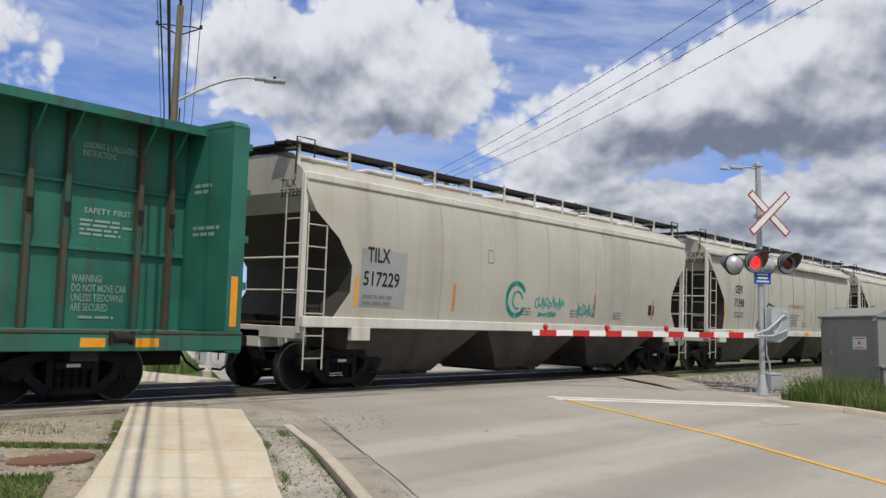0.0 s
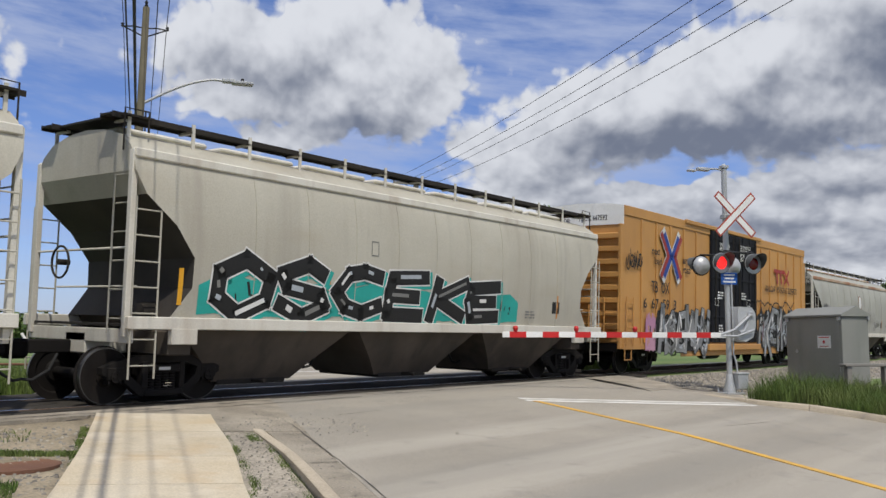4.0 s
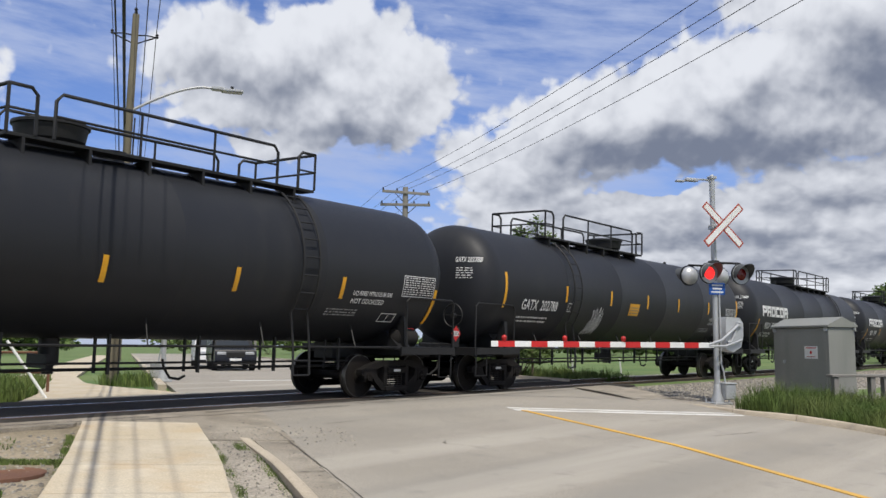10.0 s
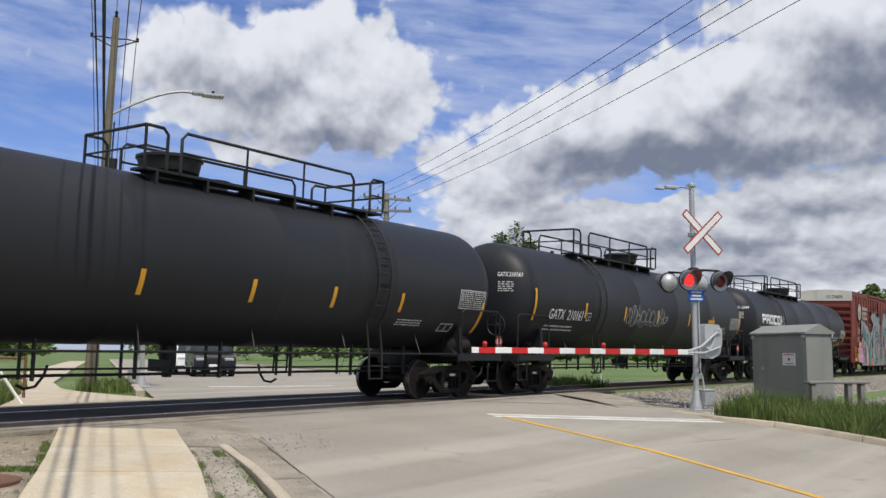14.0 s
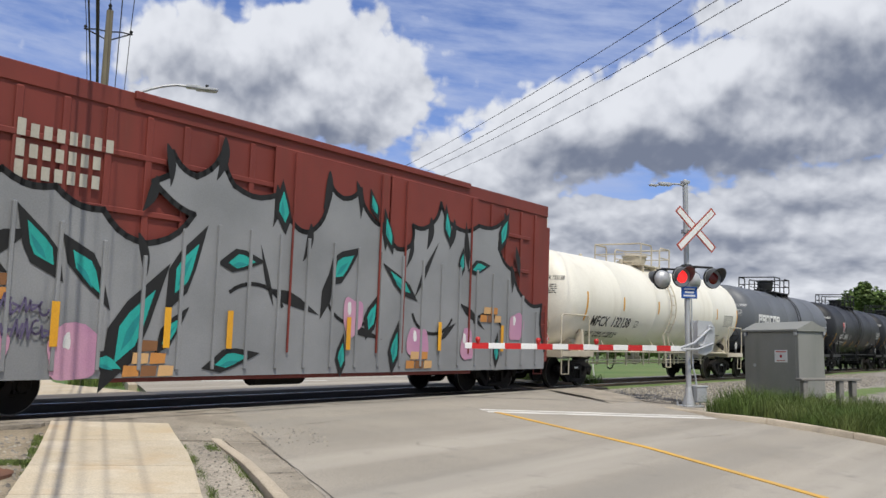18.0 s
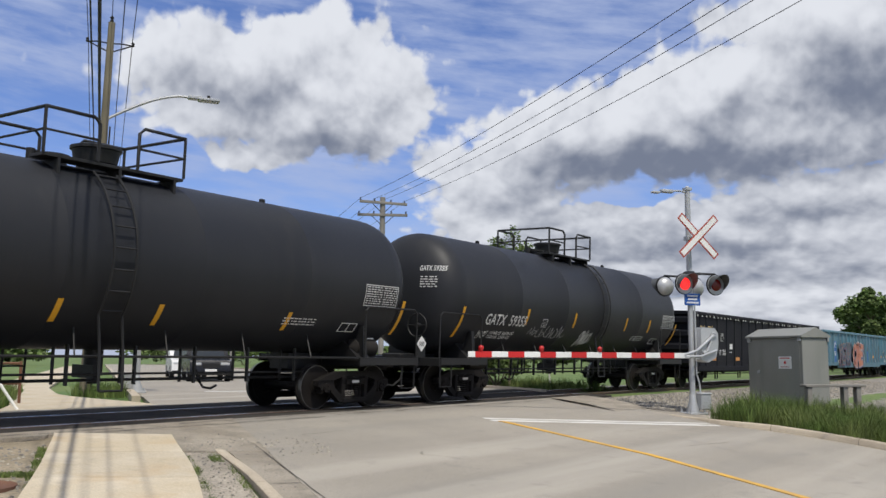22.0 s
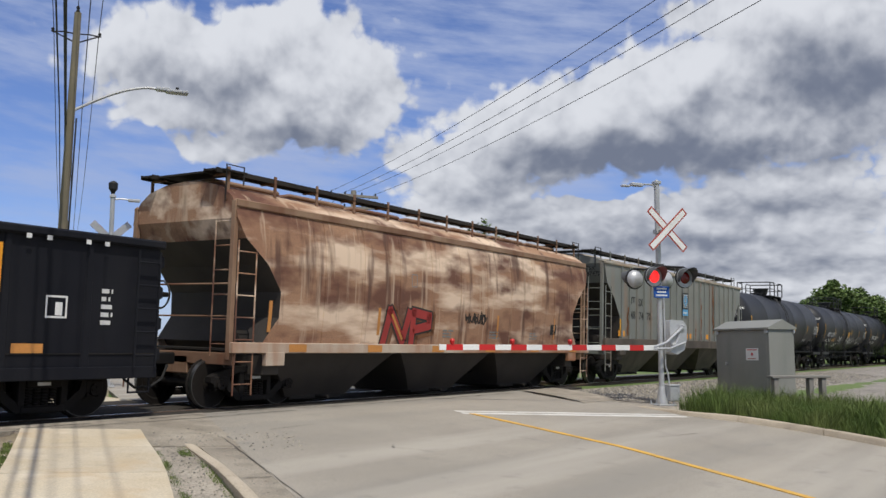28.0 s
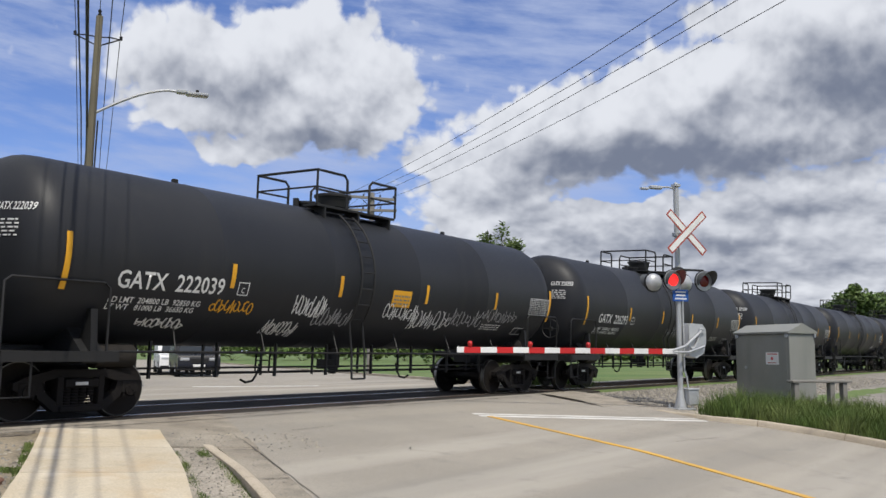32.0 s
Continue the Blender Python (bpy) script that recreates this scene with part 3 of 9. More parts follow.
def build_near_side():
    # pavement slabs, each its own piece
    walk_thing = thing("pavement", "buff concrete pavement slabs leading up to the track", "pavement", kind="structure")
    slab_left = lambda v: float(np.interp(v, [7, 9, 11.1, 13.5], [-0.80, -0.66, -0.55, -0.505]))
    slab_right = lambda v: float(np.interp(v, [7, 9, 11.1, 13.6], [1.0, 1.03, 1.13, 1.07]))
    edges = [13.93, 12.31, 10.56, 9.12, 7.6, 6.1, 4.6, 3.1, 1.6, 0.1, -1.4, -2.9, -4.4, -5.9]
    for b, a in zip(edges[:-1], edges[1:]):
        part("slab", sheet([a + 0.008, (a + b) / 2, b - 0.008], [slab_left, 0.3, slab_right], 0.03, 0.14), M["concrete"], walk_thing, smooth=0)
    joint = sheet(span(-6, 13.9, 1.0), [lambda v: slab_left(v) + 0.015, lambda v: slab_right(v) - 0.015], 0.016, 0.1)
    solid("pavement_joint", joint, M["dirt"], "dirt in the pavement joints", "pavement")
    solid("verge_gravel", sheet(span(-8, 12.8, 0.6), [0.98, lambda v: float(np.interp(v, [5, 13], [1.68, 1.60]))], -0.015), M["gravel"], "strip of gravel and weeds between pavement and kerb", "verge", smooth=60)
    solid("verge_dirt", sheet(span(-8, 14.2, 0.6), [lambda v: -6.5, -3.0, -0.5], -0.045), M["dirt"], "bare stony earth beside the pavement", "verge", smooth=60)
    g = lambda v: float(np.interp(v, [-10, 9, 10.8, 12.7], [1.84, 1.84, 1.83, 1.71]))
    solid("gutter", sheet(span(-60, -9, 5) + span(-8, 13.6, 0.6), [g, 2.24], -0.004), M["asphalt_old"], "stained concrete gutter along the kerb", "gutter", smooth=60)
    # kerb, tapering into the ground at the crossing
    kerb = thing("kerb", "worn pale concrete kerb sinking into the ground at the crossing", "kerb", kind="structure")
    cuts = [-40, -20, -8, -2, 1, 4, 7, 10.1, 12.75]
    for a, b in zip(cuts[:-1], cuts[1:]):
        vs = span(a + 0.01, b - 0.01, 0.5 if b - a < 5 else 4)
        rings = []
        for v in vs:
            hgt = 0.075 * min(1.0, max(0.1, (12.9 - v) / 3.2))
            o = g(v)
            rings.append([at(v, o - 0.17, -0.1), at(v, o - 0.17, hgt - 0.01), at(v, o - 0.155, hgt), at(v, o - 0.04, hgt - 0.005), at(v, o - 0.005, hgt - 0.035), at(v, o + 0.015, -0.1)])
        part("kerbstone", Shape().loft(rings), M["kerb"], kerb, smooth=50)
    right = thing("far_kerb", "pale concrete kerb along the grass", "kerb", kind="structure")
    for a, b in zip([-40, -10, 2, 6, 9, 12, 14, 16, 17.4], [-10, 2, 6, 9, 12, 14, 16, 17.4, 18.8]):
        rings = []
        for v in span(a + 0.01, b - 0.01, 0.5 if b - a < 5 else 4):
            hgt = 0.13 * min(1.0, max(0.12, (18.9 - v) / 2.6))
            o = RIGHT_EDGE(v)
            rings.append([at(v, o - 0.01, -0.1), at(v, o + 0.01, hgt - 0.03), at(v, o + 0.04, hgt), at(v, o + 0.16, hgt), at(v, o + 0.18, hgt - 0.02), at(v, o + 0.18, -0.1)])
        part("kerbstone", Shape().loft(rings), M["kerb"], right, smooth=50)
    # paint on the road
    solid("centre_line", sheet(span(-30, -3, 2) + span(-2.5, 16.7, 0.5), [lambda v: float(np.interp(v, [-30, 7, 12.5, 16.75], [8.28, 8.34, 8.27, 7.52])), lambda v: float(np.interp(v, [-30, 7, 12.5, 16.75], [8.41, 8.47, 8.40, 7.65]))], 0.012, 0.02), M["line_yellow"], "single yellow centre line painted on the asphalt", "road marking")
    for a, b in ((16.72, 16.9), (17.05, 17.23)):
        solid("stop_line", sheet([a, b], span(7.42, 12.9, 0.5), 0.004, 0.02), M["line_white"], "double white stop line before the crossing", "road marking")
    solid("far_stop_line", sheet([29.2, 29.55], span(3.2, 7.2, 0.5), 0.004, 0.02), M["line_white"], "white stop line beyond the crossing", "road marking")
    # rusty cover in the earth
    s = Shape().lathe_z([(0, 0.0), (0, 0.52), (0.035, 0.52), (0.045, 0.46), (0.04, 0.40), (0.045, 0.0)], 28)
    ob = solid("drain_cover", s, M["rust_plate"], "rusty round iron cover set in bare earth", "cover")
    ob.location = at(10.45, -1.22, -0.078)
    s = Shape().lathe_z([(0, 0.0), (0, 0.33), (0.012, 0.33), (0.016, 0.28), (0.016, 0.0)], 24)
    ob = solid("manhole", s, M["steel_dark"], "dark round manhole cover in the road", "cover")
    ob.location = at(8.9, 12.2, 0.0)


build_near_side()


def build_far_side():
    edge = lambda v: float(np.interp(v, [18.6, 20.5, 22.5, 24, 26, 28, 34, 60, 120], [2.0, 1.5, 0.95, 0.3, -0.5, -1.0, -1.5, -1.6, -1.6]))
    solid("far_pavement", sheet(span(18.6, 34, 0.7) + span(36, 120, 8), [lambda v: edge(v) - float(np.interp(v, [18.6, 22, 25, 30], [3.8, 2.8, 2.2, 2.0])), edge], 0.015, 0.1), M["concrete"], "curving concrete path beyond the track", "pavement", smooth=60)
    solid("far_kerb_left", sheet(span(24, 120, 4), [lambda v: LEFT_EDGE(v) - 0.2, lambda v: LEFT_EDGE(v) + 0.01], 0.1, 0.25), M["kerb"], "concrete kerb beyond the crossing", "kerb")
    solid("far_kerb_right", sheet(span(26, 120, 4), [13.2, 13.4], 0.1, 0.25), M["kerb"], "concrete kerb beyond the crossing", "kerb")


build_far_side()


def build_cracks():
    """Cracks, seams and patches that age the asphalt."""
    rnd = random.Random(31)

    def crack(name, pts, width, dz, label):
        s = Shape()
        rows = []
        for i, (v, w) in enumerate(pts):
            a, b = pts[max(i - 1, 0)], pts[min(i + 1, len(pts) - 1)]
            d = Vector((b[0] - a[0], b[1] - a[1])).normalized()
            k = width * rnd.uniform(0.4, 1.3) / 2
            rows.append([at(v - d.y * -k, w + d.x * -k, dz), at(v - d.y * k, w + d.x * k, dz)])
        s.loft(rows, closed=False, caps=False)
        solid(name, s, M["crack"], label, "crack")
    wander = lambda v0, w0, v1, w1, n, j: [(v0 + (v1 - v0) * t + rnd.gauss(0, j), w0 + (w1 - w0) * t + rnd.gauss(0, j)) for t in np.linspace(0, 1, n)]
    crack("gutter_seam", wander(-4, 2.36, 9, 2.31, 26, 0.006) + wander(9.4, 2.30, 13.4, 2.14, 16, 0.006), 0.016, 0.007, "dark open seam between gutter and asphalt")
    for k in range(5):
        v = 4.3 + 2.0 * k
        crack("gutter_joint", wander(v, 1.9, v + 0.05, 2.24, 5, 0.01), 0.022, 0.007, "dark joint across the gutter")
    # cracks beside and along the rails
    for a, b, yy in ((2.6, 8.4, 12.02), (4.2, 12.6, 11.78), (9.5, 16.0, 12.1), (13.0, 21.0, 11.9)):
        pts = []
        for x in np.linspace(a, b, 26):
            p = Vector((x, yy + rnd.gauss(0, 0.03), 0))
            pts.append((p.dot(U), p.dot(N)))
        crack("track_crack", pts, 0.035, 0.012, "irregular crack along the edge of the rails")
    for v0, w0, v1, w1 in ((14.2, 3.0, 14.9, 3.9), (12.4, 4.4, 12.7, 4.5), (13.6, 9.8, 14.2, 11.2)):
        crack("road_crack", wander(v0, w0, v1, w1, 12, 0.012), 0.014, 0.008, "short dark crack in the road")


M["crack"] = mat("crack", (0.10, 0.088, 0.072), (0.06, 0.053, 0.044), 0.95, grain=30, bump=0.3)
build_cracks()


# ---- crossing signals ----
def facing(p, z, way):
    """A frame whose y axis points along way (flat), x to its right, z up, at the point p and height z."""
    y = Vector((way.x, way.y, 0)).normalized()
    x = Vector((y.y, -y.x, 0))
    m = Matrix((x, y, Vector((0, 0, 1)))).transposed().to_4x4()
    m.translation = Vector((p[0], p[1], z))
    return m


def signal(label, p, z, way, lit, arm, arm_side, extra=""):
    """A crossing signal that faces back along -way: mast, crossbuck, four lamps, gate. arm_side: -1 sweeps to the left."""
    sig = thing("crossing_signal", label, "crossing signal", facing(p, z, way), group="crossing signals")
    part("base", Shape().box(-0.26, -0.26, 0.0, 0.26, 0.26, 0.05, 0.01).lathe_z([(0.04, 0.17), (0.12, 0.16), (0.32, 0.10), (0.46, 0.09), (0.5, 0.075)], 20), M["galv"], sig)
    for a in (-0.2, 0.2):
        for b in (-0.2, 0.2):
            part("bolt", Shape().cyl((a, b, 0.04), (a, b, 0.13), 0.022, n=6), M["alu"], sig)
    part("junction_box", Shape().box(0.07, -0.26, 0.12, 0.37, -0.02, 0.52, 0.03).box(0.05, -0.28, 0.50, 0.39, 0.0, 0.54, 0.015), M["galv"], sig)
    part("mast", Shape().lathe_z([(0.45, 0.07), (5.80, 0.068), (5.84, 0.03)], 20), M["galv"], sig)
    part("conduit", Shape().tube([(0.15, -0.12, 0.5), (0.12, -0.12, 0.8), (0.07, -0.09, 1.0), (0.07, -0.08, 2.9)], 0.022, 8), M["galv"], sig)
    # crossbuck: two bordered boards on brackets
    y = -0.42
    for k in (-1, 1):
        m = pose(0.0, y + 0.012 * k, 4.48, 0, k * 43, 0)
        board = part("crossbuck_board", Shape().box(-0.74, -0.006, -0.105, 0.74, 0.006, 0.105, 0.003, m), M["red_dull"], sig, "white crossbuck board with a faded red border")
        part("board_face", Shape().box(-0.70, -0.011, -0.068, 0.70, -0.0065, 0.068, 0, m), M["white"], board)
        part("board_back", Shape().box(-0.735, 0.0065, -0.10, 0.735, 0.009, 0.10, 0, m), M["galv"], board, "bare grey metal back")
    part("bracket", Shape().box(-0.03, y, 4.45, 0.03, 0.0, 4.50).box(-0.09, -0.09, 4.42, 0.09, 0.09, 4.53, 0.01), M["galv"], sig)
    # lamps, two towards each side
    part("crossarm", Shape().tube([(-0.47, y, 3.52), (0.47, y, 3.52)], 0.028, 8).tube([(-0.47, -y, 3.52), (0.47, -y, 3.52)], 0.028, 8).tube([(0, y, 3.52), (0, -y, 3.52)], 0.035, 8).box(-0.1, -0.1, 3.42, 0.1, 0.1, 3.62, 0.02), M["black"], sig)
    for side, yy in ((-1, y), (1, -y)):
        for x in (-0.47, 0.47):
            part("hanger", Shape().tube([(x, yy, 3.52), (x, yy, 3.27)], 0.025, 8), M["black"], sig)
            lamp = part("lamp", Shape().cyl((x, yy - side * 0.02, 3.25), (x, yy + side * 0.02, 3.25), 0.265, n=32), M["black"], sig, "round signal lamp with a black rim and silver back")
            back = part("lamp_back", Shape().lathe_z([(0, 0.235), (0.05, 0.225), (0.11, 0.17), (0.15, 0.09), (0.165, 0.0)], 28), M["alu"], lamp, "domed silver back")
            back.matrix_basis = pose(x, yy - side * 0.02, 3.25, -90 if side == -1 else 90, 0, 0)
            part("backing_disc", Shape().cyl((x, yy + side * 0.021, 3.25), (x, yy + side * 0.03, 3.25), 0.25, n=32), M["galv"], lamp)
            hood = []
            for t in np.linspace(-0.5, math.pi + 0.5, 18):
                hood.append((x + 0.235 * math.cos(t), 3.25 + 0.235 * math.sin(t)))
            s = Shape()
            rings = [[(a, yy + side * 0.03, b) for a, b in hood], [(a, yy + side * (0.10 + 0.30 * max(0, (b - 3.14) / 0.34)), b) for a, b in hood]]
            s.loft(rings, closed=False, caps=False)
            part("visor", s, M["visor"], lamp, "dark signal hood")
            on = lit and side == -1 and x < 0
            part("lens", Shape().lathe_z([(0, 0.155), (0.03, 0.13), (0.045, 0.0)], 24).mesh("lens", M["red_lamp" if on else "red_lens"]), None, lamp, "lit red lens" if on else "dark red lens").matrix_basis = pose(x, yy + side * 0.03, 3.25, 90 if side == -1 else -90, 0, 0)
    # blue emergency notice, bell, luminaire
    sign = part("notice", Shape().box(-0.24, -0.10, 2.74, 0.24, -0.085, 3.04, 0.01), M["blue_sign"], sig, "blue emergency notice with white writing")
    for i, w in enumerate((0.36, 0.28, 0.32)):
        part("writing", Shape().box(-w / 2, -0.104, 2.79 + 0.085 * i, w / 2, -0.101, 2.83 + 0.085 * i), M["ink_white2"], sign)
    if extra == "bell":
        part("warning_diamond", Shape().add([(0, -0.45, 3.6), (0.42, -0.45, 4.02), (0, -0.45, 4.44), (-0.42, -0.45, 4.02), (0, -0.44, 3.6), (0.42, -0.44, 4.02), (0, -0.44, 4.44), (-0.42, -0.44, 4.02)], [(3, 2, 1, 0), (4, 5, 6, 7), (0, 1, 5, 4), (1, 2, 6, 5), (2, 3, 7, 6), (3, 0, 4, 7)]), M["yellow"], sig, "yellow diamond sign")
        part("bell", Shape().lathe_z([(5.84, 0.05), (5.9, 0.07), (5.98, 0.13), (6.15, 0.14), (6.2, 0.11), (6.25, 0.0)], 20), M["black"], sig)
    k = -1 if extra != "bell" else -1
    part("luminaire", Shape().tube([(0, 0, 5.66), (k * 0.22, 0, 5.70), (k * 0.55, 0, 5.68)], 0.025, 8).box(min(k * 0.45, k * 0.8), -0.07, 5.62, max(k * 0.45, k * 0.8), 0.07, 5.71, 0.02).box(min(k * 0.85, k * 1.08), -0.06, 5.585, max(k * 0.85, k * 1.08), 0.06, 5.64, 0.015), M["alu"], sig)
    part("camera_box", Shape().box(-0.09, -0.09, 5.72, 0.09, 0.09, 5.80, 0.01), M["alu"], sig)
    # gate machine and arm
    part("gate_machine", Shape().prism([(0.08, 1.36), (0.30, 1.30), (0.52, 1.42), (0.60, 1.70), (0.60, 2.02), (0.50, 2.16), (0.12, 2.18), (0.08, 2.1)], "y", -0.30, 0.06), M["alu"], sig, "silver cast gate machine housing")
    part("machine_cover", Shape().tube([(0.50, -0.33, 2.02), (0.40, -0.33, 2.04), (0.33, -0.33, 1.75), (0.22, -0.33, 1.56), (0.1, -0.33, 1.54)], 0.035, 8).cyl((0.48, -0.30, 2.0), (0.48, -0.35, 2.0), 0.07, n=14), M["alu"], sig)
    part("arm_bracket", Shape().tube([(0.42, -0.36, 1.98), (-0.1 * 1, -0.38, 1.60), (arm_side * 0.5, -0.38, 1.48)], 0.035, 8).tube([(0.5, -0.36, 1.6), (0.0, -0.38, 1.45), (arm_side * 0.5, -0.38, 1.44)], 0.03, 8), M["alu"], sig)
    gate = part("gate_arm", Shape().box(*sorted((arm_side * 0.35, arm_side * arm))[:1], -0.40, 1.40, max(arm_side * 0.35, arm_side * arm), -0.375, 1.53, 0.006), M["white"], sig, "lowered white gate arm with red bands")
    x = arm - 0.17
    while x > 0.9:
        lo, hi = sorted((arm_side * x, arm_side * max(x - 0.41, 0.8)))
        part("red_band", Shape().box(lo, -0.402, 1.398, hi, -0.373, 1.532), M["red"], gate)
        x -= 0.82
    for q in (arm - 0.32, arm - 1.85, arm - 3.4):
        part("arm_lamp", Shape().lathe_z([(1.53, 0.03), (1.56, 0.05), (1.62, 0.06), (1.66, 0.04), (1.67, 0.0)], 12, arm_side * q, -0.388), M["red"], gate, "small red arm lamp")
    return sig


M["visor"] = mat("visor", (0.10, 0.105, 0.105), (0.07, 0.072, 0.072), 0.6)
M["ink_white2"] = mat("notice_white", (0.75, 0.76, 0.78), None, 0.6, bump=0)
signal("galvanised crossing signal with red flashing lamps and lowered gate", (22.45, 8.40), -0.33, U, True, 6.30, -1)
signal("galvanised crossing signal beyond the track, seen from behind", (16.93, 23.55), -0.03, -U, False, 5.6, -1, "bell")


def build_cabinet():
    near = Vector((25.8, 6.55, 0))
    m = Matrix((N, U, Vector((0, 0, 1)))).transposed().to_4x4()
    m.translation = Vector((near.x, near.y, -0.42))
    cab = thing("equipment_cabinet", "grey-green metal trackside equipment cabinet with gabled lid", "cabinet", m)
    part("body", Shape().box(0, 0, 0, 0.9, 2.2, 2.08, 0.02), M["cabinet"], cab)
    part("roof", Shape().prism([(-0.06, 2.08), (0.96, 2.08), (0.96, 2.13), (0.45, 2.36), (-0.06, 2.13)], "y", -0.05, 2.25), M["cabinet"], cab)
    part("door", Shape().box(-0.008, 0.10, 0.08, -0.001, 2.1, 2.0, 0.003), M["cabinet"], cab)
    part("lock", Shape().cyl((-0.03, 1.75, 1.12), (0, 1.75, 1.12), 0.05, n=14), M["alu"], cab)
    sign = part("warning_sign", Shape().box(-0.016, 0.42, 1.22, -0.008, 0.92, 1.56), M["white"], cab, "white warning sign with red print")
    part("print", Shape().box(-0.019, 0.47, 1.50, -0.0165, 0.87, 1.525), M["red"], sign)
    part("print", Shape().box(-0.019, 0.50, 1.26, -0.0165, 0.84, 1.28), M["red_dull"], sign)
    part("print", Shape().cyl((-0.0195, 0.67, 1.39), (-0.0165, 0.67, 1.39), 0.045, n=14), M["red"], sign)
    for a, b in ((-0.02, 0.08), (-0.02, 2.12), (0.88, 0.0)):
        part("lid_clip", Shape().box(a - 0.03, b - 0.06, 1.96, a + 0.02, b + 0.06, 2.08, 0.02), M["alu"], cab)
    # plank rail on posts
    rail = thing("plank_rail", "weathered grey plank on short timber posts", "low rail", facing((24.55, 6.25), -0.45, Vector((0.62, 0.78, 0))))
    part("plank", Shape().box(0.0, -0.12, 0.80, 1.85, 0.14, 0.87, 0.012), M["grey_wood"], rail)
    for x in (0.15, 1.25, 1.65):
        part("post", Shape().box(x - 0.07, -0.08, 0.0, x + 0.07, 0.08, 0.80, 0.012), M["grey_wood"], rail)


build_cabinet()


# ---- poles and wires ----
def cable(name, a, b, sag, r, label, n=24):
    a, b = Vector(a), Vector(b)
    pts = [a.lerp(b, t) - Vector((0, 0, 4 * sag * t * (1 - t))) for t in np.linspace(0, 1, n)]
    tagged(new(name, Shape().tube(pts, r, 6).mesh(name, M["cable"])), label, "cable", "overhead wires")


def build_poles():
    # street pole beyond the track, with a lamp on a curved arm
    foot, top = Vector((15.17, 23.53, -0.1)), Vector((15.37, 23.41, 11.0))
    pole = thing("utility_pole", "leaning weathered timber pole carrying wires and a street lamp", "utility pole", Matrix.Translation(foot), group="utility poles")
    d = top - foot
    wood = Shape().lathe_z([(d.z * t, 0.15 - 0.05 * t) for t in np.linspace(0, 1, 8)] + [(d.z + 0.01, 0.0)], 16).mesh("pole", M["pole_wood"])
    wood.transform(Matrix(((1, 0, d.x / d.z, 0), (0, 1, d.y / d.z, 0), (0, 0, 1, 0), (0, 0, 0, 1))))
    part("pole", wood, None, pole)
    q = lambda z: d * (z / d.z)
    for k in (-1, 1):
        c = q(10.45)
        part("bracket", Shape().tube([c, c + N * k * 0.35 + Vector((0, 0, 0.03)), c + N * k * 0.62], 0.02, 6).tube([c - Vector((0, 0, 0.28)), c + N * k * 0.4 - Vector((0, 0, 0.1)), c + N * k * 0.62], 0.02, 6), M["steel_dark"], pole)
        part("insulator", Shape().lathe_z([(-0.02, 0.03), (0.0, 0.055), (0.04, 0.035), (0.07, 0.055), (0.11, 0.03)], 12, *(c + N * k * 0.64).xy).mesh("insulator", M["black"]), None, pole).location.z = c.z
    part("insulator", Shape().lathe_z([(0, 0.03), (0.05, 0.06), (0.1, 0.035), (0.16, 0.06), (0.22, 0.02)], 12, d.x, d.y).mesh("insulator", M["black"]), None, pole).location.z = d.z
    root = q(8.1)
    pts = [root + N * t * 2.1 + Vector((0, 0, 0.98 * math.sin(min(1, t) * 1.35))) for t in np.linspace(0, 1, 14)]
    part("lamp_arm", Shape().tube(pts + [pts[-1] + N * 0.35 + Vector((0, 0, -0.01))], 0.042, 8), M["alu"], pole, "slim curved aluminium arm")
    e = pts[-1] + N * 0.25
    lm = facing((e.x, e.y), e.z, N)
    part("lamp_head", Shape().box(-0.11, 0.0, -0.07, 0.11, 0.42, 0.05, 0.03, lm).box(-0.15, 0.30, -0.10, 0.15, 0.95, 0.0, 0.03, lm), M["galv"], pole)
    part("photocell", Shape().cyl((e + N * 0.62), (e + N * 0.62 + Vector((0, 0, 0.1))), 0.05, n=10), M["black"], pole)
    part("riser_cable", Shape().tube([q(z) + N * 0.16 - U * 0.06 * math.sin(z) for z in np.linspace(0.2, 7.9, 16)], 0.025, 6), M["cable"], pole)
    ends = [(0.62, 10.45, 0.012), (-0.62, 10.45, 0.012), (0.0, 11.2, 0.011), (-0.12, 7.6, 0.036), (-0.30, 7.9, 0.020), (0.30, 8.4, 0.012)]
    base = foot.copy()
    for off, z, r in ends:
        a = base + q(z) + N * off + Vector((0, 0, 0.12))
        cable("overhead_wire", a, a - U * 46 + Vector((0, 0, -0.1)), 0.55, r, "dark overhead wire running above the pavement")
        cable("overhead_wire", a, a + U * 48, 0.9, r, "dark overhead wire running along the road")
    back = thing("utility_pole", "weathered timber pole carrying wires", "utility pole", Matrix.Translation(foot - U * 46 - Vector((0, 0, 0.6))), group="utility poles")
    part("pole", Shape().tube([(0, 0, 0), (0, 0, 6), (0, 0, 11.7)], 0.15, 14), M["pole_wood"], back)
    far = thing("utility_pole", "weathered timber pole carrying wires", "utility pole", Matrix.Translation(foot + U * 48), group="utility poles")
    part("pole", Shape().tube([(0, 0, 0), (0, 0, 6), (0, 0, 11.3)], 0.15, 14), M["pole_wood"], far)
    # pole with two crossarms, and four long wires over the road's right side
    at_t = Vector((35.4, 29.4, -0.1))
    tp = thing("utility_pole", "grey timber pole with two crossarms and braces", "utility pole", Matrix.Translation(at_t), group="utility poles")
    part("pole", Shape().tube([(0, 0, 0), (0, 0, 5), (0, 0, 9.35)], 0.14, 12), M["grey_wood"], tp)
    D1 = (N * 0.97 + U * 0.05).normalized()
    D2 = (N * 0.9 - U * 0.25).normalized()
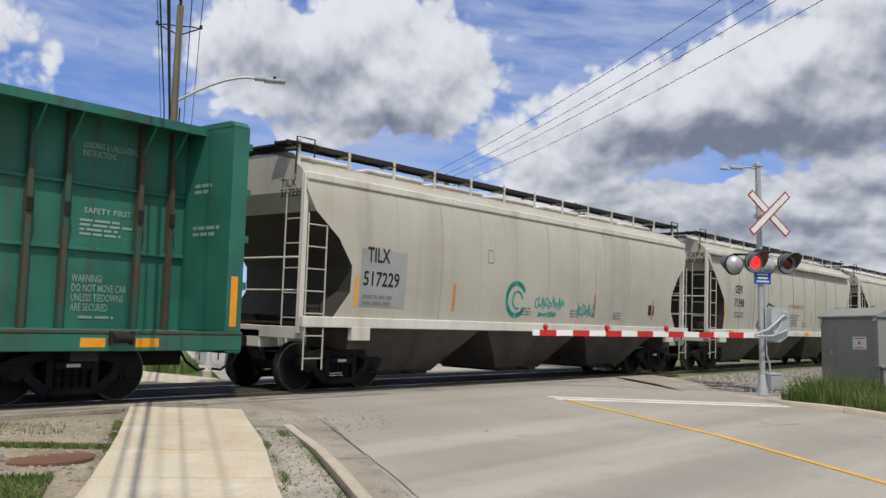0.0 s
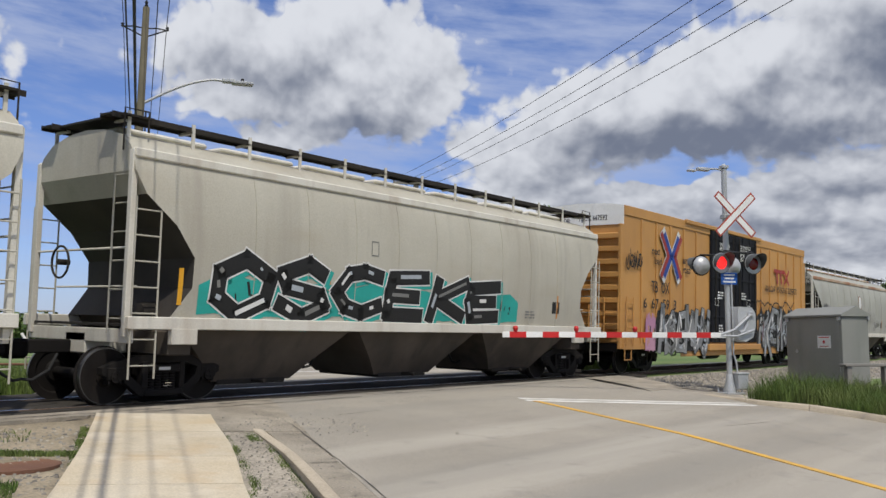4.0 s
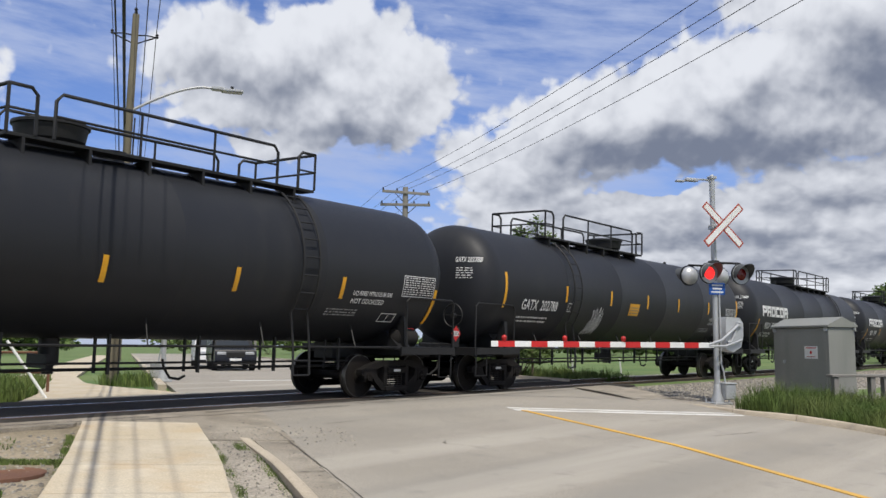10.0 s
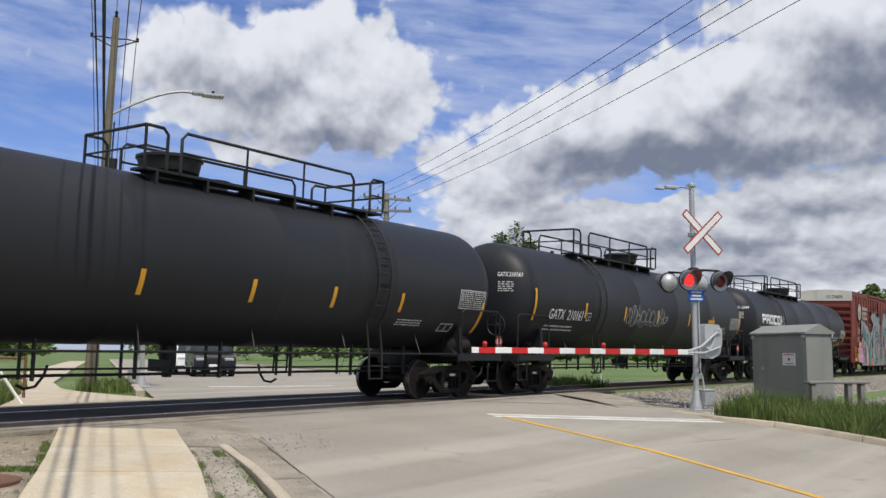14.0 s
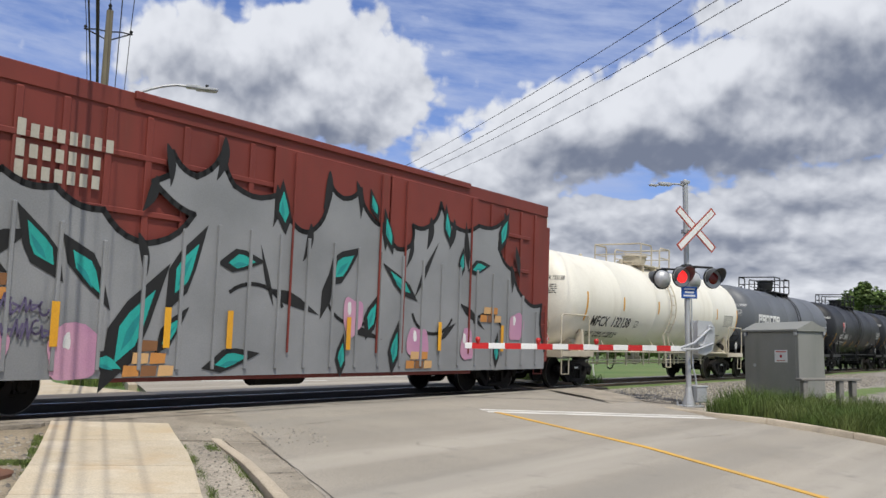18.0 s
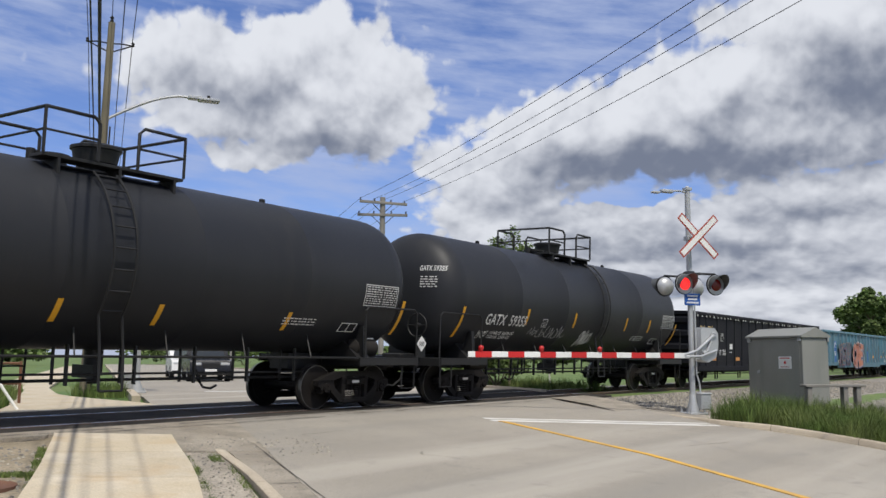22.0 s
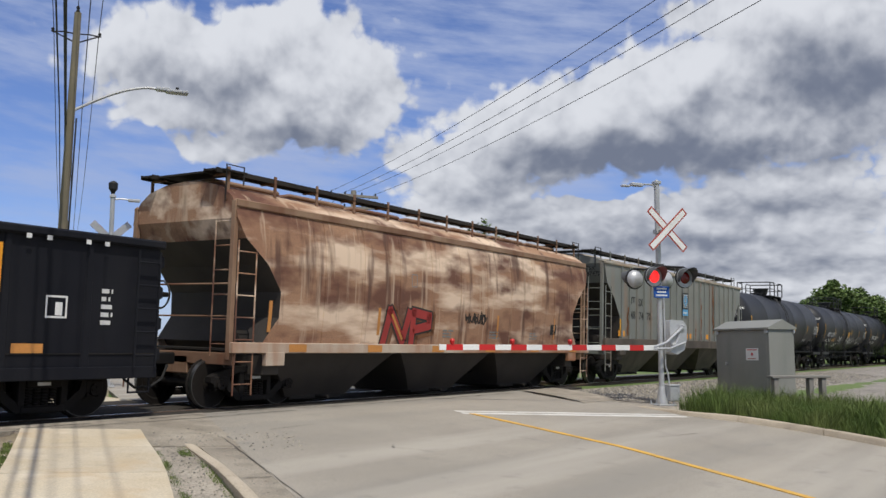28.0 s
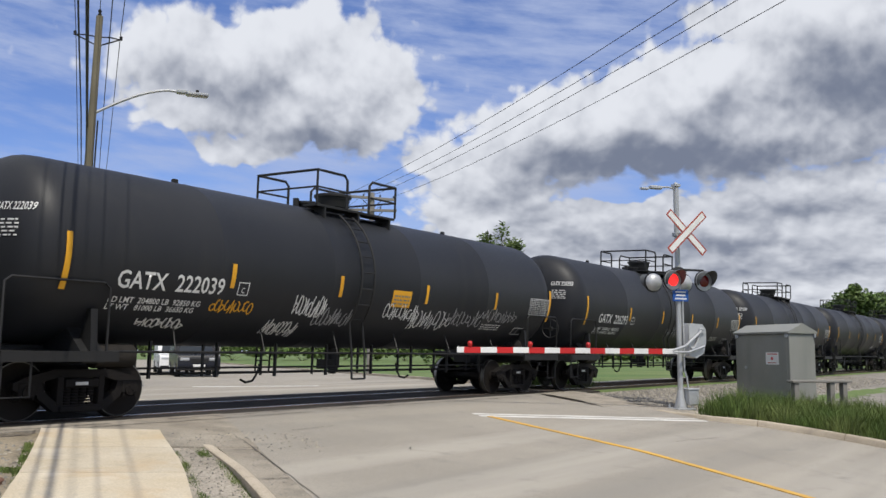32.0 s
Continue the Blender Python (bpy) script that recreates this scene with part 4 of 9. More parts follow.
    for dirn, z, name in ((D1, 9.05, "crossarm"), (D2, 8.42, "crossarm")):
        m = facing((0, 0), z, Vector((-dirn.y, dirn.x, 0)))
        arm = part(name, Shape().box(-1.28, -0.2, -0.065, 1.28, -0.08, 0.065, 0.01, m), M["grey_wood"], tp)
        part("brace", Shape().tube([dirn * 0.6 + Vector((0, 0, z)), Vector((0, 0, z - 0.55))], 0.018, 5).tube([dirn * -0.6 + Vector((0, 0, z)), Vector((0, 0, z - 0.55))], 0.018, 5), M["steel_dark"], tp)
        for o in (-1.2, -0.45, 0.45, 1.2):
            p = dirn * o
            part("insulator", Shape().lathe_z([(z + 0.06, 0.03), (z + 0.1, 0.05), (z + 0.16, 0.03), (z + 0.2, 0.045), (z + 0.23, 0.01)], 10, p.x, p.y), M["black"], tp)
    for o, aside in ((-1.2, 3.2), (-0.45, 3.4), (0.1, 3.6), (1.2, 4.0)):
        a = at_t + D1 * o + Vector((0, 0, 9.25))
        cable("overhead_wire", a, a - U * 62 - N * aside, 1.1, 0.009, "thin overhead wire crossing the sky", 32)
        cable("overhead_wire", a, a + U * 55 - Vector((0, 0, 0.3)), 1.0, 0.009, "thin overhead wire crossing the sky")
    cable("guy_wire", at_t + Vector((0, 0, 8.3)), at_t - N * 2.2 + U * 0.5 + Vector((0, 0, 0)), 0.0, 0.012, "stay wire of the pole")
    for w in (-62, 55):
        p2 = thing("utility_pole", "grey timber pole with a crossarm", "utility pole", Matrix.Translation(at_t + U * w - (N * 3.6 + Vector((0, 0, 0.6)) if w < 0 else Vector((0, 0, 0.1)))), group="utility poles")
        part("pole", Shape().tube([(0, 0, 0), (0, 0, 5), (0, 0, 9.9)], 0.14, 12), M["grey_wood"], p2)
        part("crossarm", Shape().box(-1.28, -0.2, 9.3, 1.28, -0.08, 9.43, 0.01, facing((0, 0), 0, U)), M["grey_wood"], p2)


build_poles()


# ---- plants ----
def leaf_cloud(s, c, r, n, size, rnd):
    for _ in range(n):
        d = Vector((rnd.gauss(0, 1), rnd.gauss(0, 1), rnd.gauss(0, 1))).normalized() * rnd.random() ** 0.45
        p = Vector((c[0] + d.x * r[0], c[1] + d.y * r[1], c[2] + d.z * r[2]))
        a = Vector((rnd.uniform(-1, 1), rnd.uniform(-1, 1), rnd.uniform(-0.5, 0.5))).normalized() * size * rnd.uniform(0.6, 1.3)
        b = a.cross(Vector((rnd.uniform(-1, 1), rnd.uniform(-1, 1), rnd.uniform(-1, 1)))).normalized() * size * 0.5
        s.add([p - a, p + b, p + a, p - b], [(0, 1, 2, 3)])


def tree(label, p, height, spread, seed, leaves, size, trunk=0.06, sparse=False):
    rnd = random.Random(seed)
    t = thing("tree", label, "tree", Matrix.Translation(p))
    wood, crown = Shape(), Shape()
    bend = [Vector((rnd.uniform(-0.06, 0.06) * height * k, rnd.uniform(-0.06, 0.06) * height * k, height * k)) for k in np.linspace(0, 0.92, 7)]
    bend[0] = Vector((0, 0, 0))
    for i in range(6):
        wood.cyl(bend[i], bend[i + 1], trunk * (1 - i * 0.14), trunk * (0.86 - i * 0.14), 8)
    for k in range(9 if sparse else 13):
        i = rnd.randrange(1, 6)
        o = bend[i]
        a = rnd.uniform(0, 6.28)
        ln = spread * rnd.uniform(0.45, 1.0) * (1.1 - i / 8)
        e = o + Vector((math.cos(a) * ln, math.sin(a) * ln, ln * rnd.uniform(0.25, 1.0)))
        wood.cyl(o, e, trunk * 0.4, trunk * 0.12, 6)
        for f in (0.55, 0.8, 1.0):
            c = o.lerp(e, f)
            r = spread * rnd.uniform(0.16, 0.34)
            leaf_cloud(crown, c, (r, r, r * 0.8), leaves // 40, size, rnd)
    leaf_cloud(crown, bend[-1], (spread * 0.2, spread * 0.2, height * 0.08), leaves // 30, size, rnd)
    part("trunk", wood, M["bark"], t)
    part("crown", crown, M["leaf"], t, smooth=0)
    return t


def bush(label, p, r, h, seed, leaves, size):
    rnd = random.Random(seed)
    b = thing("bush", label, "bush", Matrix.Translation(p))
    stem, crown = Shape(), Shape()
    for _ in range(9):
        a, q = rnd.uniform(0, 6.28), rnd.uniform(0.2, 0.9) * r
        e = Vector((math.cos(a) * q, math.sin(a) * q, h * rnd.uniform(0.5, 0.95)))
        stem.cyl((0, 0, 0), e, 0.03, 0.01, 5)
        leaf_cloud(crown, e * 0.85, (r * 0.42, r * 0.42, h * 0.3), leaves // 9, size, rnd)
    part("stem", stem, M["bark"], b)
    part("crown", crown, M["leaf"], b, smooth=0)


def blades(name, label, spots, height, count, seed, width=0.012):
    """Grass blades scattered over spots (v, w, half length, half width)."""
    rnd = random.Random(seed)
    s = Shape()
    for v0, w0, dv, dw, share in spots:
        for _ in range(int(count * share)):
            p = at(v0 + rnd.uniform(-dv, dv), w0 + rnd.uniform(-dw, dw), -0.06)
            h = height * rnd.uniform(0.45, 1.15) * (0.85 + 0.75 * noise.noise(Vector((p.x * 1.6, p.y * 1.6, 3.0))))
            a = rnd.uniform(0, 6.28)
            side = Vector((math.cos(a), math.sin(a), 0)) * width * rnd.uniform(0.7, 1.5)
            lean = Vector((rnd.gauss(0, 0.3), rnd.gauss(0, 0.3), 0)) * h
            mid = p + lean * 0.35 + Vector((0, 0, h * 0.6))
            s.add([p - side, p + side, mid + side * 0.7, mid - side * 0.7, p + lean + Vector((0, 0, h))], [(0, 1, 2, 3), (3, 2, 4)])
    tagged(new(name, s.mesh(name, M["blade"], 0)), label, "grass", "", "stuff")


def build_plants():
    tree("young sparse tree with small green leaves", (28.6, 17.6, -0.05), 6.1, 1.6, 3, 3000, 0.085, 0.05)
    bush("low green bush beside the track", (29.0, 18.4, -0.05), 1.5, 1.7, 5, 2200, 0.09)
    bush("low green bush beside the track", (31.2, 21.5, -0.05), 1.3, 1.3, 6, 1400, 0.09)
    rnd = random.Random(9)
    spots = [(88, 16.6, 7.8, 3.2), (93, 18.6, 6.4, 2.6), (96, 15.0, 7.0, 3.8), (92, 12.0, 5.8, 3.4), (104, 9.5, 6.0, 3.6), (112, 18, 8.6, 4.4), (100, 5.5, 5.6, 3.6), (120, 3.0, 6.2, 4.0), (118, 12, 7.0, 4.4), (90, 14.6, 6.0, 3.6), (98, 18.4, 6.6, 4.0), (95, 8.0, 5.0, 3.6), (108, 14.5, 7.2, 4.2), (110, 6.5, 6.4, 4.0)]
    for i, (x, y, h, r) in enumerate(spots):
        tree("leafy green tree in the distance", (x, y, -0.2), h, r, 20 + i, 9000, 0.19, 0.16)
    # low woods closing the view beyond the field
    for k in range(46):
        a = radians(-4 + 100 * k / 45)
        d = rnd.uniform(120, 175)
        x, y = math.sin(a) * d, math.cos(a) * d
        if abs(Vector((x, y, 0)).dot(N) - 8) < 10:
            continue
        bush("dense green thicket at the far edge of the field", (x, y + 12, -0.4), rnd.uniform(5.5, 9), rnd.uniform(3.0, 5.2), 60 + k, 1300, 0.5)
    verge = [(15.2, 15.0, 1.2, 0.9, 1.0), (17.0, 16.2, 1.6, 1.6, 1.3), (13.4, 15.2, 1.5, 0.9, 1.2), (11.6, 15.4, 1.6, 1.0, 1.1), (9.4, 15.6, 1.6, 1.1, 0.9), (18.6, 17.0, 1.2, 1.4, 0.8), (15.4, 17.6, 2.2, 1.4, 1.2), (12.6, 17.6, 2.0, 1.4, 1.0), (17.4, 14.2, 0.7, 0.6, 0.35), (13.0, 20.2, 2.4, 1.5, 1.0), (16.6, 19.4, 1.6, 1.1, 0.7)]
    blades("tall_grass", "tall rank green grass along the kerb", verge, 0.60, 5200, 11, 0.0075)
    tufts = [(12.2, 1.48, 0.4, 0.07, 1.4), (10.6, 1.16, 1.6, 0.04, 1.1), (10.0, 1.60, 1.6, 0.05, 0.9), (7.6, 1.08, 1.4, 0.05, 0.6), (8.7, -1.55, 0.75, 0.55, 4.5), (9.0, -2.6, 0.9, 0.6, 2.5), (11.05, -1.25, 0.13, 0.75, 2.2), (10.9, -2.3, 0.2, 0.5, 1.2), (12.2, -2.2, 0.4, 1.0, 0.4), (11.6, -0.60, 1.3, 0.05, 0.5)]
    blades("weed_tufts", "short weeds in the joints and bare earth", tufts, 0.075, 1500, 12, 0.006)
    far = [(23.5, -3.4, 1.3, 1.6, 1.5), (27.0, -3.6, 3.0, 1.6, 1.4), (20.6, -2.7, 0.9, 0.9, 1.0), (28.6, 0.1, 2.2, 0.7, 0.5), (31.0, 15.5, 3.0, 1.5, 1.5)]
    blades("far_grass", "unmown grass beyond the track", far, 0.42, 2600, 13, 0.010)


build_plants()


# ---- beyond the crossing: waiting cars, rail fence, marker posts ----
def motor_car(label, p, way, paint_name, suv=True):
    car = thing("car", label, "car", facing((p[0], p[1]), p[2], way), group="waiting cars")
    w, ln = 0.92, 4.5
    prof = [(-ln / 2, 0.35), (-ln / 2, 0.75), (-ln / 2 + 0.1, 0.95), (-0.95, 1.05), (-0.45, 1.62), (1.5, 1.66), (2.05, 1.2), (ln / 2, 1.05), (ln / 2, 0.35)]
    part("body", Shape().loft([[(x, y, z) for y, z in prof] for x in (-w, -w + 0.08, w - 0.08, w)]), M[paint_name], car)
    part("windscreen", Shape().add([(-0.76, -0.955, 1.08), (0.76, -0.955, 1.08), (0.66, -0.50, 1.58), (-0.66, -0.50, 1.58)], [(0, 1, 2, 3)]), M["glass_dark"], car)
    for x in (-0.62, 0.62):
        part("headlamp", Shape().box(x - 0.2, -ln / 2 - 0.01, 0.72, x + 0.2, -ln / 2 + 0.06, 0.86, 0.03), M["alu"], car)
    part("grille", Shape().box(-0.38, -ln / 2 - 0.012, 0.62, 0.38, -ln / 2 + 0.02, 0.84, 0.02), M["black"], car)
    part("number_plate", Shape().box(-0.26, -ln / 2 - 0.03, 0.44, 0.26, -ln / 2 - 0.005, 0.57, 0.005), M["white"], car)
    part("bumper", Shape().box(-0.9, -ln / 2 - 0.04, 0.3, 0.9, -ln / 2 + 0.1, 0.42, 0.03), M["black"], car)
    for x in (-0.84, 0.84):
        for y in (-1.35, 1.35):
            tyre = part("wheel", Shape().cyl((x - 0.11, y, 0.33), (x + 0.11, y, 0.33), 0.33, n=20), M["rubber"], car)
            part("rim", Shape().cyl((x - 0.115, y, 0.33), (x + 0.115, y, 0.33), 0.2, n=16), M["alu"], tyre)
        part("mirror", Shape().box(x * 1.1 - 0.09, -0.85, 1.08, x * 1.1 + 0.09, -0.72, 1.22, 0.03), M[paint_name], car)


M["car_black"] = mat("car_black", (0.012, 0.012, 0.014), None, 0.25, bump=0)
M["car_white"] = mat("car_white", (0.7, 0.7, 0.7), None, 0.3, bump=0)
motor_car("black car waiting beyond the crossing", (*at(43.7, 4.75).xy, -0.06), U, "car_black")
motor_car("white car waiting behind the black one", (*at(52.0, 4.6).xy, -0.08), U, "car_white")


def build_fence():
    f = thing("rail_fence", "rusty pipe rail fence beyond the track", "fence", kind="")
    pts = [at(v, w) for v, w in ((22.7, -1.6), (23.6, -3.2), (24.4, -4.9), (25.2, -6.6))]
    for p in pts:
        part("post", Shape().tube([p - Vector((0, 0, 0.2)), p + Vector((0, 0, 0.95))], 0.035, 8), M["rust_plate"], f)
    for z in (0.45, 0.9):
        part("rail", Shape().tube([p + Vector((0, 0, z)) for p in pts], 0.03, 8), M["rust_plate"], f)
    stick = thing("marker_stick", "leaning white wooden marker stick", "marker", Matrix.Translation(at(19.9, -1.35)))
    part("stick", Shape().tube([(0, 0, -0.1), (-0.55, 0.75, 1.15)], 0.03, 8), M["white"], stick)
    for p in ((30.4, 16.9), (34.6, 17.0)):
        ms = thing("marker_post", "slim white marker post in the grass", "marker", Matrix.Translation((p[0], p[1], -0.1)), group="marker posts")
        part("post", Shape().tube([(0, 0, 0), (-0.06, 0.04, 0.75)], 0.03, 8), M["white"], ms)
    y = thing("hydrant_marker", "short yellow post in the grass", "marker", Matrix.Translation((*at(33.5, -0.2).xy, -0.1)))
    part("post", Shape().tube([(0, 0, 0), (0, 0, 0.8)], 0.08, 10), M["yellow"], y)


build_fence()

# ---- rolling stock: x along the track, the camera's side is -y, z = 0 on the rail ----
def paint(name, col, **kw):
    M[name] = mat(name, col, **kw)
    return M[name]


paint("cream", (0.46, 0.44, 0.37), col2=(0.40, 0.375, 0.31), rough=0.62, big=0.5, streak=(0.30, 0.27, 0.22), amount=0.55, bump=0.05, patches=[((0.27, 0.25, 0.21), 1.0, (2.2, 1, 0.10), 0.0, 0.56, 0.74, 0.45), ((0.36, 0.31, 0.23), 0.8, (0.5, 1, 1.6), 0.0, 0.55, 0.72, 0.35)])
paint("cream_trim", (0.66, 0.64, 0.57), col2=(0.56, 0.53, 0.46), rough=0.6, streak=(0.33, 0.25, 0.18), amount=0.6)
paint("cream_grey", (0.385, 0.382, 0.34), col2=(0.32, 0.317, 0.28), rough=0.62, streak=(0.30, 0.28, 0.24), amount=0.5)
paint("rusty_cream", (0.36, 0.21, 0.125), col2=(0.26, 0.135, 0.08), rough=0.8, big=0.6, fine=0.45, patches=[((0.70, 0.54, 0.40), 1.1, (0.35, 1, 1.6), 0.0, 0.47, 0.60, 0.95), ((0.12, 0.05, 0.032), 1.2, (0.5, 1, 1.2), 0.0, 0.48, 0.62, 0.95), ((0.50, 0.37, 0.26), 3.4, (1.8, 1, 0.12), 0.0, 0.58, 0.7, 0.7), ((0.085, 0.04, 0.028), 2.4, (1.3, 1, 0.2), 0.0, 0.56, 0.68, 0.8)])
paint("rusty_trim", (0.30, 0.20, 0.13), col2=(0.15, 0.07, 0.04), rough=0.8, streak=(0.16, 0.06, 0.03), amount=0.8)
paint("hopper_grey", (0.195, 0.205, 0.185), col2=(0.16, 0.168, 0.152), rough=0.65, big=0.5, streak=(0.30, 0.14, 0.055), amount=0.5, streak_scale=1.6)
paint("hopper_grey_trim", (0.36, 0.33, 0.27), col2=(0.26, 0.17, 0.1), rough=0.7)
# brown dirt, darkened further to hold the shade beneath the hopper bodies
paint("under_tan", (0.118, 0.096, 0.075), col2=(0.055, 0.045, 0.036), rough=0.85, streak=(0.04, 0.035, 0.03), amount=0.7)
# near-black stands for shade under the hoppers' overhanging ends; also a dark ink
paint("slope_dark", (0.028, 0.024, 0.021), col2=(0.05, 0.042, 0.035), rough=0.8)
paint("tank_black", (0.0165, 0.0178, 0.0215), col2=(0.022, 0.0232, 0.027), rough=0.5, spec=0.26, big=0.35, grain=60, bump=0.04, streak=(0.035, 0.034, 0.033), amount=0.35, fine=0.3)
paint("tank_grey", (0.115, 0.125, 0.14), col2=(0.095, 0.103, 0.115), rough=0.5, big=0.4, streak=(0.045, 0.045, 0.047), amount=0.4)
paint("tank_white", (0.80, 0.775, 0.68), col2=(0.74, 0.71, 0.61), rough=0.45, big=0.5, streak=(0.5, 0.44, 0.33), amount=0.35)
paint("tank_white_dirty", (0.58, 0.53, 0.42), col2=(0.42, 0.36, 0.27), rough=0.6)
paint("box_yellow", (0.52, 0.27, 0.08), col2=(0.45, 0.23, 0.07), rough=0.6, big=0.5, streak=(0.36, 0.18, 0.06), amount=0.5)
paint("box_red", (0.19, 0.036, 0.026), col2=(0.145, 0.028, 0.021), rough=0.65, big=0.6, streak=(0.12, 0.035, 0.022), amount=0.6)
paint("gon_black", (0.0078, 0.0085, 0.0125), col2=(0.0125, 0.013, 0.0165), spec=0.16, rough=0.7, big=0.7, streak=(0.024, 0.023, 0.024), amount=0.4)
paint("gon_blue", (0.085, 0.205, 0.265), col2=(0.10, 0.17, 0.215), rough=0.65, big=0.8, streak=(0.07, 0.12, 0.15), amount=0.7)
paint("blue_patch", (0.03, 0.13, 0.36), rough=0.6)
paint("rail_green", (0.026, 0.165, 0.112), col2=(0.018, 0.115, 0.08), rough=0.62, big=0.9, streak=(0.07, 0.045, 0.028), amount=0.9)
paint("green_rust", (0.03, 0.085, 0.06), col2=(0.085, 0.05, 0.03), rough=0.8, big=1.6, streak=(0.10, 0.05, 0.028), amount=0.9)
paint("faded_ink", (0.25, 0.36, 0.31), rough=0.7, bump=0)
paint("ink_black", (0.012, 0.012, 0.012), rough=0.6, bump=0)
paint("ink_grey", (0.20, 0.20, 0.19), rough=0.6, bump=0)
paint("ink_white", (0.72, 0.72, 0.70), rough=0.6, bump=0)
paint("patch_grey", (0.33, 0.33, 0.33), rough=0.6, bump=0)
paint("tag_silver", (0.255, 0.262, 0.268), col2=(0.20, 0.207, 0.212), rough=0.5, bump=0)
paint("tag_teal", (0.02, 0.36, 0.31), rough=0.6, bump=0)
paint("tag_deep", (0.012, 0.24, 0.24), rough=0.6, bump=0)
paint("tag_pink", (0.42, 0.20, 0.33), col2=(0.5, 0.28, 0.36), rough=0.6, bump=0)
paint("tag_coral", (0.50, 0.20, 0.13), col2=(0.42, 0.17, 0.12), rough=0.6, bump=0)
paint("tag_peach", (0.62, 0.38, 0.17), rough=0.6, bump=0)
paint("tag_orange", (0.55, 0.24, 0.06), rough=0.6, bump=0)
paint("tag_brown", (0.22, 0.10, 0.04), rough=0.6, bump=0)
paint("tag_haze", (0.06, 0.115, 0.145), col2=(0.09, 0.105, 0.13), rough=0.6, bump=0)
paint("tag_dusk", (0.20, 0.12, 0.15), rough=0.6, bump=0)
paint("rust_run", (0.20, 0.085, 0.035), col2=(0.13, 0.055, 0.028), rough=0.85, bump=0)
paint("gold_ink", (0.55, 0.42, 0.18), rough=0.6, bump=0)
paint("sky_blue", (0.10, 0.36, 0.62), rough=0.6, bump=0)
paint("tag_frost", (0.42, 0.46, 0.50), rough=0.5, bump=0)
paint("rusty_band", (0.52, 0.47, 0.38), col2=(0.30, 0.13, 0.06), rough=0.8, big=0.45, streak=(0.28, 0.11, 0.05), amount=0.8)
paint("tag_purple", (0.11, 0.09, 0.17), rough=0.6, bump=0)
paint("logo_red", (0.34, 0.035, 0.03), rough=0.6, bump=0)
paint("logo_blue", (0.02, 0.06, 0.30), rough=0.6, bump=0)


def multi(name, pairs, smooth=32):
    """One mesh out of several shapes, each with its own material."""
    total, index = Shape(), []
    for i, (s, _) in enumerate(pairs):
        index += [i] * len(s.f)
        total.add(s.v, s.f)
    me = bpy.data.meshes.new(name)
    me.from_pydata(total.v, [], total.f)
    for _, m in pairs:
        me.materials.append(m)
    me.polygons.foreach_set("material_index", index)
    bm = bmesh.new()
    bm.from_mesh(me)
    bmesh.ops.recalc_face_normals(bm, faces=bm.faces)
    bm.to_mesh(me)
    bm.free()
    me.polygons.foreach_set("use_smooth", [True] * len(me.polygons))
    me.set_sharp_from_angle(angle=radians(smooth))
    return me


def wheelset_mesh():
    body, tread = Shape(), Shape()
    body.cyl((0, -1.05, 0), (0, 1.05, 0), 0.085, n=12)
    n = 36
    for side in (-1, 1):
        prof = [(0.66, 0.10), (0.66, 0.16), (0.70, 0.20), (0.715, 0.34), (0.69, 0.37), (0.69, 0.45), (0.684, 0.483), (0.712, 0.483), (0.724, 0.457)]
        outer = [(0.815, 0.452), (0.815, 0.385), (0.775, 0.36), (0.765, 0.20), (0.83, 0.17), (0.84, 0.10)]
        ring = lambda y, r: [(r * math.cos(2 * math.pi * k / n), side * y, r * math.sin(2 * math.pi * k / n)) for k in range(n)]
        body.loft([ring(*q) for q in prof])
        tread.loft([ring(0.724, 0.457), ring(0.815, 0.452), ring(0.816, 0.437)], caps=False)
        body.loft([ring(0.8155, 0.44)] + [ring(*q) for q in outer[1:]])
        for k in range(4):
            a = k * 1.5708 + 0.4
            body.cyl((0.27 * math.cos(a), side * 0.76, 0.27 * math.sin(a)), (0.27 * math.cos(a), side * 0.785, 0.27 * math.sin(a)), 0.035, n=8)
        body.cyl((0, side * 0.9, 0), (0, side * 1.13, 0), 0.095, n=12)
        for k in range(3):
            a = k * 2.094
            body.cyl((0.05 * math.cos(a), side * 1.13, 0.05 * math.sin(a)), (0.05 * math.cos(a), side * 1.15, 0.05 * math.sin(a)), 0.018, n=6)
    return multi("wheelset", [(body, M["wheel"]), (tread, M["wheel_tread"])])


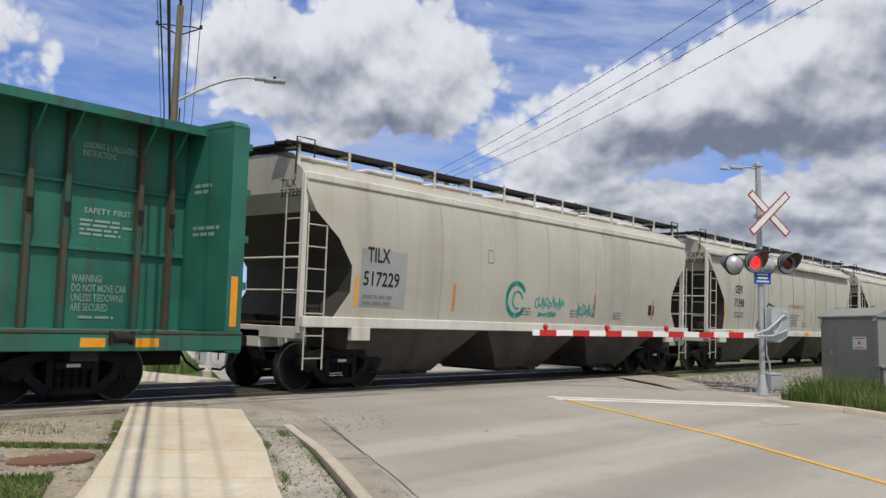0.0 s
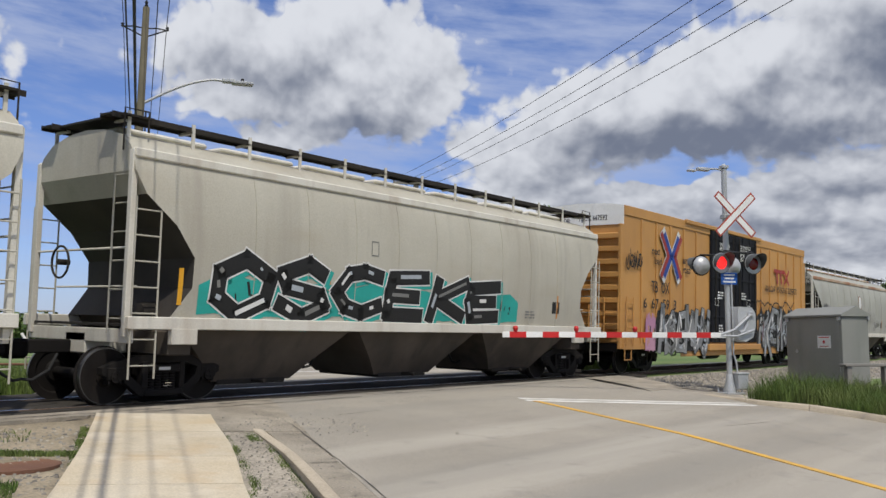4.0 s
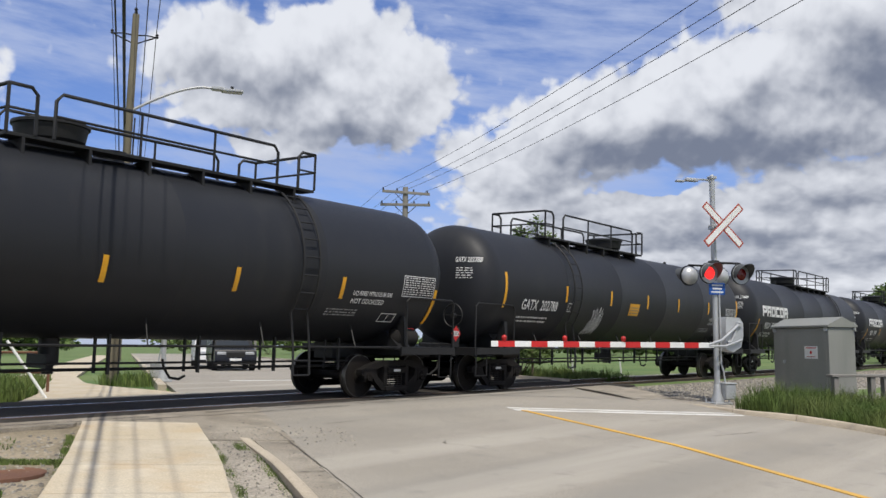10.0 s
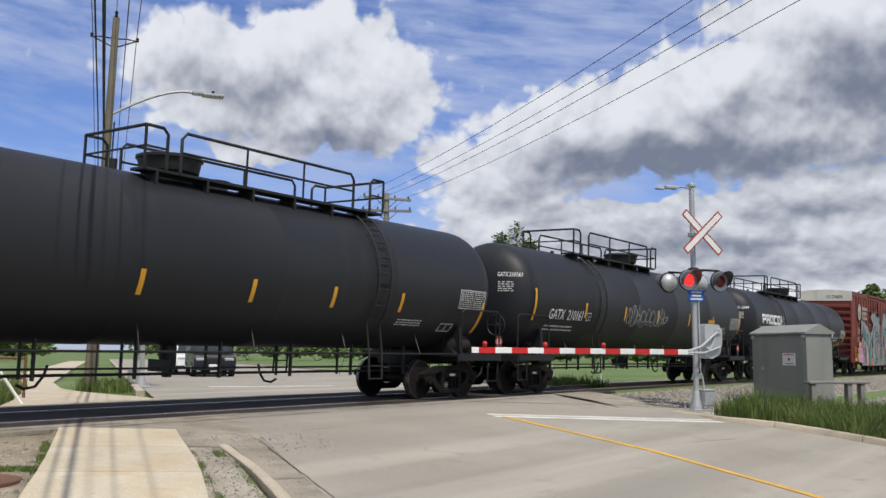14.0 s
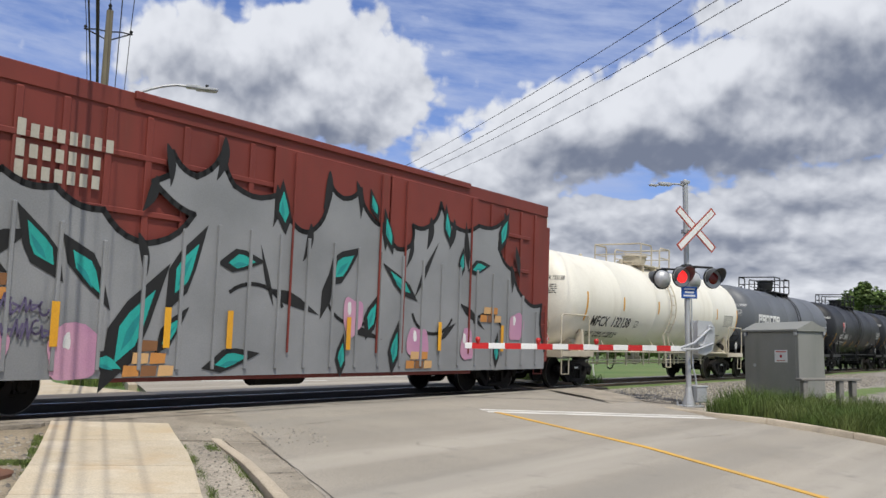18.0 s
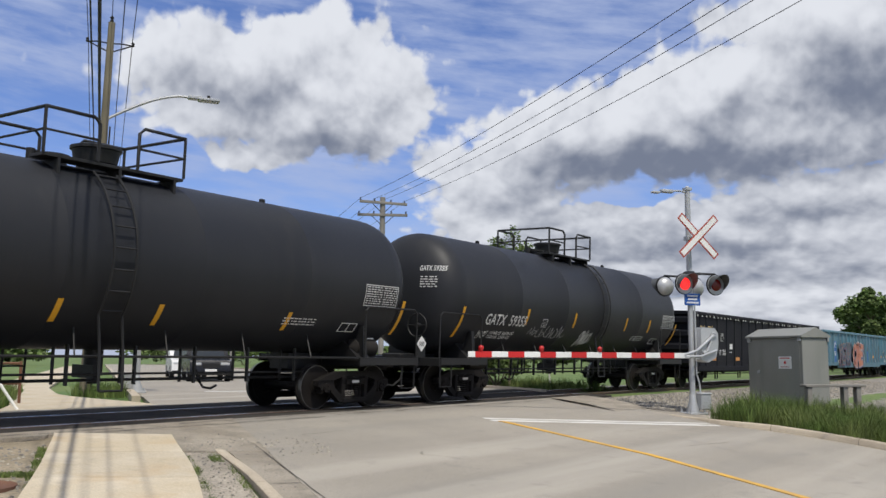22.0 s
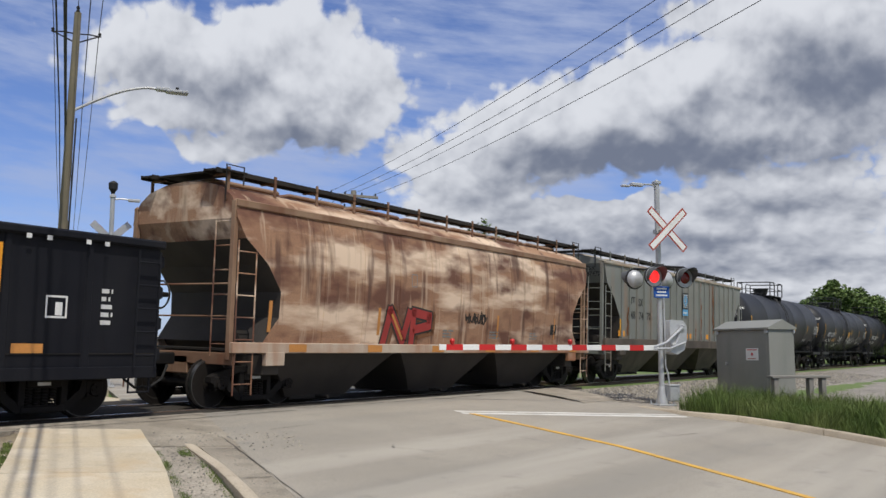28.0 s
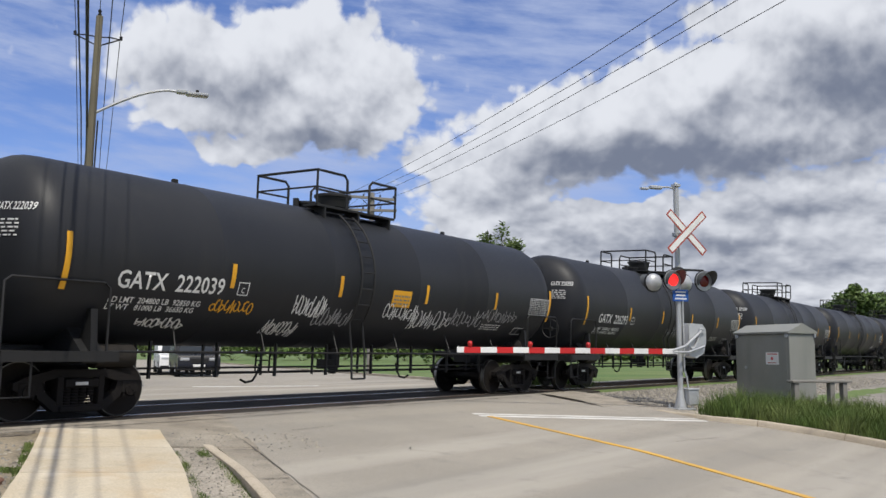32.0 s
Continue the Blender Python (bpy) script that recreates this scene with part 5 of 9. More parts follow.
def sideframe_mesh(side):
    s = Shape()
    y0, y1 = sorted((side * 0.93, side * 1.09))
    s.prism([(-1.12, 0.50), (-1.12, 0.60), (-0.9, 0.69), (-0.5, 0.79), (0.5, 0.79), (0.9, 0.69), (1.12, 0.60), (1.12, 0.50), (1.02, 0.45), (0.98, 0.56), (0.80, 0.56), (0.42, 0.67), (-0.42, 0.67), (-0.80, 0.56), (-0.98, 0.56), (-1.02, 0.45)], "y", y0, y1)
    for k in (-1, 1):
        s.prism([(k * 0.80, 0.58), (k * 0.72, 0.36), (k * 0.45, 0.15), (k * 0.30, 0.15), (k * 0.30, 0.28), (k * 0.42, 0.30), (k * 0.62, 0.46), (k * 0.66, 0.60)], "y", y0, y1)
        s.box(k * 0.355 - 0.055, y0 - 0.01, 0.25, k * 0.355 + 0.055, y1 + 0.01, 0.70, 0.015)
        s.box(k * 0.89 - 0.15, y0 - 0.015, 0.40, k * 0.89 + 0.15, y1 + 0.015, 0.61, 0.02)
        s.box(k * 0.89 - 0.12, y0, 0.34, k * 0.89 - 0.085, y1, 0.42)
        s.box(k * 0.89 + 0.085, y0, 0.34, k * 0.89 + 0.12, y1, 0.42)
    s.box(-0.36, y0 - 0.03, 0.13, 0.36, y1 + 0.03, 0.24, 0.02)
    springs = Shape()
    for k in (-0.2, -0.065, 0.07, 0.205):
        for j in range(6):
            springs.cyl((k, side * 1.01, 0.245 + j * 0.045), (k, side * 1.01, 0.275 + j * 0.045), 0.062, n=10)
    s.box(-0.29, min(side * 0.85, side * 1.12), 0.51, 0.29, max(side * 0.85, side * 1.12), 0.65, 0.02)
    plate = Shape().box(-0.12, min(side * 1.12, side * 1.125), 0.55, 0.1, max(side * 1.12, side * 1.125), 0.60)
    return multi("sideframe", [(s, M["truck_steel"]), (springs, M["truck_steel"]), (plate, M["ink_white"])])


WHEELSET = wheelset_mesh()
SIDEFRAMES = [sideframe_mesh(-1), sideframe_mesh(1)]
TRUCK = multi("truck", [(Shape().box(-0.21, -0.92, 0.42, 0.21, 0.92, 0.66, 0.03).cyl((0, 0, 0.6), (0, 0, 0.8), 0.2, n=16).box(-0.62, -0.7, 0.34, -0.56, 0.7, 0.46).box(0.56, -0.7, 0.34, 0.62, 0.7, 0.46), M["truck_steel"])])
CARS = []          # car, its middle on the train, wheelsets
V = 13.85


def new_car(name, label, category, s0, s1, a, b):
    mid = (s0 + s1) / 2
    car = thing(name, label, category, pose(mid, TRACK_Y, 0, CANT, 0, 0), group="cars of the freight train")
    sets = []
    for x in (a - mid, b - mid):
        tr = part("truck", TRUCK, None, car)
        tr.location = (x, 0, 0)
        for me in SIDEFRAMES:
            part("sideframe", me, None, tr)
        for k in (-0.89, 0.89):
            ws = part("wheelset", WHEELSET, None, tr, "steel wheels with polished treads")
            ws.location = (k, 0, 0.457)
            sets.append((ws, k))
    L = s1 - s0
    for k in (-1, 1):
        s = Shape().box(min(k * (L / 2 - 0.9), k * (L / 2 - 0.12)), -0.10, 0.80, max(k * (L / 2 - 0.9), k * (L / 2 - 0.12)), 0.10, 1.02, 0.02)
        s.box(k * (L / 2) - 0.17, -0.16, 0.72, k * (L / 2) + 0.17, 0.16, 1.03, 0.05)
        part("coupler", s, M["truck_steel"], car)
        part("air_hose", Shape().tube([(k * (L / 2 - 0.55), -0.32, 0.80), (k * (L / 2 - 0.4), -0.36, 0.55), (k * (L / 2 - 0.15), -0.34, 0.40), (k * (L / 2 + 0.02), -0.30, 0.42)], 0.024, 6), M["rubber"], car)
    CARS.append((car, mid, sets))
    return car, L, a - mid, b - mid


def flat(me, material, parent, x, z, y, name="lettering", label=""):
    """Puts flat lettering or a decal on a vertical side that faces -y."""
    me.transform(pose(x, y, z, 90, 0, 0))
    me.materials.clear()
    me.materials.append(material)
    return part(name, me, None, parent, label)


def bars(rows, width, height, seed=1):
    """Rows of small unreadable lettering as plain bars, lower left at the origin."""
    rnd = random.Random(seed)
    s, h = Shape(), height / rows
    for i in range(rows):
        x = 0.0
        end = width * rnd.uniform(0.7, 1.0)
        while x < end - 0.02:
            w = min(rnd.uniform(0.08, 0.3), end - x)
            s.add([(x, i * h, 0), (x + w, i * h, 0), (x + w, i * h + h * 0.55, 0), (x, i * h + h * 0.55, 0)], [(0, 1, 2, 3)])
            x += w + 0.04
    return s.mesh("bars", M["ink_white"], 0)


def ruled_rows(w, h, rows, seed):
    """A small printed table: thin rows of short dashes."""
    rnd = random.Random(seed)
    s = Shape()
    for i in range(rows):
        y, x = h * i / rows, 0.0
        while x < w - 0.03:
            d = min(rnd.uniform(0.03, 0.12), w - x)
            s.add([(x, y, 0), (x + d, y, 0), (x + d, y + 0.4 * h / rows, 0), (x, y + 0.4 * h / rows, 0)], [(0, 1, 2, 3)])
            x += d + rnd.uniform(0.015, 0.05)
    return s.mesh("rows", M["ink_white"], 0)


def outline_box(w, h, t=0.02):
    s = Shape()
    for x0, y0, x1, y1 in ((0, 0, w, t), (0, h - t, w, h), (0, t, t, h - t), (w - t, t, w, h - t)):
        s.add([(x0, y0, 0), (x1, y0, 0), (x1, y1, 0), (x0, y1, 0)], [(0, 1, 2, 3)])
    return s


def quad(w, h):
    return Shape().add([(0, 0, 0), (w, 0, 0), (w, h, 0), (0, h, 0)], [(0, 1, 2, 3)]).mesh("patch", M["ink_white"], 0)


def stroke(path, t):
    """A flat painted line of width t through points (x, y)."""
    s = Shape()
    for (x0, y0), (x1, y1) in zip(path[:-1], path[1:]):
        d = Vector((x1 - x0, y1 - y0))
        if d.length < 1e-6:
            continue
        n = Vector((-d.y, d.x)).normalized() * t / 2
        e = d.normalized() * t * 0.35
        s.add([(x0 - n.x - e.x, y0 - n.y - e.y, 0), (x1 - n.x + e.x, y1 - n.y + e.y, 0), (x1 + n.x + e.x, y1 + n.y + e.y, 0), (x0 + n.x - e.x, y0 + n.y - e.y, 0)], [(0, 1, 2, 3)])
    return s


def scribble(width, height, seed, t=0.03, loops=9):
    """A sprayed tag: one looping line."""
    rnd = random.Random(seed)
    total = Shape()
    x = 0.0
    step = width / loops
    for k in range(loops):
        kind = rnd.random()
        cx, top, low = x + step / 2, height * rnd.uniform(0.65, 1.0), height * rnd.uniform(0.0, 0.3)
        if kind < 0.45:
            pts = [(cx + step * 0.5 * math.cos(a), (top + low) / 2 + (top - low) / 2 * math.sin(a)) for a in np.linspace(rnd.uniform(1, 3), rnd.uniform(6, 9), 14)]
        elif kind < 0.8:
            pts = [(x, low), (cx, top), (cx + step * 0.2, low), (x + step * 1.1, top * 0.8)]
        else:
            pts = [(x, top), (x + step * 0.2, low), (x + step, (top + low) / 2), (x + step * 0.3, top * 0.7)]
        total.add(stroke(pts, t).v, stroke(pts, t).f)
        x += step
    return total.mesh("tag", M["ink_white"], 0)


def fill_outline(pts, z=0.0):
    """Fills a flat outline; returns a shape of triangles."""
    bm = bmesh.new()
    f = bm.faces.new([bm.verts.new((x, y, z)) for x, y in pts])
    bmesh.ops.triangulate(bm, faces=[f])
    bm.verts.index_update()
    s = Shape().add([v.co for v in bm.verts], [tuple(v.index for v in q.verts) for q in bm.faces])
    bm.free()
    return s


def piece_of(layers, ink, s, lift):
    n = layers.setdefault("n", [0])
    n[0] += 1
    z = lift + 0.00006 * n[0]
    layers.setdefault(ink + "|" + str(lift), [ink, Shape()])[1].add([(x, y, z) for x, y, _ in s.v], s.f)


def thorn(x, y, length, angle, w, bend=0.35):
    """A sprayed thorn: a curved blade that tapers to both ends."""
    c, d = math.cos(angle), math.sin(angle)
    left, right = [], []
    for u in np.linspace(0.02, 0.98, 9):
        a, b = (u - 0.5) * length, bend * length * (u - 0.5) ** 2
        k = w * math.sin(math.pi * u) ** 0.8 * (0.6 + 0.8 * u)
        for side, out in ((1, left), (-1, right)):
            out.append((x + a * c - (b + side * k) * d, y + a * d + (b + side * k) * c, 0))
    s = Shape()
    n = len(left)
    return s.add(left + right, [(i, i + 1, n + i + 1, n + i) for i in range(n - 1)])


def blob(cx, cy, rx, ry, rnd, wob=0.12):
    p, q, r = rnd.uniform(0, 6), rnd.uniform(0, 6), rnd.randrange(2, 4)
    out = []
    for t in np.linspace(0, 2 * math.pi, 29)[:-1]:
        k = 1 + wob * math.sin(r * t + p) + wob * 0.5 * math.sin(5 * t + q)
        c, d = math.cos(t), math.sin(t)
        out.append((cx + rx * k * math.copysign(abs(c) ** 0.75, c), cy + ry * k * math.copysign(abs(d) ** 0.75, d)))
    return out


def fan(pts):
    cx, cy = sum(p[0] for p in pts) / len(pts), sum(p[1] for p in pts) / len(pts)
    rings = [[(cx + (x - cx) * k, cy + (y - cy) * k, 0) for x, y in pts] for k in (0.05, 0.5, 1.0)]
    n = len(pts)
    return Shape().add(sum(rings, []), [tuple(range(n))] + [(r * n + i, r * n + (i + 1) % n, r * n + n + (i + 1) % n, r * n + n + i) for r in range(2) for i in range(n)])


def corner_drops():
    """Pink drops beside a heap of sprayed bricks."""
    rnd = random.Random(8)
    layers = {}
    for x, z, r, q in ((0.9, 0.55, 0.62, 0.5), (1.45, 0.35, 0.4, 0.33), (0.75, 1.15, 0.22, 0.3), (1.1, 0.95, 0.4, 0.3)):
        piece_of(layers, "tag_pink", fan(blob(x, z, r, q, rnd)), 0.0)
    for x, z in ((0.62, 0.75), (0.8, 1.2), (1.35, 0.5), (0.9, 0.5)):
        piece_of(layers, "ink_white", fan(blob(x, z, 0.08, 0.06, rnd)), 0.004)
    for i, (x, z) in enumerate(((0.0, 0.42), (0.3, 0.42), (0.05, 0.62), (0.36, 0.62), (0.2, 0.82), (1.15, 1.02), (1.5, 1.02), (1.2, 1.22), (1.55, 1.22), (1.35, 1.42))):
        piece_of(layers, ("tag_orange", "tag_peach", "tag_brown")[i % 3], fan([(x, z), (x + 0.3, z + 0.01), (x + 0.31, z + 0.18), (x + 0.01, z + 0.17)]), 0.006)
    return layers


GLYPHS = {"C": [[(1, 0.85), (0.6, 1), (0.2, 0.8), (0, 0.45), (0.2, 0.12), (0.6, 0), (1, 0.15)]],
          "S": [[(0.95, 0.85), (0.5, 1), (0.05, 0.8), (0.15, 0.55), (0.8, 0.45), (0.95, 0.2), (0.5, 0), (0, 0.15)]],
          "E": [[(1, 0.95), (0.1, 0.95), (0.05, 0.5), (0.1, 0.03), (1, 0.05)], [(0.1, 0.5), (0.8, 0.52)]],
          "M": [[(0, 0), (0.1, 1), (0.5, 0.3), (0.9, 1), (1, 0)]],
          "W": [[(0, 1), (0.2, 0), (0.5, 0.8), (0.75, 0), (1, 1)]],
          "U": [[(0.05, 1), (0.1, 0.2), (0.5, 0), (0.9, 0.2), (0.95, 1)]],
          "N": [[(0, 0), (0.1, 1), (0.85, 0.05), (0.95, 1)]],
          "A": [[(0, 0), (0.45, 1), (0.95, 0)], [(0.25, 0.35), (0.75, 0.35)]],
          "K": [[(0.1, 0), (0.1, 1)], [(0.95, 1), (0.2, 0.5), (1, 0)]],
          "R": [[(0.1, 0), (0.1, 1), (0.8, 0.9), (0.8, 0.6), (0.2, 0.5), (1, 0)]],
          "P": [[(0.1, 0), (0.1, 1), (0.85, 0.9), (0.9, 0.6), (0.2, 0.45)]],
          "Y": [[(0, 1), (0.5, 0.5), (1, 1)], [(0.5, 0.5), (0.4, 0)]],
          "O": [[(0.5, 1), (0.05, 0.75), (0.05, 0.25), (0.5, 0), (0.95, 0.25), (0.95, 0.75), (0.5, 1)]]}


def throw_up(keys, w, h, seed, inks, weight=0.24, edge=0.06, wob=0.05, gap=1.12, lean=0.08):
    """A row of fat sprayed glyphs: outer glow, outline, fill and short highlights."""
    rnd = random.Random(seed)
    layers = {}
    for i, key in enumerate(keys):
        tilt, drop, tall = rnd.uniform(-0.1, 0.16), rnd.uniform(-0.06, 0.06) * h, rnd.uniform(0.9, 1.08)
        for path in GLYPHS[key]:
            pts = [((i * gap + x) * w + (lean + tilt) * y * h + rnd.gauss(0, wob) * w, drop + y * h * tall + rnd.gauss(0, wob) * h) for x, y in path]
            if inks.get("shadow"):
                piece_of(layers, inks["shadow"], stroke([(x + 0.08, y - 0.06) for x, y in pts], weight + 3.4 * edge), 0.001)
            if inks.get("glow"):
                piece_of(layers, inks["glow"], stroke(pts, weight + 3.2 * edge), 0.003)
            piece_of(layers, inks["line"], stroke(pts, weight + 1.8 * edge), 0.006)
            piece_of(layers, inks["fill"], stroke(pts, weight), 0.010)
            for (x0, y0), (x1, y1) in zip(pts[:-1], pts[1:]):
                if rnd.random() < inks.get("shine", 0.5):
                    a, b = sorted((rnd.random(), rnd.random()))
                    piece_of(layers, rnd.choice(inks["spark"]), stroke([(x0 + (x1 - x0) * a - 0.02, y0 + (y1 - y0) * a + 0.02), (x0 + (x1 - x0) * b, y0 + (y1 - y0) * b + 0.02)], weight * rnd.uniform(0.2, 0.5)), 0.014)
    return layers


def jagged_field(w, h, seed, ink, streak, runs=24):
    """A dark sprayed ground with a ragged upper edge and pale runs."""
    rnd = random.Random(seed)
    layers = {}
    top = [(w * k / 26, h * rnd.uniform(0.78, 1.0) * (0.75 if k in (0, 26) else 1)) for k in range(27)]
    piece_of(layers, ink, Shape().add([p for x, y in top for p in ((x, rnd.uniform(0, 0.06), 0), (x, y, 0))], [(2 * i, 2 * i + 2, 2 * i + 3, 2 * i + 1) for i in range(26)]), 0.0)
    for _ in range(runs):
        x, y, b = rnd.uniform(0.1, w - 0.1), rnd.uniform(0.15, 0.6) * h, rnd.uniform(0.02, 0.07)
        piece_of(layers, rnd.choice(streak), stroke([(x, y), (x + rnd.uniform(-0.05, 0.05), y + h * rnd.uniform(0.1, 0.3))], b), 0.0006)
    return layers


def sprayed_cuts(w, h, seed, inks, n):
    """Short thorns and bars in several inks that break a piece up."""
    rnd = random.Random(seed)
    layers = {}
    for _ in range(n):
        ln = h * rnd.uniform(0.18, 0.5)
        a = rnd.choice((1.57, 1.4, 1.8, 0.4, 2.6)) + rnd.gauss(0, 0.15)
        x, y = rnd.uniform(0.1, w - 0.1), rnd.uniform(0.1, 0.85) * h
        y = max(y, 0.5 * ln * abs(math.sin(a)) + 0.02)
        piece_of(layers, rnd.choice(inks), thorn(x, y, ln, a, rnd.uniform(0.015, 0.055)), 0.0)
    return layers


def shard(x, y, length, angle, w):
    """A sharp kite with one full shoulder."""
    c, d = math.cos(angle), math.sin(angle)
    pts = [(-0.5, 0.0), (-0.12, 1.0), (0.1, 0.85), (0.5, 0.0), (0.05, -0.55), (-0.2, -0.7)]
    return fan([(x + u * length * c - v * w * d, y + u * length * d + v * w * c) for u, v in pts])


def put_mural(layers, parent, x, z, y, wrap=None, label="large sprayed graffiti shapes"):
    for key, val in layers.items():
        if key == "n":
            continue
        me = val[1].mesh("graffiti", M[val[0]], 0)
        if wrap:
            wrap(me, x, z)
        else:
            me.transform(pose(x, y, z, 90, 0, 0))
        tagged(part("graffiti", me, None, parent, label), kind="stuff")


def ladder(x0, x1, z0, z1, y, rungs, r=0.018, dy=0.0):
    """Two stiles and rungs on a side; dy leans the foot outwards."""
    s = Shape()
    for x in (x0, x1):
        s.tube([(x, y + dy, z0), (x, y, z1)], r * 1.3, 6)
    for i in range(rungs):
        k = (i + 0.5) / rungs
        z, yy = z0 + (z1 - z0) * k, y + dy * (1 - k)
        s.tube([(x0, yy, z), (x1, yy, z)], r, 6)
    return s


def end_ladder(x, y0, y1, z0, z1, rungs, r=0.018):
    s = Shape()
    for y in (y0, y1):
        s.tube([(x, y, z0), (x, y, z1)], r * 1.3, 6)
    for i in range(rungs):
        z = z0 + (z1 - z0) * (i + 0.5) / rungs
        s.tube([(x, y0, z), (x, y1, z)], r, 6)
    return s


# ---- tank cars ----
TANK_R, TANK_Z = 1.525, 2.68


def tank_wrap(me, x, z, lift=0.006):
    """Bends flat lettering round the camera's side of a tank, its foot at height z."""
    bm = bmesh.new()
    bm.from_mesh(me)
    ys = [v.co.y for v in bm.verts]
    lo, hi = min(ys), max(ys)
    for k in range(1, int((hi - lo) / 0.1) + 1):
        bmesh.ops.bisect_plane(bm, geom=bm.verts[:] + bm.edges[:] + bm.faces[:], plane_co=(0, lo + 0.1 * k, 0), plane_no=(0, 1, 0))
    start = math.asin(max(-1, min(1, (z - TANK_Z) / TANK_R)))
    for v in bm.verts:
        a = start + v.co.y / TANK_R
        r = TANK_R + lift + v.co.z
        v.co = (x + v.co.x, -r * math.cos(a), TANK_Z + r * math.sin(a))
    bm.to_mesh(me)
    bm.free()
    return me


def on_tank(me, ink, car, x, z, name="lettering", label="", lift=0.006):
    me.materials.clear()
    me.materials.append(M[ink])
    return part(name, tank_wrap(me, x, z, lift), None, car, label)


def block_logo(width, height, n=6):
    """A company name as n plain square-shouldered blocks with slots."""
    s = Shape()
    w = width / n
    for i in range(n):
        x, t = i * w, w * 0.25
        e = w * 0.88
        rects = [(0, 0, t, height), (t, height - t * 0.8, e, height)]
        if i in (0, 1, 5):
            rects += [(e - t, height * 0.4, e, height - t * 0.8), (t, height * 0.34, e, height * 0.34 + t * 0.7)]
            rects += [(e - t, 0, e, height * 0.34)] if i else []
        else:
            rects.append((t, 0, e, t * 0.8))
        if i in (2, 4):
            rects.append((e - t, t * 0.8, e, height - t * 0.8))
        for x0, y0, x1, y1 in rects:
            s.add([(x + x0, y0, 0), (x + x1, y0, 0), (x + x1, y1, 0), (x + x0, y1, 0)], [(0, 1, 2, 3)])
    return s.mesh("logo", M["ink_white"], 0)


def head_profile(x0):
    return [(x0 + 0.86 * (1 - math.cos(t) ** 0.8), TANK_R * math.sin(t) ** 0.86) for t in np.linspace(0.0, math.pi / 2, 14)]


def on_head(me, ink, car, x0, y, z, name="lettering"):
    """Lays flat lettering on the domed head that leads, reading from the axis outwards."""
    prof = head_profile(x0)
    rs, xs = [max(r, 0) for _, r in prof], [x for x, _ in prof]
    for v in me.vertices:
        yy, zz = y - v.co.x, z + v.co.y
        v.co = (float(np.interp(math.hypot(yy, zz - TANK_Z), rs, xs)) - 0.012, yy, zz)
    me.materials.clear()
    me.materials.append(M[ink])
    return part(name, me, None, car)


def marks(num, stripes, low=2.23, logo=None, plate=None, panel=7.6, ends=(2.02, 0.9), limits="", ladder=-0.6):
    """Where a tank's number, stripes and tables stand; the first stripe, and the last past the tables, are tall."""
    rows = [(x, ends[0], ends[1]) if i == 0 or x > panel else (x, low, 0.44) for i, x in enumerate(stripes)]
    return dict(num=num, stripes=rows, logo=logo, plate=num[0] + num[2] + 0.25 if plate is None else plate, panel=panel, limits=limits, ladder=ladder)


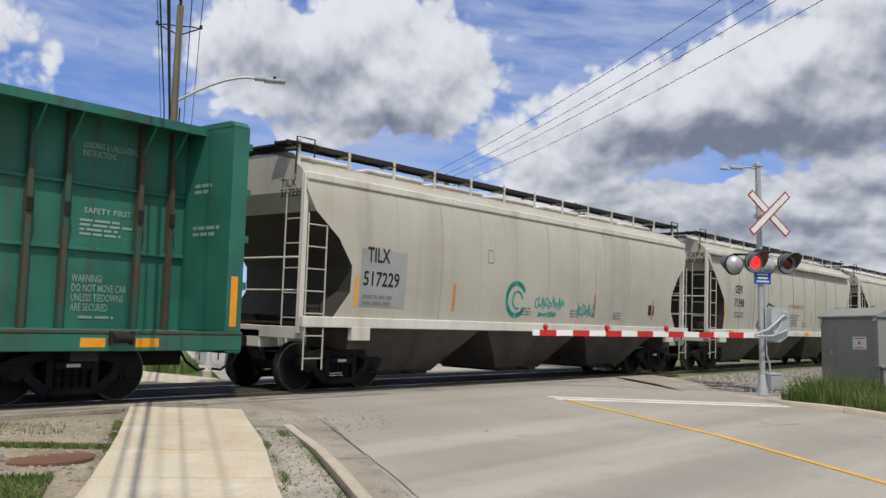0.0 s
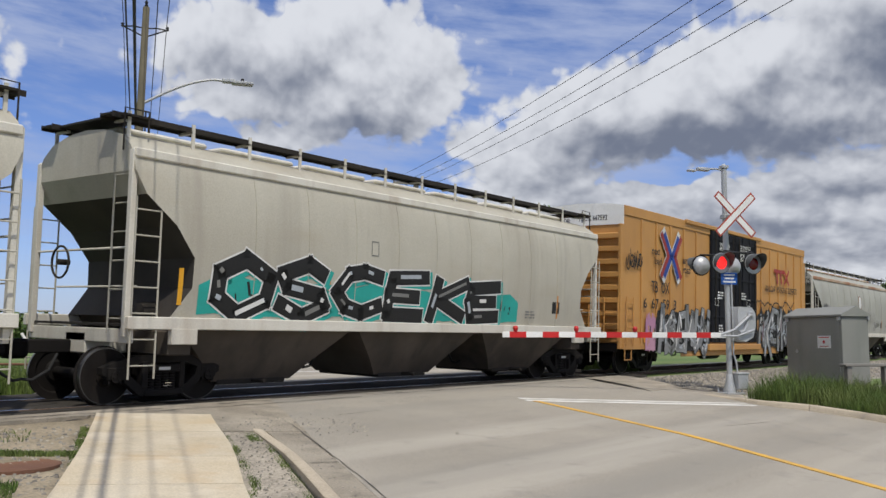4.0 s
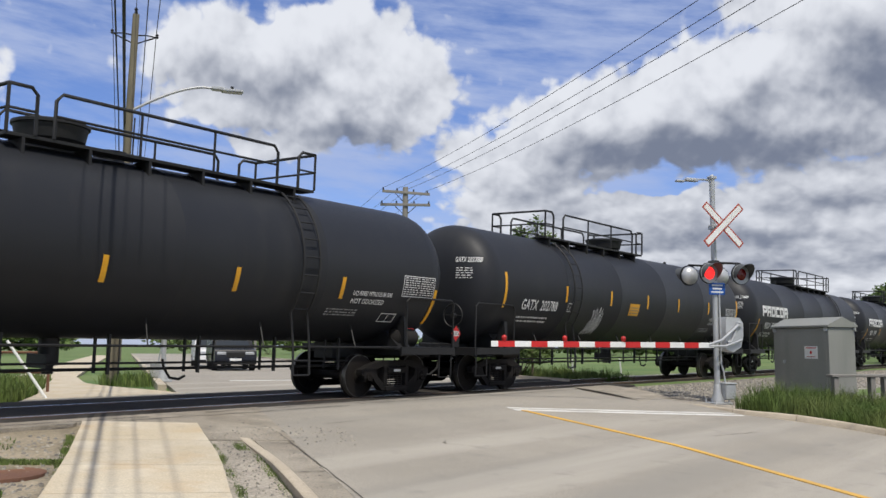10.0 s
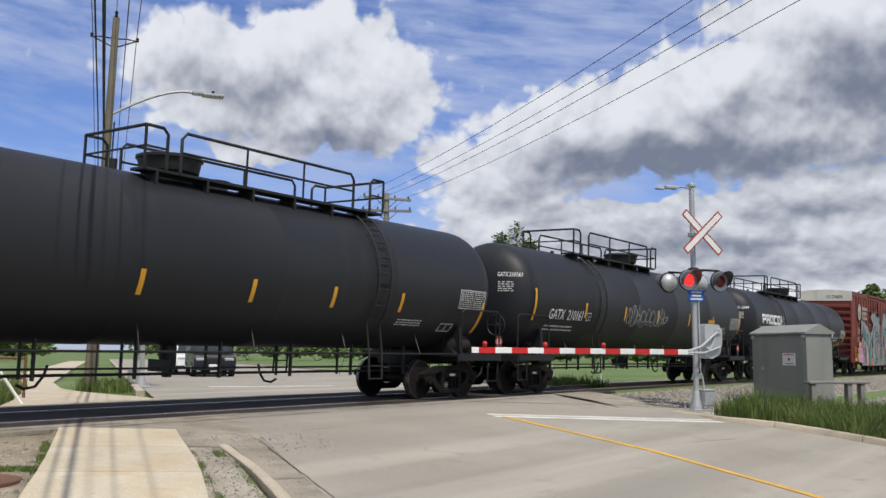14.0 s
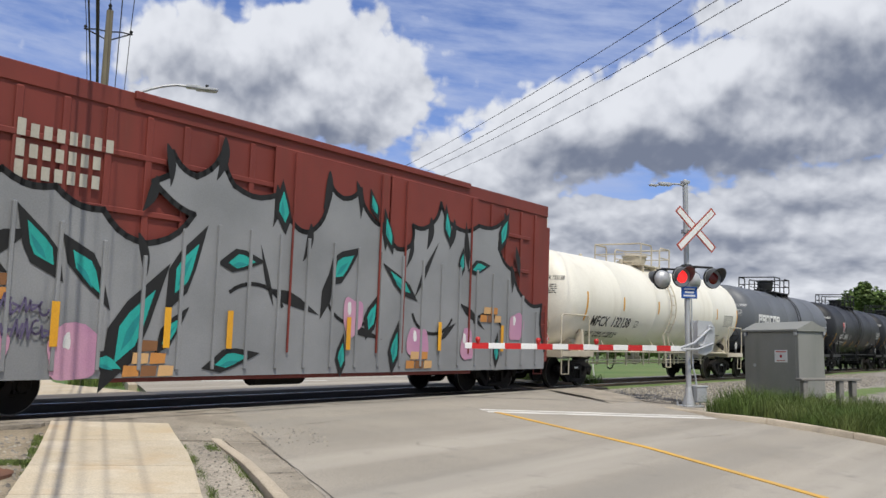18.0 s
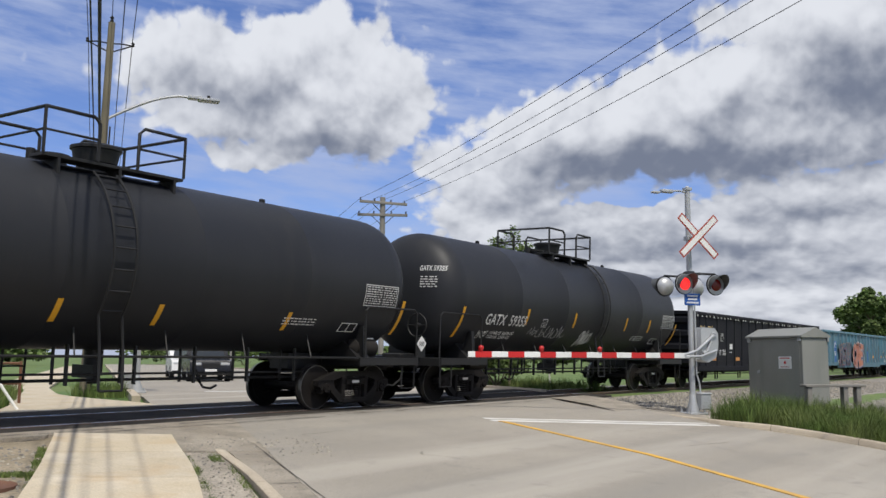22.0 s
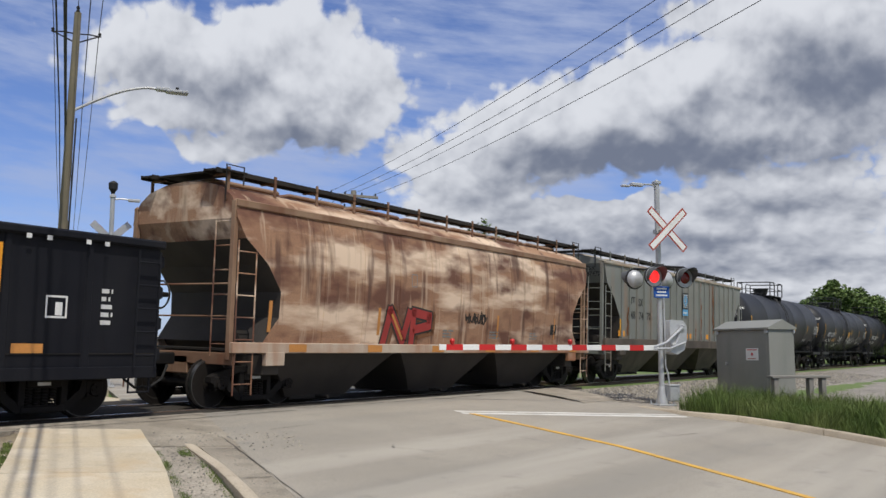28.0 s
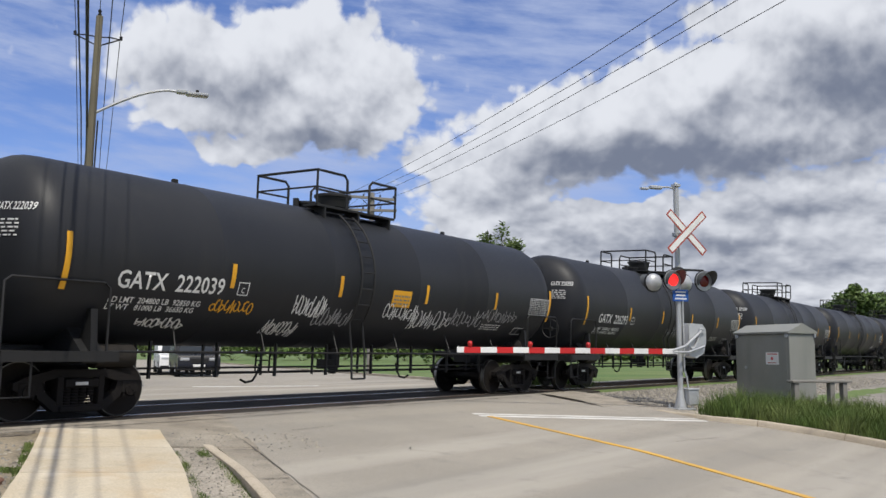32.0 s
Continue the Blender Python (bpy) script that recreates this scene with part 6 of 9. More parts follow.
def tank_car(label, s0, s1, a, b, skin="tank_black", trim="black", mark="", number="", logo=False, long_rails=False, white_fittings=False, tags=(), yellow_box=None, note="", placard="red", flip=False, spec=None):
    car, L, xa, xb = new_car("tank_car", label, "tank car", s0, s1, a, b)
    h = L / 2
    x0, x1 = -h + 0.62, h - 0.50
    head = head_profile(x0)
    prof = [(x, max(r, 0.02)) for x, r in head]
    inner = np.linspace(x0 + 0.86, x1 - 0.86, 6)
    for x in inner[1:-1]:
        prof += [(x - 0.02, TANK_R), (x - 0.01, TANK_R + 0.003), (x + 0.01, TANK_R + 0.003), (x + 0.02, TANK_R)]
    prof += [(x1 + x0 - x, max(r, 0.02)) for x, r in reversed(head)]
    part("tank", Shape().lathe_x(prof, 56, 0, TANK_Z), M[skin], car, smooth=40)
    # stub sills, saddles, end platforms
    for k, xt in ((-1, xa), (1, xb)):
        end = k * (h - 0.45)
        lo, hi = sorted((xt - k * 1.2, end))
        part("stub_sill", Shape().box(lo, -0.28, 0.80, hi, 0.28, 1.16, 0.02), M[trim], car)
        ang = np.linspace(-0.62, 0.62, 11)
        saddle = [((TANK_R - 0.01) * math.sin(t), TANK_Z - (TANK_R - 0.01) * math.cos(t)) for t in ang] + [(1.38, 1.02), (1.38, 0.90), (-1.38, 0.90), (-1.38, 1.02)]
        part("saddle", Shape().prism(saddle, "x", xt - 0.2, xt + 0.2), M[trim], car)
        part("gusset", Shape().prism([(1.36, 1.0), (1.30, 1.75), (1.18, 1.75), (1.02, 1.2), (1.02, 1.0)], "x", xt - 0.06, xt + 0.06), M[trim], car)
        part("gusset", Shape().prism([(-1.36, 1.0), (-1.30, 1.75), (-1.18, 1.75), (-1.02, 1.2), (-1.02, 1.0)], "x", xt - 0.06, xt + 0.06), M[trim], car)
        lo, hi = sorted((xt - k * 0.35, end))
        part("end_platform", Shape().box(lo, -1.50, 1.02, hi, 1.50, 1.075, 0.01).box(lo, -1.52, 0.93, hi, -1.47, 1.09).box(lo, 1.47, 0.93, hi, 1.52, 1.09).box(end - 0.05, -1.5, 0.90, end + 0.05, 1.5, 1.08), M[trim], car)
        # handrails on the platform, and a step below it
        for y in (-1.46, 1.46):
            s = Shape()
            xi, xo = xt - k * 0.15, end
            s.tube([(xi, y, 1.07), (xi, y, 2.08), (xi + k * 0.1, y, 2.16), (xo - k * 0.1, y, 2.16), (xo, y, 2.08), (xo, y, 1.07)], 0.022, 6)
            part("handrail", s, M[trim], car)
            st = Shape().tube([(xo - k * 0.05, y, 1.0), (xo - k * 0.05, y, 0.42), (xo - k * 0.5, y, 0.42), (xo - k * 0.5, y, 1.0)], 0.02, 6)
            part("step", st, M[trim], car)
        if k == -1:
            part("brake_wheel", Shape().tube([(end + 0.03, -0.75 + 0.28 * math.cos(t), 1.85 + 0.28 * math.sin(t)) for t in np.linspace(0, 2 * math.pi, 18)[:-1]], 0.02, 6, True).cyl((end, -0.75, 1.85), (end + 0.12, -0.75, 1.85), 0.06).tube([(end + 0.03, -1.03, 1.85), (end + 0.03, -0.47, 1.85)], 0.015, 5).tube([(end + 0.03, -0.75, 1.57), (end + 0.03, -0.75, 2.13)], 0.015, 5), M[trim], car)
            part("air_tank", Shape().lathe_x([(xt + 0.2, 0.02), (xt + 0.25, 0.2), (xt + 0.95, 0.2), (xt + 1.0, 0.02)], 14, -0.95, 1.0), M["steel_dark"], car)
        else:
            part("air_reservoir", Shape().lathe_x([(xt - 0.2, 0.02), (xt - 0.1, 0.19), (xt + 0.55, 0.19), (xt + 0.65, 0.02)], 14, -1.05, 1.29), M["steel_dark"], car)
    # brake rod and hangers under the tank
    rod = Shape().tube([(xa, -1.32, 1.08), (xb, -1.32, 1.08)], 0.022, 6)
    for x in np.linspace(xa + 1.6, xb - 1.6, 6):
        rod.tube([(x, -1.32, 1.08), (x + 0.12, -1.05, 1.52)], 0.014, 5)
    part("guard_rail", rod, M[trim], car)
    pipe = Shape().tube([(xa + 1.0, -0.75, 0.78), (xb - 1.0, -0.75, 0.78)], 0.02, 6).tube([(xa + 0.9, -0.35, 0.66), (xb - 0.9, -0.35, 0.66)], 0.028, 6)
    for x in np.linspace(xa + 1.5, xb - 1.5, 8):
        pipe.box(x - 0.02, -0.78, 0.60, x + 0.02, -0.72, 1.25).box(x - 0.02, -0.37, 0.60, x + 0.02, -0.33, 1.2)
    part("brake_rigging", pipe, M[trim], car)
    part("valve", Shape().cyl((0.3, 0, 0.72), (0.3, 0, 1.16), 0.16, n=14).cyl((0.3, 0, 0.58), (0.3, 0, 0.72), 0.09, n=12).box(0.1, -0.3, 0.68, 0.16, 0.3, 0.9), M[trim], car)
    # dome, platform and its railing
    top = TANK_Z + TANK_R
    o = -1 if flip else 1
    cap = 0.58 if long_rails else 0.44 if skin == "tank_white" else 0.40
    tall = 0.2 if skin == "tank_grey" else 0.0
    part("dome", Shape().lathe_z([(top - 0.2, cap - 0.16), (top + 0.05, cap - 0.14), (top + 0.14, cap - 0.04), (top + 0.36 + tall, cap), (top + 0.37 + tall, cap + 0.035), (top + 0.42 + tall, cap + 0.035), (top + 0.45 + tall, cap - 0.06), (top + 0.46 + tall, 0.0)], 28, 0.08, 0), M[trim], car)
    part("manway", Shape().lathe_z([(top - 0.1, 0.26), (top + 0.1, 0.26), (top + 0.1, 0.31), (top + 0.15, 0.31), (top + 0.17, 0.1), (top + 0.17, 0.0)], 18, o * 1.15 if long_rails else -0.75, 0).cyl((o * -1.1, 0, top - 0.1), (o * -1.1, 0, top + 0.2), 0.07), M[trim], car)
    # one end of the platform overhangs the ladder
    near, far = (o * -1.1, o * 5.2) if long_rails else (1.25, -1.4)
    q = 1 if far > near else -1
    deck = Shape()
    for y in (-0.90, 0.5):
        lo, hi = sorted((near, far))
        deck.box(lo, y, top - 0.05, hi, y + 0.40, top + 0.0, 0.004)
        for x in np.arange(lo + 0.25, hi, 1.1):
            deck.box(x, min(y, 0.3), top - 0.34, x + 0.05, max(y + 0.4, -0.3), top - 0.05)
    part("top_platform", deck, M[trim], car)
    hand = top + 0.72
    for y in (-0.9, 0.9):
        r0, r1 = near + q * 0.75, far - q * 1.0
        if long_rails:
            s = Shape().tube([(r0, y, top), (r0, y, hand - 0.12), (r0 + q * 0.1, y, hand), (r1 - q * 0.1, y, hand), (r1, y, hand - 0.12), (r1, y, top)], 0.03, 7)
            for x in np.linspace(r0, r1, 4)[1:-1]:
                s.tube([(x, y, top), (x, y, hand)], 0.024, 6)
            s.tube([(r0, y, top + 0.36), (r1, y, top + 0.36)], 0.022, 6)
            part("top_railing", s, M[trim], car)
    for x, inward in ((near, q), (far, -q)):
        e = x + inward * (0.45 if long_rails else 0.95)
        s = Shape().tube([(e, -0.9, top), (e, -0.9, hand - 0.1), (e - inward * 0.1, -0.9, hand), (x, -0.9, hand), (x, 0.9, hand), (e - inward * 0.1, 0.9, hand), (e, 0.9, hand - 0.1), (e, 0.9, top)], 0.03, 7)
        for y in (-0.9, 0.9):
            s.tube([(x, y, top), (x, y, hand)], 0.028, 6)
        s.tube([(e, -0.9, top + 0.36), (x, -0.9, top + 0.36), (x, 0.9, top + 0.36), (e, 0.9, top + 0.36)], 0.022, 6)
        part("end_railing", s, M[trim], car)
    lx = o * 4.53 - 0.21 if long_rails else spec.get("ladder", -0.6) - 0.21
    for side in (-1, 1):
        s = Shape()
        arc = [(side * (TANK_R + 0.11) * math.sin(t), TANK_Z + (TANK_R + 0.11) * math.cos(t)) for t in np.linspace(0.6, 2.2, 16)]
        arc += [(side * 1.42, 1.1), (side * 1.45, 0.55)]
        for x in (lx, lx + 0.42):
            s.tube([(x, y, z) for y, z in arc], 0.024, 6)
        for i in range(len(arc) - 1):
            y, z = (arc[i][0] + arc[i + 1][0]) / 2, (arc[i][1] + arc[i + 1][1]) / 2
            if i % 2 == 0 or z < 1.2:
                s.tube([(lx, y, z), (lx + 0.42, y, z)], 0.017, 5)
        s.tube([(lx, side * 1.45, 0.55), (lx + 0.42, side * 1.45, 0.55)], 0.02, 5)
        part("ladder", s, M[trim], car)
    for x in inner[1:-1:3]:
        part("lifting_lug", Shape().box(x - 0.06, -0.04, top - 0.02, x + 0.06, 0.04, top + 0.1, 0.02), M[trim], car)
    # markings
    ink = "ink_black" if skin == "tank_white" else "ink_white"
    for x, z, tall in spec["stripes"]:
        on_tank(quad(0.10, tall), "yellow", car, x, z, "reflector_stripe", "yellow reflective stripe")
    if logo:
        lx0, lz, lw, lh = spec["logo"]
        on_tank(block_logo(lw, lh), ink, car, lx0, lz, "logo", "white block company mark")
    tx0, z, tw, th = spec["num"]
    if mark:
        on_tank(words(mark + "  " + number, th, tw), ink, car, tx0, z)
        on_head(words(mark + " " + number, 0.13, 0.62), ink, car, x0, -0.62, 3.18)
        on_head(ruled_rows(0.42, 0.30, 5, 3), ink, car, x0, -0.66, 2.78)
        if spec.get("limits"):
            on_tank(words(spec["limits"], 0.25, tw * 0.84), ink, car, tx0 - 0.06, z - 0.34)
        else:
            on_tank(ruled_rows(tw * 0.85, 0.24, 2, 5), ink, car, tx0 - 0.05, z - 0.31)
        on_tank(outline_box(0.26, 0.25, 0.018).mesh("box", M["ink_white"], 0), ink, car, spec["plate"], z + 0.02)
        on_tank(words("C", 0.11, 0.08), ink, car, spec["plate"] + 0.09, z + 0.06)
    # table of inspection data in a ruled box
    px = spec["panel"]
    on_tank(outline_box(1.08, 0.46, 0.016).mesh("box", M["ink_white"], 0), ink, car, px, 2.18, "data_panel", "ruled table of inspection data")
    on_tank(ruled_rows(0.5, 0.40, 8, 8), ink if skin != "tank_white" else "ink_grey", car, px + 0.05, 2.23)
    on_tank(ruled_rows(0.44, 0.40, 8, 18), ink if skin != "tank_white" else "ink_grey", car, px + 0.6, 2.23)
    on_tank(outline_box(0.5, 0.24, 0.02).mesh("box", M["ink_white"], 0), ink, car, px - 0.42, 1.62)
    on_tank(quad(0.02, 0.22), ink, car, px - 0.18, 1.63)
    on_tank(ruled_rows(0.9, 0.2, 3, 9), ink if not note else "patch_grey", car, px - 2.1, 1.72)
    if note:
        for k, line in enumerate(note.split("\n")[::-1]):
            on_tank(words(line, 0.115, 1.2 if len(line) > 16 else 1.0), ink, car, px - 1.5, 1.97 + 0.15 * k)
    if yellow_box is not None:
        on_tank(quad(0.68, 0.38), "yellow", car, yellow_box, 2.12, "notice", "yellow warning label")
        on_tank(ruled_rows(0.56, 0.26, 3, 2), "ink_grey", car, yellow_box + 0.06, 2.18, "lettering", lift=0.01)
    if placard:
        for xt, k, far in ((xa, -1, 1.66), (xb, 1, 0.58)):
            y = -0.97
            s = Shape().add([(0, 0, 0), (0.19, 0.19, 0), (0, 0.38, 0), (-0.19, 0.19, 0)], [(0, 1, 2, 3)]).mesh("placard", M[placard], 0)
            p = flat(s, M[placard], car, xt + k * far, 1.22, y, "placard", "diamond hazard placard with a white label" if placard == "red" else "white diamond hazard placard")
            flat(words("1075" if placard == "red" else "3257", 0.09, 0.2), M["ink_black"], p, xt + k * far - 0.1, 1.365, y - 0.008)
            flat(quad(0.23, 0.12), M["ink_white"], p, xt + k * far - 0.115, 1.35, y - 0.004, "plate")
            part("placard_holder", Shape().box(xt + k * far - 0.15, y + 0.004, 1.08, xt + k * far + 0.15, y + 0.02, 1.56), M[trim], car)
    for i, (tx, tz, tw, th, seed, col) in enumerate(tags):
        on_tank(scribble(tw, th, seed, 0.028), col, car, tx, tz, "graffiti", "thin sprayed graffiti tag")
    return car


# ---- covered hoppers ----
paint("seam", (0.26, 0.245, 0.21), rough=0.7)


def hopper_car(label, s0, s1, a, b, skin="cream", trim="cream_trim", under="under_tan", mark="", number="", curved=True, murals=(), tags=(), stain=False, patch=True, roof_mat="cream_trim", posts=True, sill="cream_trim", extra=None, angular=False, num_at=(-6.38, 2.04)):
    car, L, xa, xb = new_car("hopper_car", label, "hopper car", s0, s1, a, b)
    h = L / 2
    x0, x1 = (-h + 1.0, h - 0.8) if curved else (-h + 0.6, h - 0.6)
    if curved:
        half = [(0.0, 4.50), (0.55, 4.46), (1.05, 4.33), (1.33, 4.14), (1.45, 3.96), (1.52, 3.72), (1.58, 3.35), (1.605, 2.9), (1.60, 2.4), (1.575, 1.9), (1.53, 1.42)]
    else:
        half = [(0.0, 4.42), (0.6, 4.36), (1.2, 4.22), (1.50, 4.10), (1.515, 4.05), (1.515, 3.4), (1.515, 2.9), (1.515, 2.3), (1.515, 1.9), (1.515, 1.7), (1.50, 1.50)]
    cut = (lambda z: float(np.interp(z, [1.42, 2.31, 3.62], [1.12, 1.15, 0.0]))) if angular else (lambda z: float(np.interp(z, [1.42, 1.6, 1.8, 2.3, 2.9, 3.33, 3.55], [0.75, 0.95, 1.1, 1.2, 0.75, 0.2, 0.0]))) if curved else (lambda z: float(np.interp(z, [2.5, 3.6], [1.32, 0.0])))
    rows = []
    loop = [(-y, z) for y, z in half[::-1]] + half[1:]
    for t in np.linspace(0, 1, 15):
        rows.append([((x0 + cut(z)) * (1 - t) + (x1 - cut(z)) * t, y, z) for y, z in loop])
    part("body", Shape().loft(rows, closed=False, caps=False), M[skin], car, smooth=40)
    m = len(half)
    for end, k in ((0, -1), (14, 1)):
        ring = rows[end]
        s, low = Shape(), Shape()
        for i in range(m - 1):
            p, q = ring[i], ring[i + 1]
            p2, q2 = ring[2 * m - 2 - i], ring[2 * m - 3 - i]
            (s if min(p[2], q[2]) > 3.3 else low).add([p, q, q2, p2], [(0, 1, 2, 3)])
        part("end_sheet", s, M[skin], car)
        # sheets leaning in below the end drop the body paint for painted shade
        part("slope_sheet", low, M["slope_dark"], car, "end slope sheet darkened for the shade under the overhang")
        # end frame: sill, posts, ladders, crossbars
        e = x0 + 0.02 if k < 0 else x1 - 0.02
        frame = Shape().box(min(e, e - k * 0.1), -1.5, 1.0, max(e, e - k * 0.1), 1.5, 1.22, 0.01)
        frame.box(min(e, e - k * 1.9), -0.30, 0.80, max(e, e - k * 1.9), 0.30, 1.15, 0.02)
        for y in (-1.42, 1.42):
            frame.box(e - 0.05, y - 0.05, 1.1, e + 0.05, y + 0.05, 4.05, 0.01)
        part("end_frame", frame, M[trim], car)
        part("centre_post", Shape().box(e - k * 1.55 - 0.08, -0.75, 1.1, e - k * 1.55 + 0.08, -0.6, 2.7).box(e - k * 1.55 - 0.08, 0.6, 1.1, e - k * 1.55 + 0.08, 0.75, 2.7), M[trim], car)
        part("end_ladder", end_ladder(e, -1.42, -0.92, 1.15, 3.9, 6, 0.013), M[skin], car)
        part("side_ladder", ladder(*sorted((e, e - k * 0.46)), 0.45, 3.3, -1.56, 7, 0.013), M[skin], car)
        part("side_ladder", ladder(*sorted((e, e - k * 0.46)), 0.45, 3.3, 1.56, 7, 0.013), M[skin], car)
        part("crossover_board", Shape().box(min(e, e - k * 0.35), -1.35, 1.26, max(e, e - k * 0.35), 1.35, 1.30), M["steel_dark"], car)
        part("brake_pipe", Shape().tube([(e - k * 0.3, -1.2, 1.9), (e - k * 0.3, 1.2, 1.9)], 0.018, 5).tube([(e - k * 0.02, -1.42, 2.5), (e - k * 0.02, 1.42, 2.5)], 0.02, 5), M[trim], car)
        if k == -1:
            part("brake_wheel", Shape().tube([(e - 0.06, 0.5 + 0.27 * math.cos(t), 2.3 + 0.27 * math.sin(t)) for t in np.linspace(0, 2 * math.pi, 18)[:-1]], 0.02, 6, True).cyl((e - 0.1, 0.5, 2.3), (e + 0.1, 0.5, 2.3), 0.05), M["steel_dark"], car)
            part("air_tank", Shape().lathe_x([(e + 0.5, 0.02), (e + 0.55, 0.2), (e + 1.3, 0.2), (e + 1.35, 0.02)], 14, -0.9, 1.45), M["steel_dark"], car)
    # side sills
    for y in (-1.55, 1.55):
        s = Shape().box(x0 - 0.05, y - 0.05, 1.22, x1 + 0.05, y + 0.05, 1.42 if curved else 1.54, 0.012)
        for k, xt in ((-1, xa), (1, xb)):
            s.box(xt - 0.25, y - 0.055, 0.98, xt + 0.25, y + 0.055, 1.24, 0.01)
        part("side_sill", s, M[sill], car, "rust-stained pale side sill")
    part("top_chord", Shape().box(x0, -1.50 if curved else -1.56, 3.93 if curved else 4.04, x1, -1.40, 4.08 if curved else 4.14, 0.02), M[roof_mat], car)
    part("top_chord", Shape().box(x0, 1.40, 3.93 if curved else 4.04, x1, 1.50 if curved else 1.56, 4.08 if curved else 4.14, 0.02), M[roof_mat], car)
    if not curved:
        for x in np.arange(-6.46, 6.7, 0.69):
            part("side_post", Shape().box(x - 0.05, -1.565, 1.52, x + 0.05, -1.51, 4.05, 0.012), M[skin], car)
            part("side_post", Shape().box(x - 0.05, 1.51, 1.52, x + 0.05, 1.565, 4.05, 0.012), M[skin], car)
    else:
        for x in np.linspace(x0 + 2.4, x1 - 2.4, 9):
            rib = [(x, -(y + 0.004), z) for y, z in half[4:]]
            part("weld_seam", Shape().tube(rib, 0.009, 4), M["seam" if extra and "71398" == number else skin], car)
    # hopper outlets
    n = 3
    gap = 4.25
    for i in range(n):
        c = gap * (i - 1) - 0.15
        # the under colour carries both grime and painted-in shade below the body
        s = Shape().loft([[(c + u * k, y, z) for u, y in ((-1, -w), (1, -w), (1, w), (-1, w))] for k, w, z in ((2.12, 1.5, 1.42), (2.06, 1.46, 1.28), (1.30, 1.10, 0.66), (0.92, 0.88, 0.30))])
        part("discharge_hopper", s, M[under], car, "dirty sloping discharge hopper with underside shade in its colour")
        part("outlet_gate", Shape().box(c - 0.8, -0.9, 0.24, c + 0.8, 0.9, 0.36, 0.02).cyl((c, -1.25, 0.30), (c, 1.25, 0.30), 0.035, n=8), M["steel_dark"], car)
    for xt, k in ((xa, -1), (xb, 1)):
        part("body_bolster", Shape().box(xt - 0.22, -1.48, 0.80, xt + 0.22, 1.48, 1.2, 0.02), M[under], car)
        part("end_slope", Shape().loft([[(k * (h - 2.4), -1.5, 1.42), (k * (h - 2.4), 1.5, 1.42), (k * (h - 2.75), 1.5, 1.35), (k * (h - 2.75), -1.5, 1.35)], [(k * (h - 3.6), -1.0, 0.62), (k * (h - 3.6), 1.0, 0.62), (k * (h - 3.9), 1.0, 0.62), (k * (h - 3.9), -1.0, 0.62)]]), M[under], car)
    # roof walk
    if posts:
        for y in (-0.92, 0.92):
            w = 0.34
            board = Shape().box(x0 - 0.2, y - w / 2, 4.62, x1 + 0.2, y + w / 2, 4.655)
            board.box(x0 - 0.2, y - w / 2 - 0.01, 4.58, x1 + 0.2, y - w / 2 + 0.01, 4.67).box(x0 - 0.2, y + w / 2 - 0.01, 4.58, x1 + 0.2, y + w / 2 + 0.01, 4.67)
            part("roof_walk", board, M["steel_dark"], car, "dark steel grating walkway on the roof")
            for x in np.linspace(x0 + 0.1, x1 - 0.1, 13):
                o = -1 if y < 0 else 1
                part("walk_bracket", Shape().box(x - 0.03, min(y + o * 0.17, y + o * 0.20), 4.22, x + 0.03, max(y + o * 0.17, y + o * 0.20), 4.72).box(x - 0.03, min(y - 0.2, y + 0.2), 4.56, x + 0.03, max(y - 0.2, y + 0.2), 4.60), M[trim], car)
        for x in np.linspace(x0 + 1.2, x1 - 1.2, 7):
            part("hatch_cover", Shape().box(x - 0.9, -0.5, 4.47, x + 0.9, 0.5, 4.58, 0.04), M[roof_mat], car)
        for e, k in ((x0, -1), (x1, 1)):
            part("end_walk", Shape().box(min(e - k * 0.5, e + k * 0.06), -1.2, 4.62, max(e - k * 0.5, e + k * 0.06), 1.2, 4.655).tube([(e + k * 0.04, -1.2, 4.05), (e + k * 0.04, -1.2, 4.74), (e - k * 0.4, -1.2, 4.74), (e - k * 0.4, -1.2, 4.4)], 0.016, 6), M["steel_dark"], car)

    if not curved:
        for ob in car.children:
            if ob.name.split(".")[0] in ("roof_walk", "walk_bracket", "hatch_cover", "end_walk"):
                ob.location.z -= 0.15

    def wrap(me, x, z, lift=0.006):
        zs, ys = [q[1] for q in half[::-1]], [q[0] for q in half[::-1]]
        bm = bmesh.new()
        bm.from_mesh(me)
        vals = [v.co.y for v in bm.verts]
        lo, hi = min(vals), max(vals)
        for k in range(1, int((hi - lo) / 0.14) + 1):
            bmesh.ops.bisect_plane(bm, geom=bm.verts[:] + bm.edges[:] + bm.faces[:], plane_co=(0, lo + 0.14 * k, 0), plane_no=(0, 1, 0))
        for v in bm.verts:
            zz = z + v.co.y
            v.co = (x + v.co.x, -(float(np.interp(zz, zs, ys)) + lift + v.co.z), zz)
        bm.to_mesh(me)
        bm.free()

    def ink_on(me, ink, x, z, name="lettering", lab="", lift=0.006):
        me.materials.clear()
        me.materials.append(M[ink])
        wrap(me, x, z, lift)
        part(name, me, None, car, lab)
    if patch:
        ink_on(quad(1.3, 1.12), "patch_grey", -6.45, 1.64, "paint_patch", "grey repainted patch under the number")
    if mark and curved:
        nx, nz = num_at
        ink_on(words(mark, 0.29, 0.64), "ink_black", nx + 0.08, nz + 0.47, lift=0.012)
        ink_on(words(number, 0.29, 0.17 * len(number)), "ink_black", nx, nz, lift=0.012)
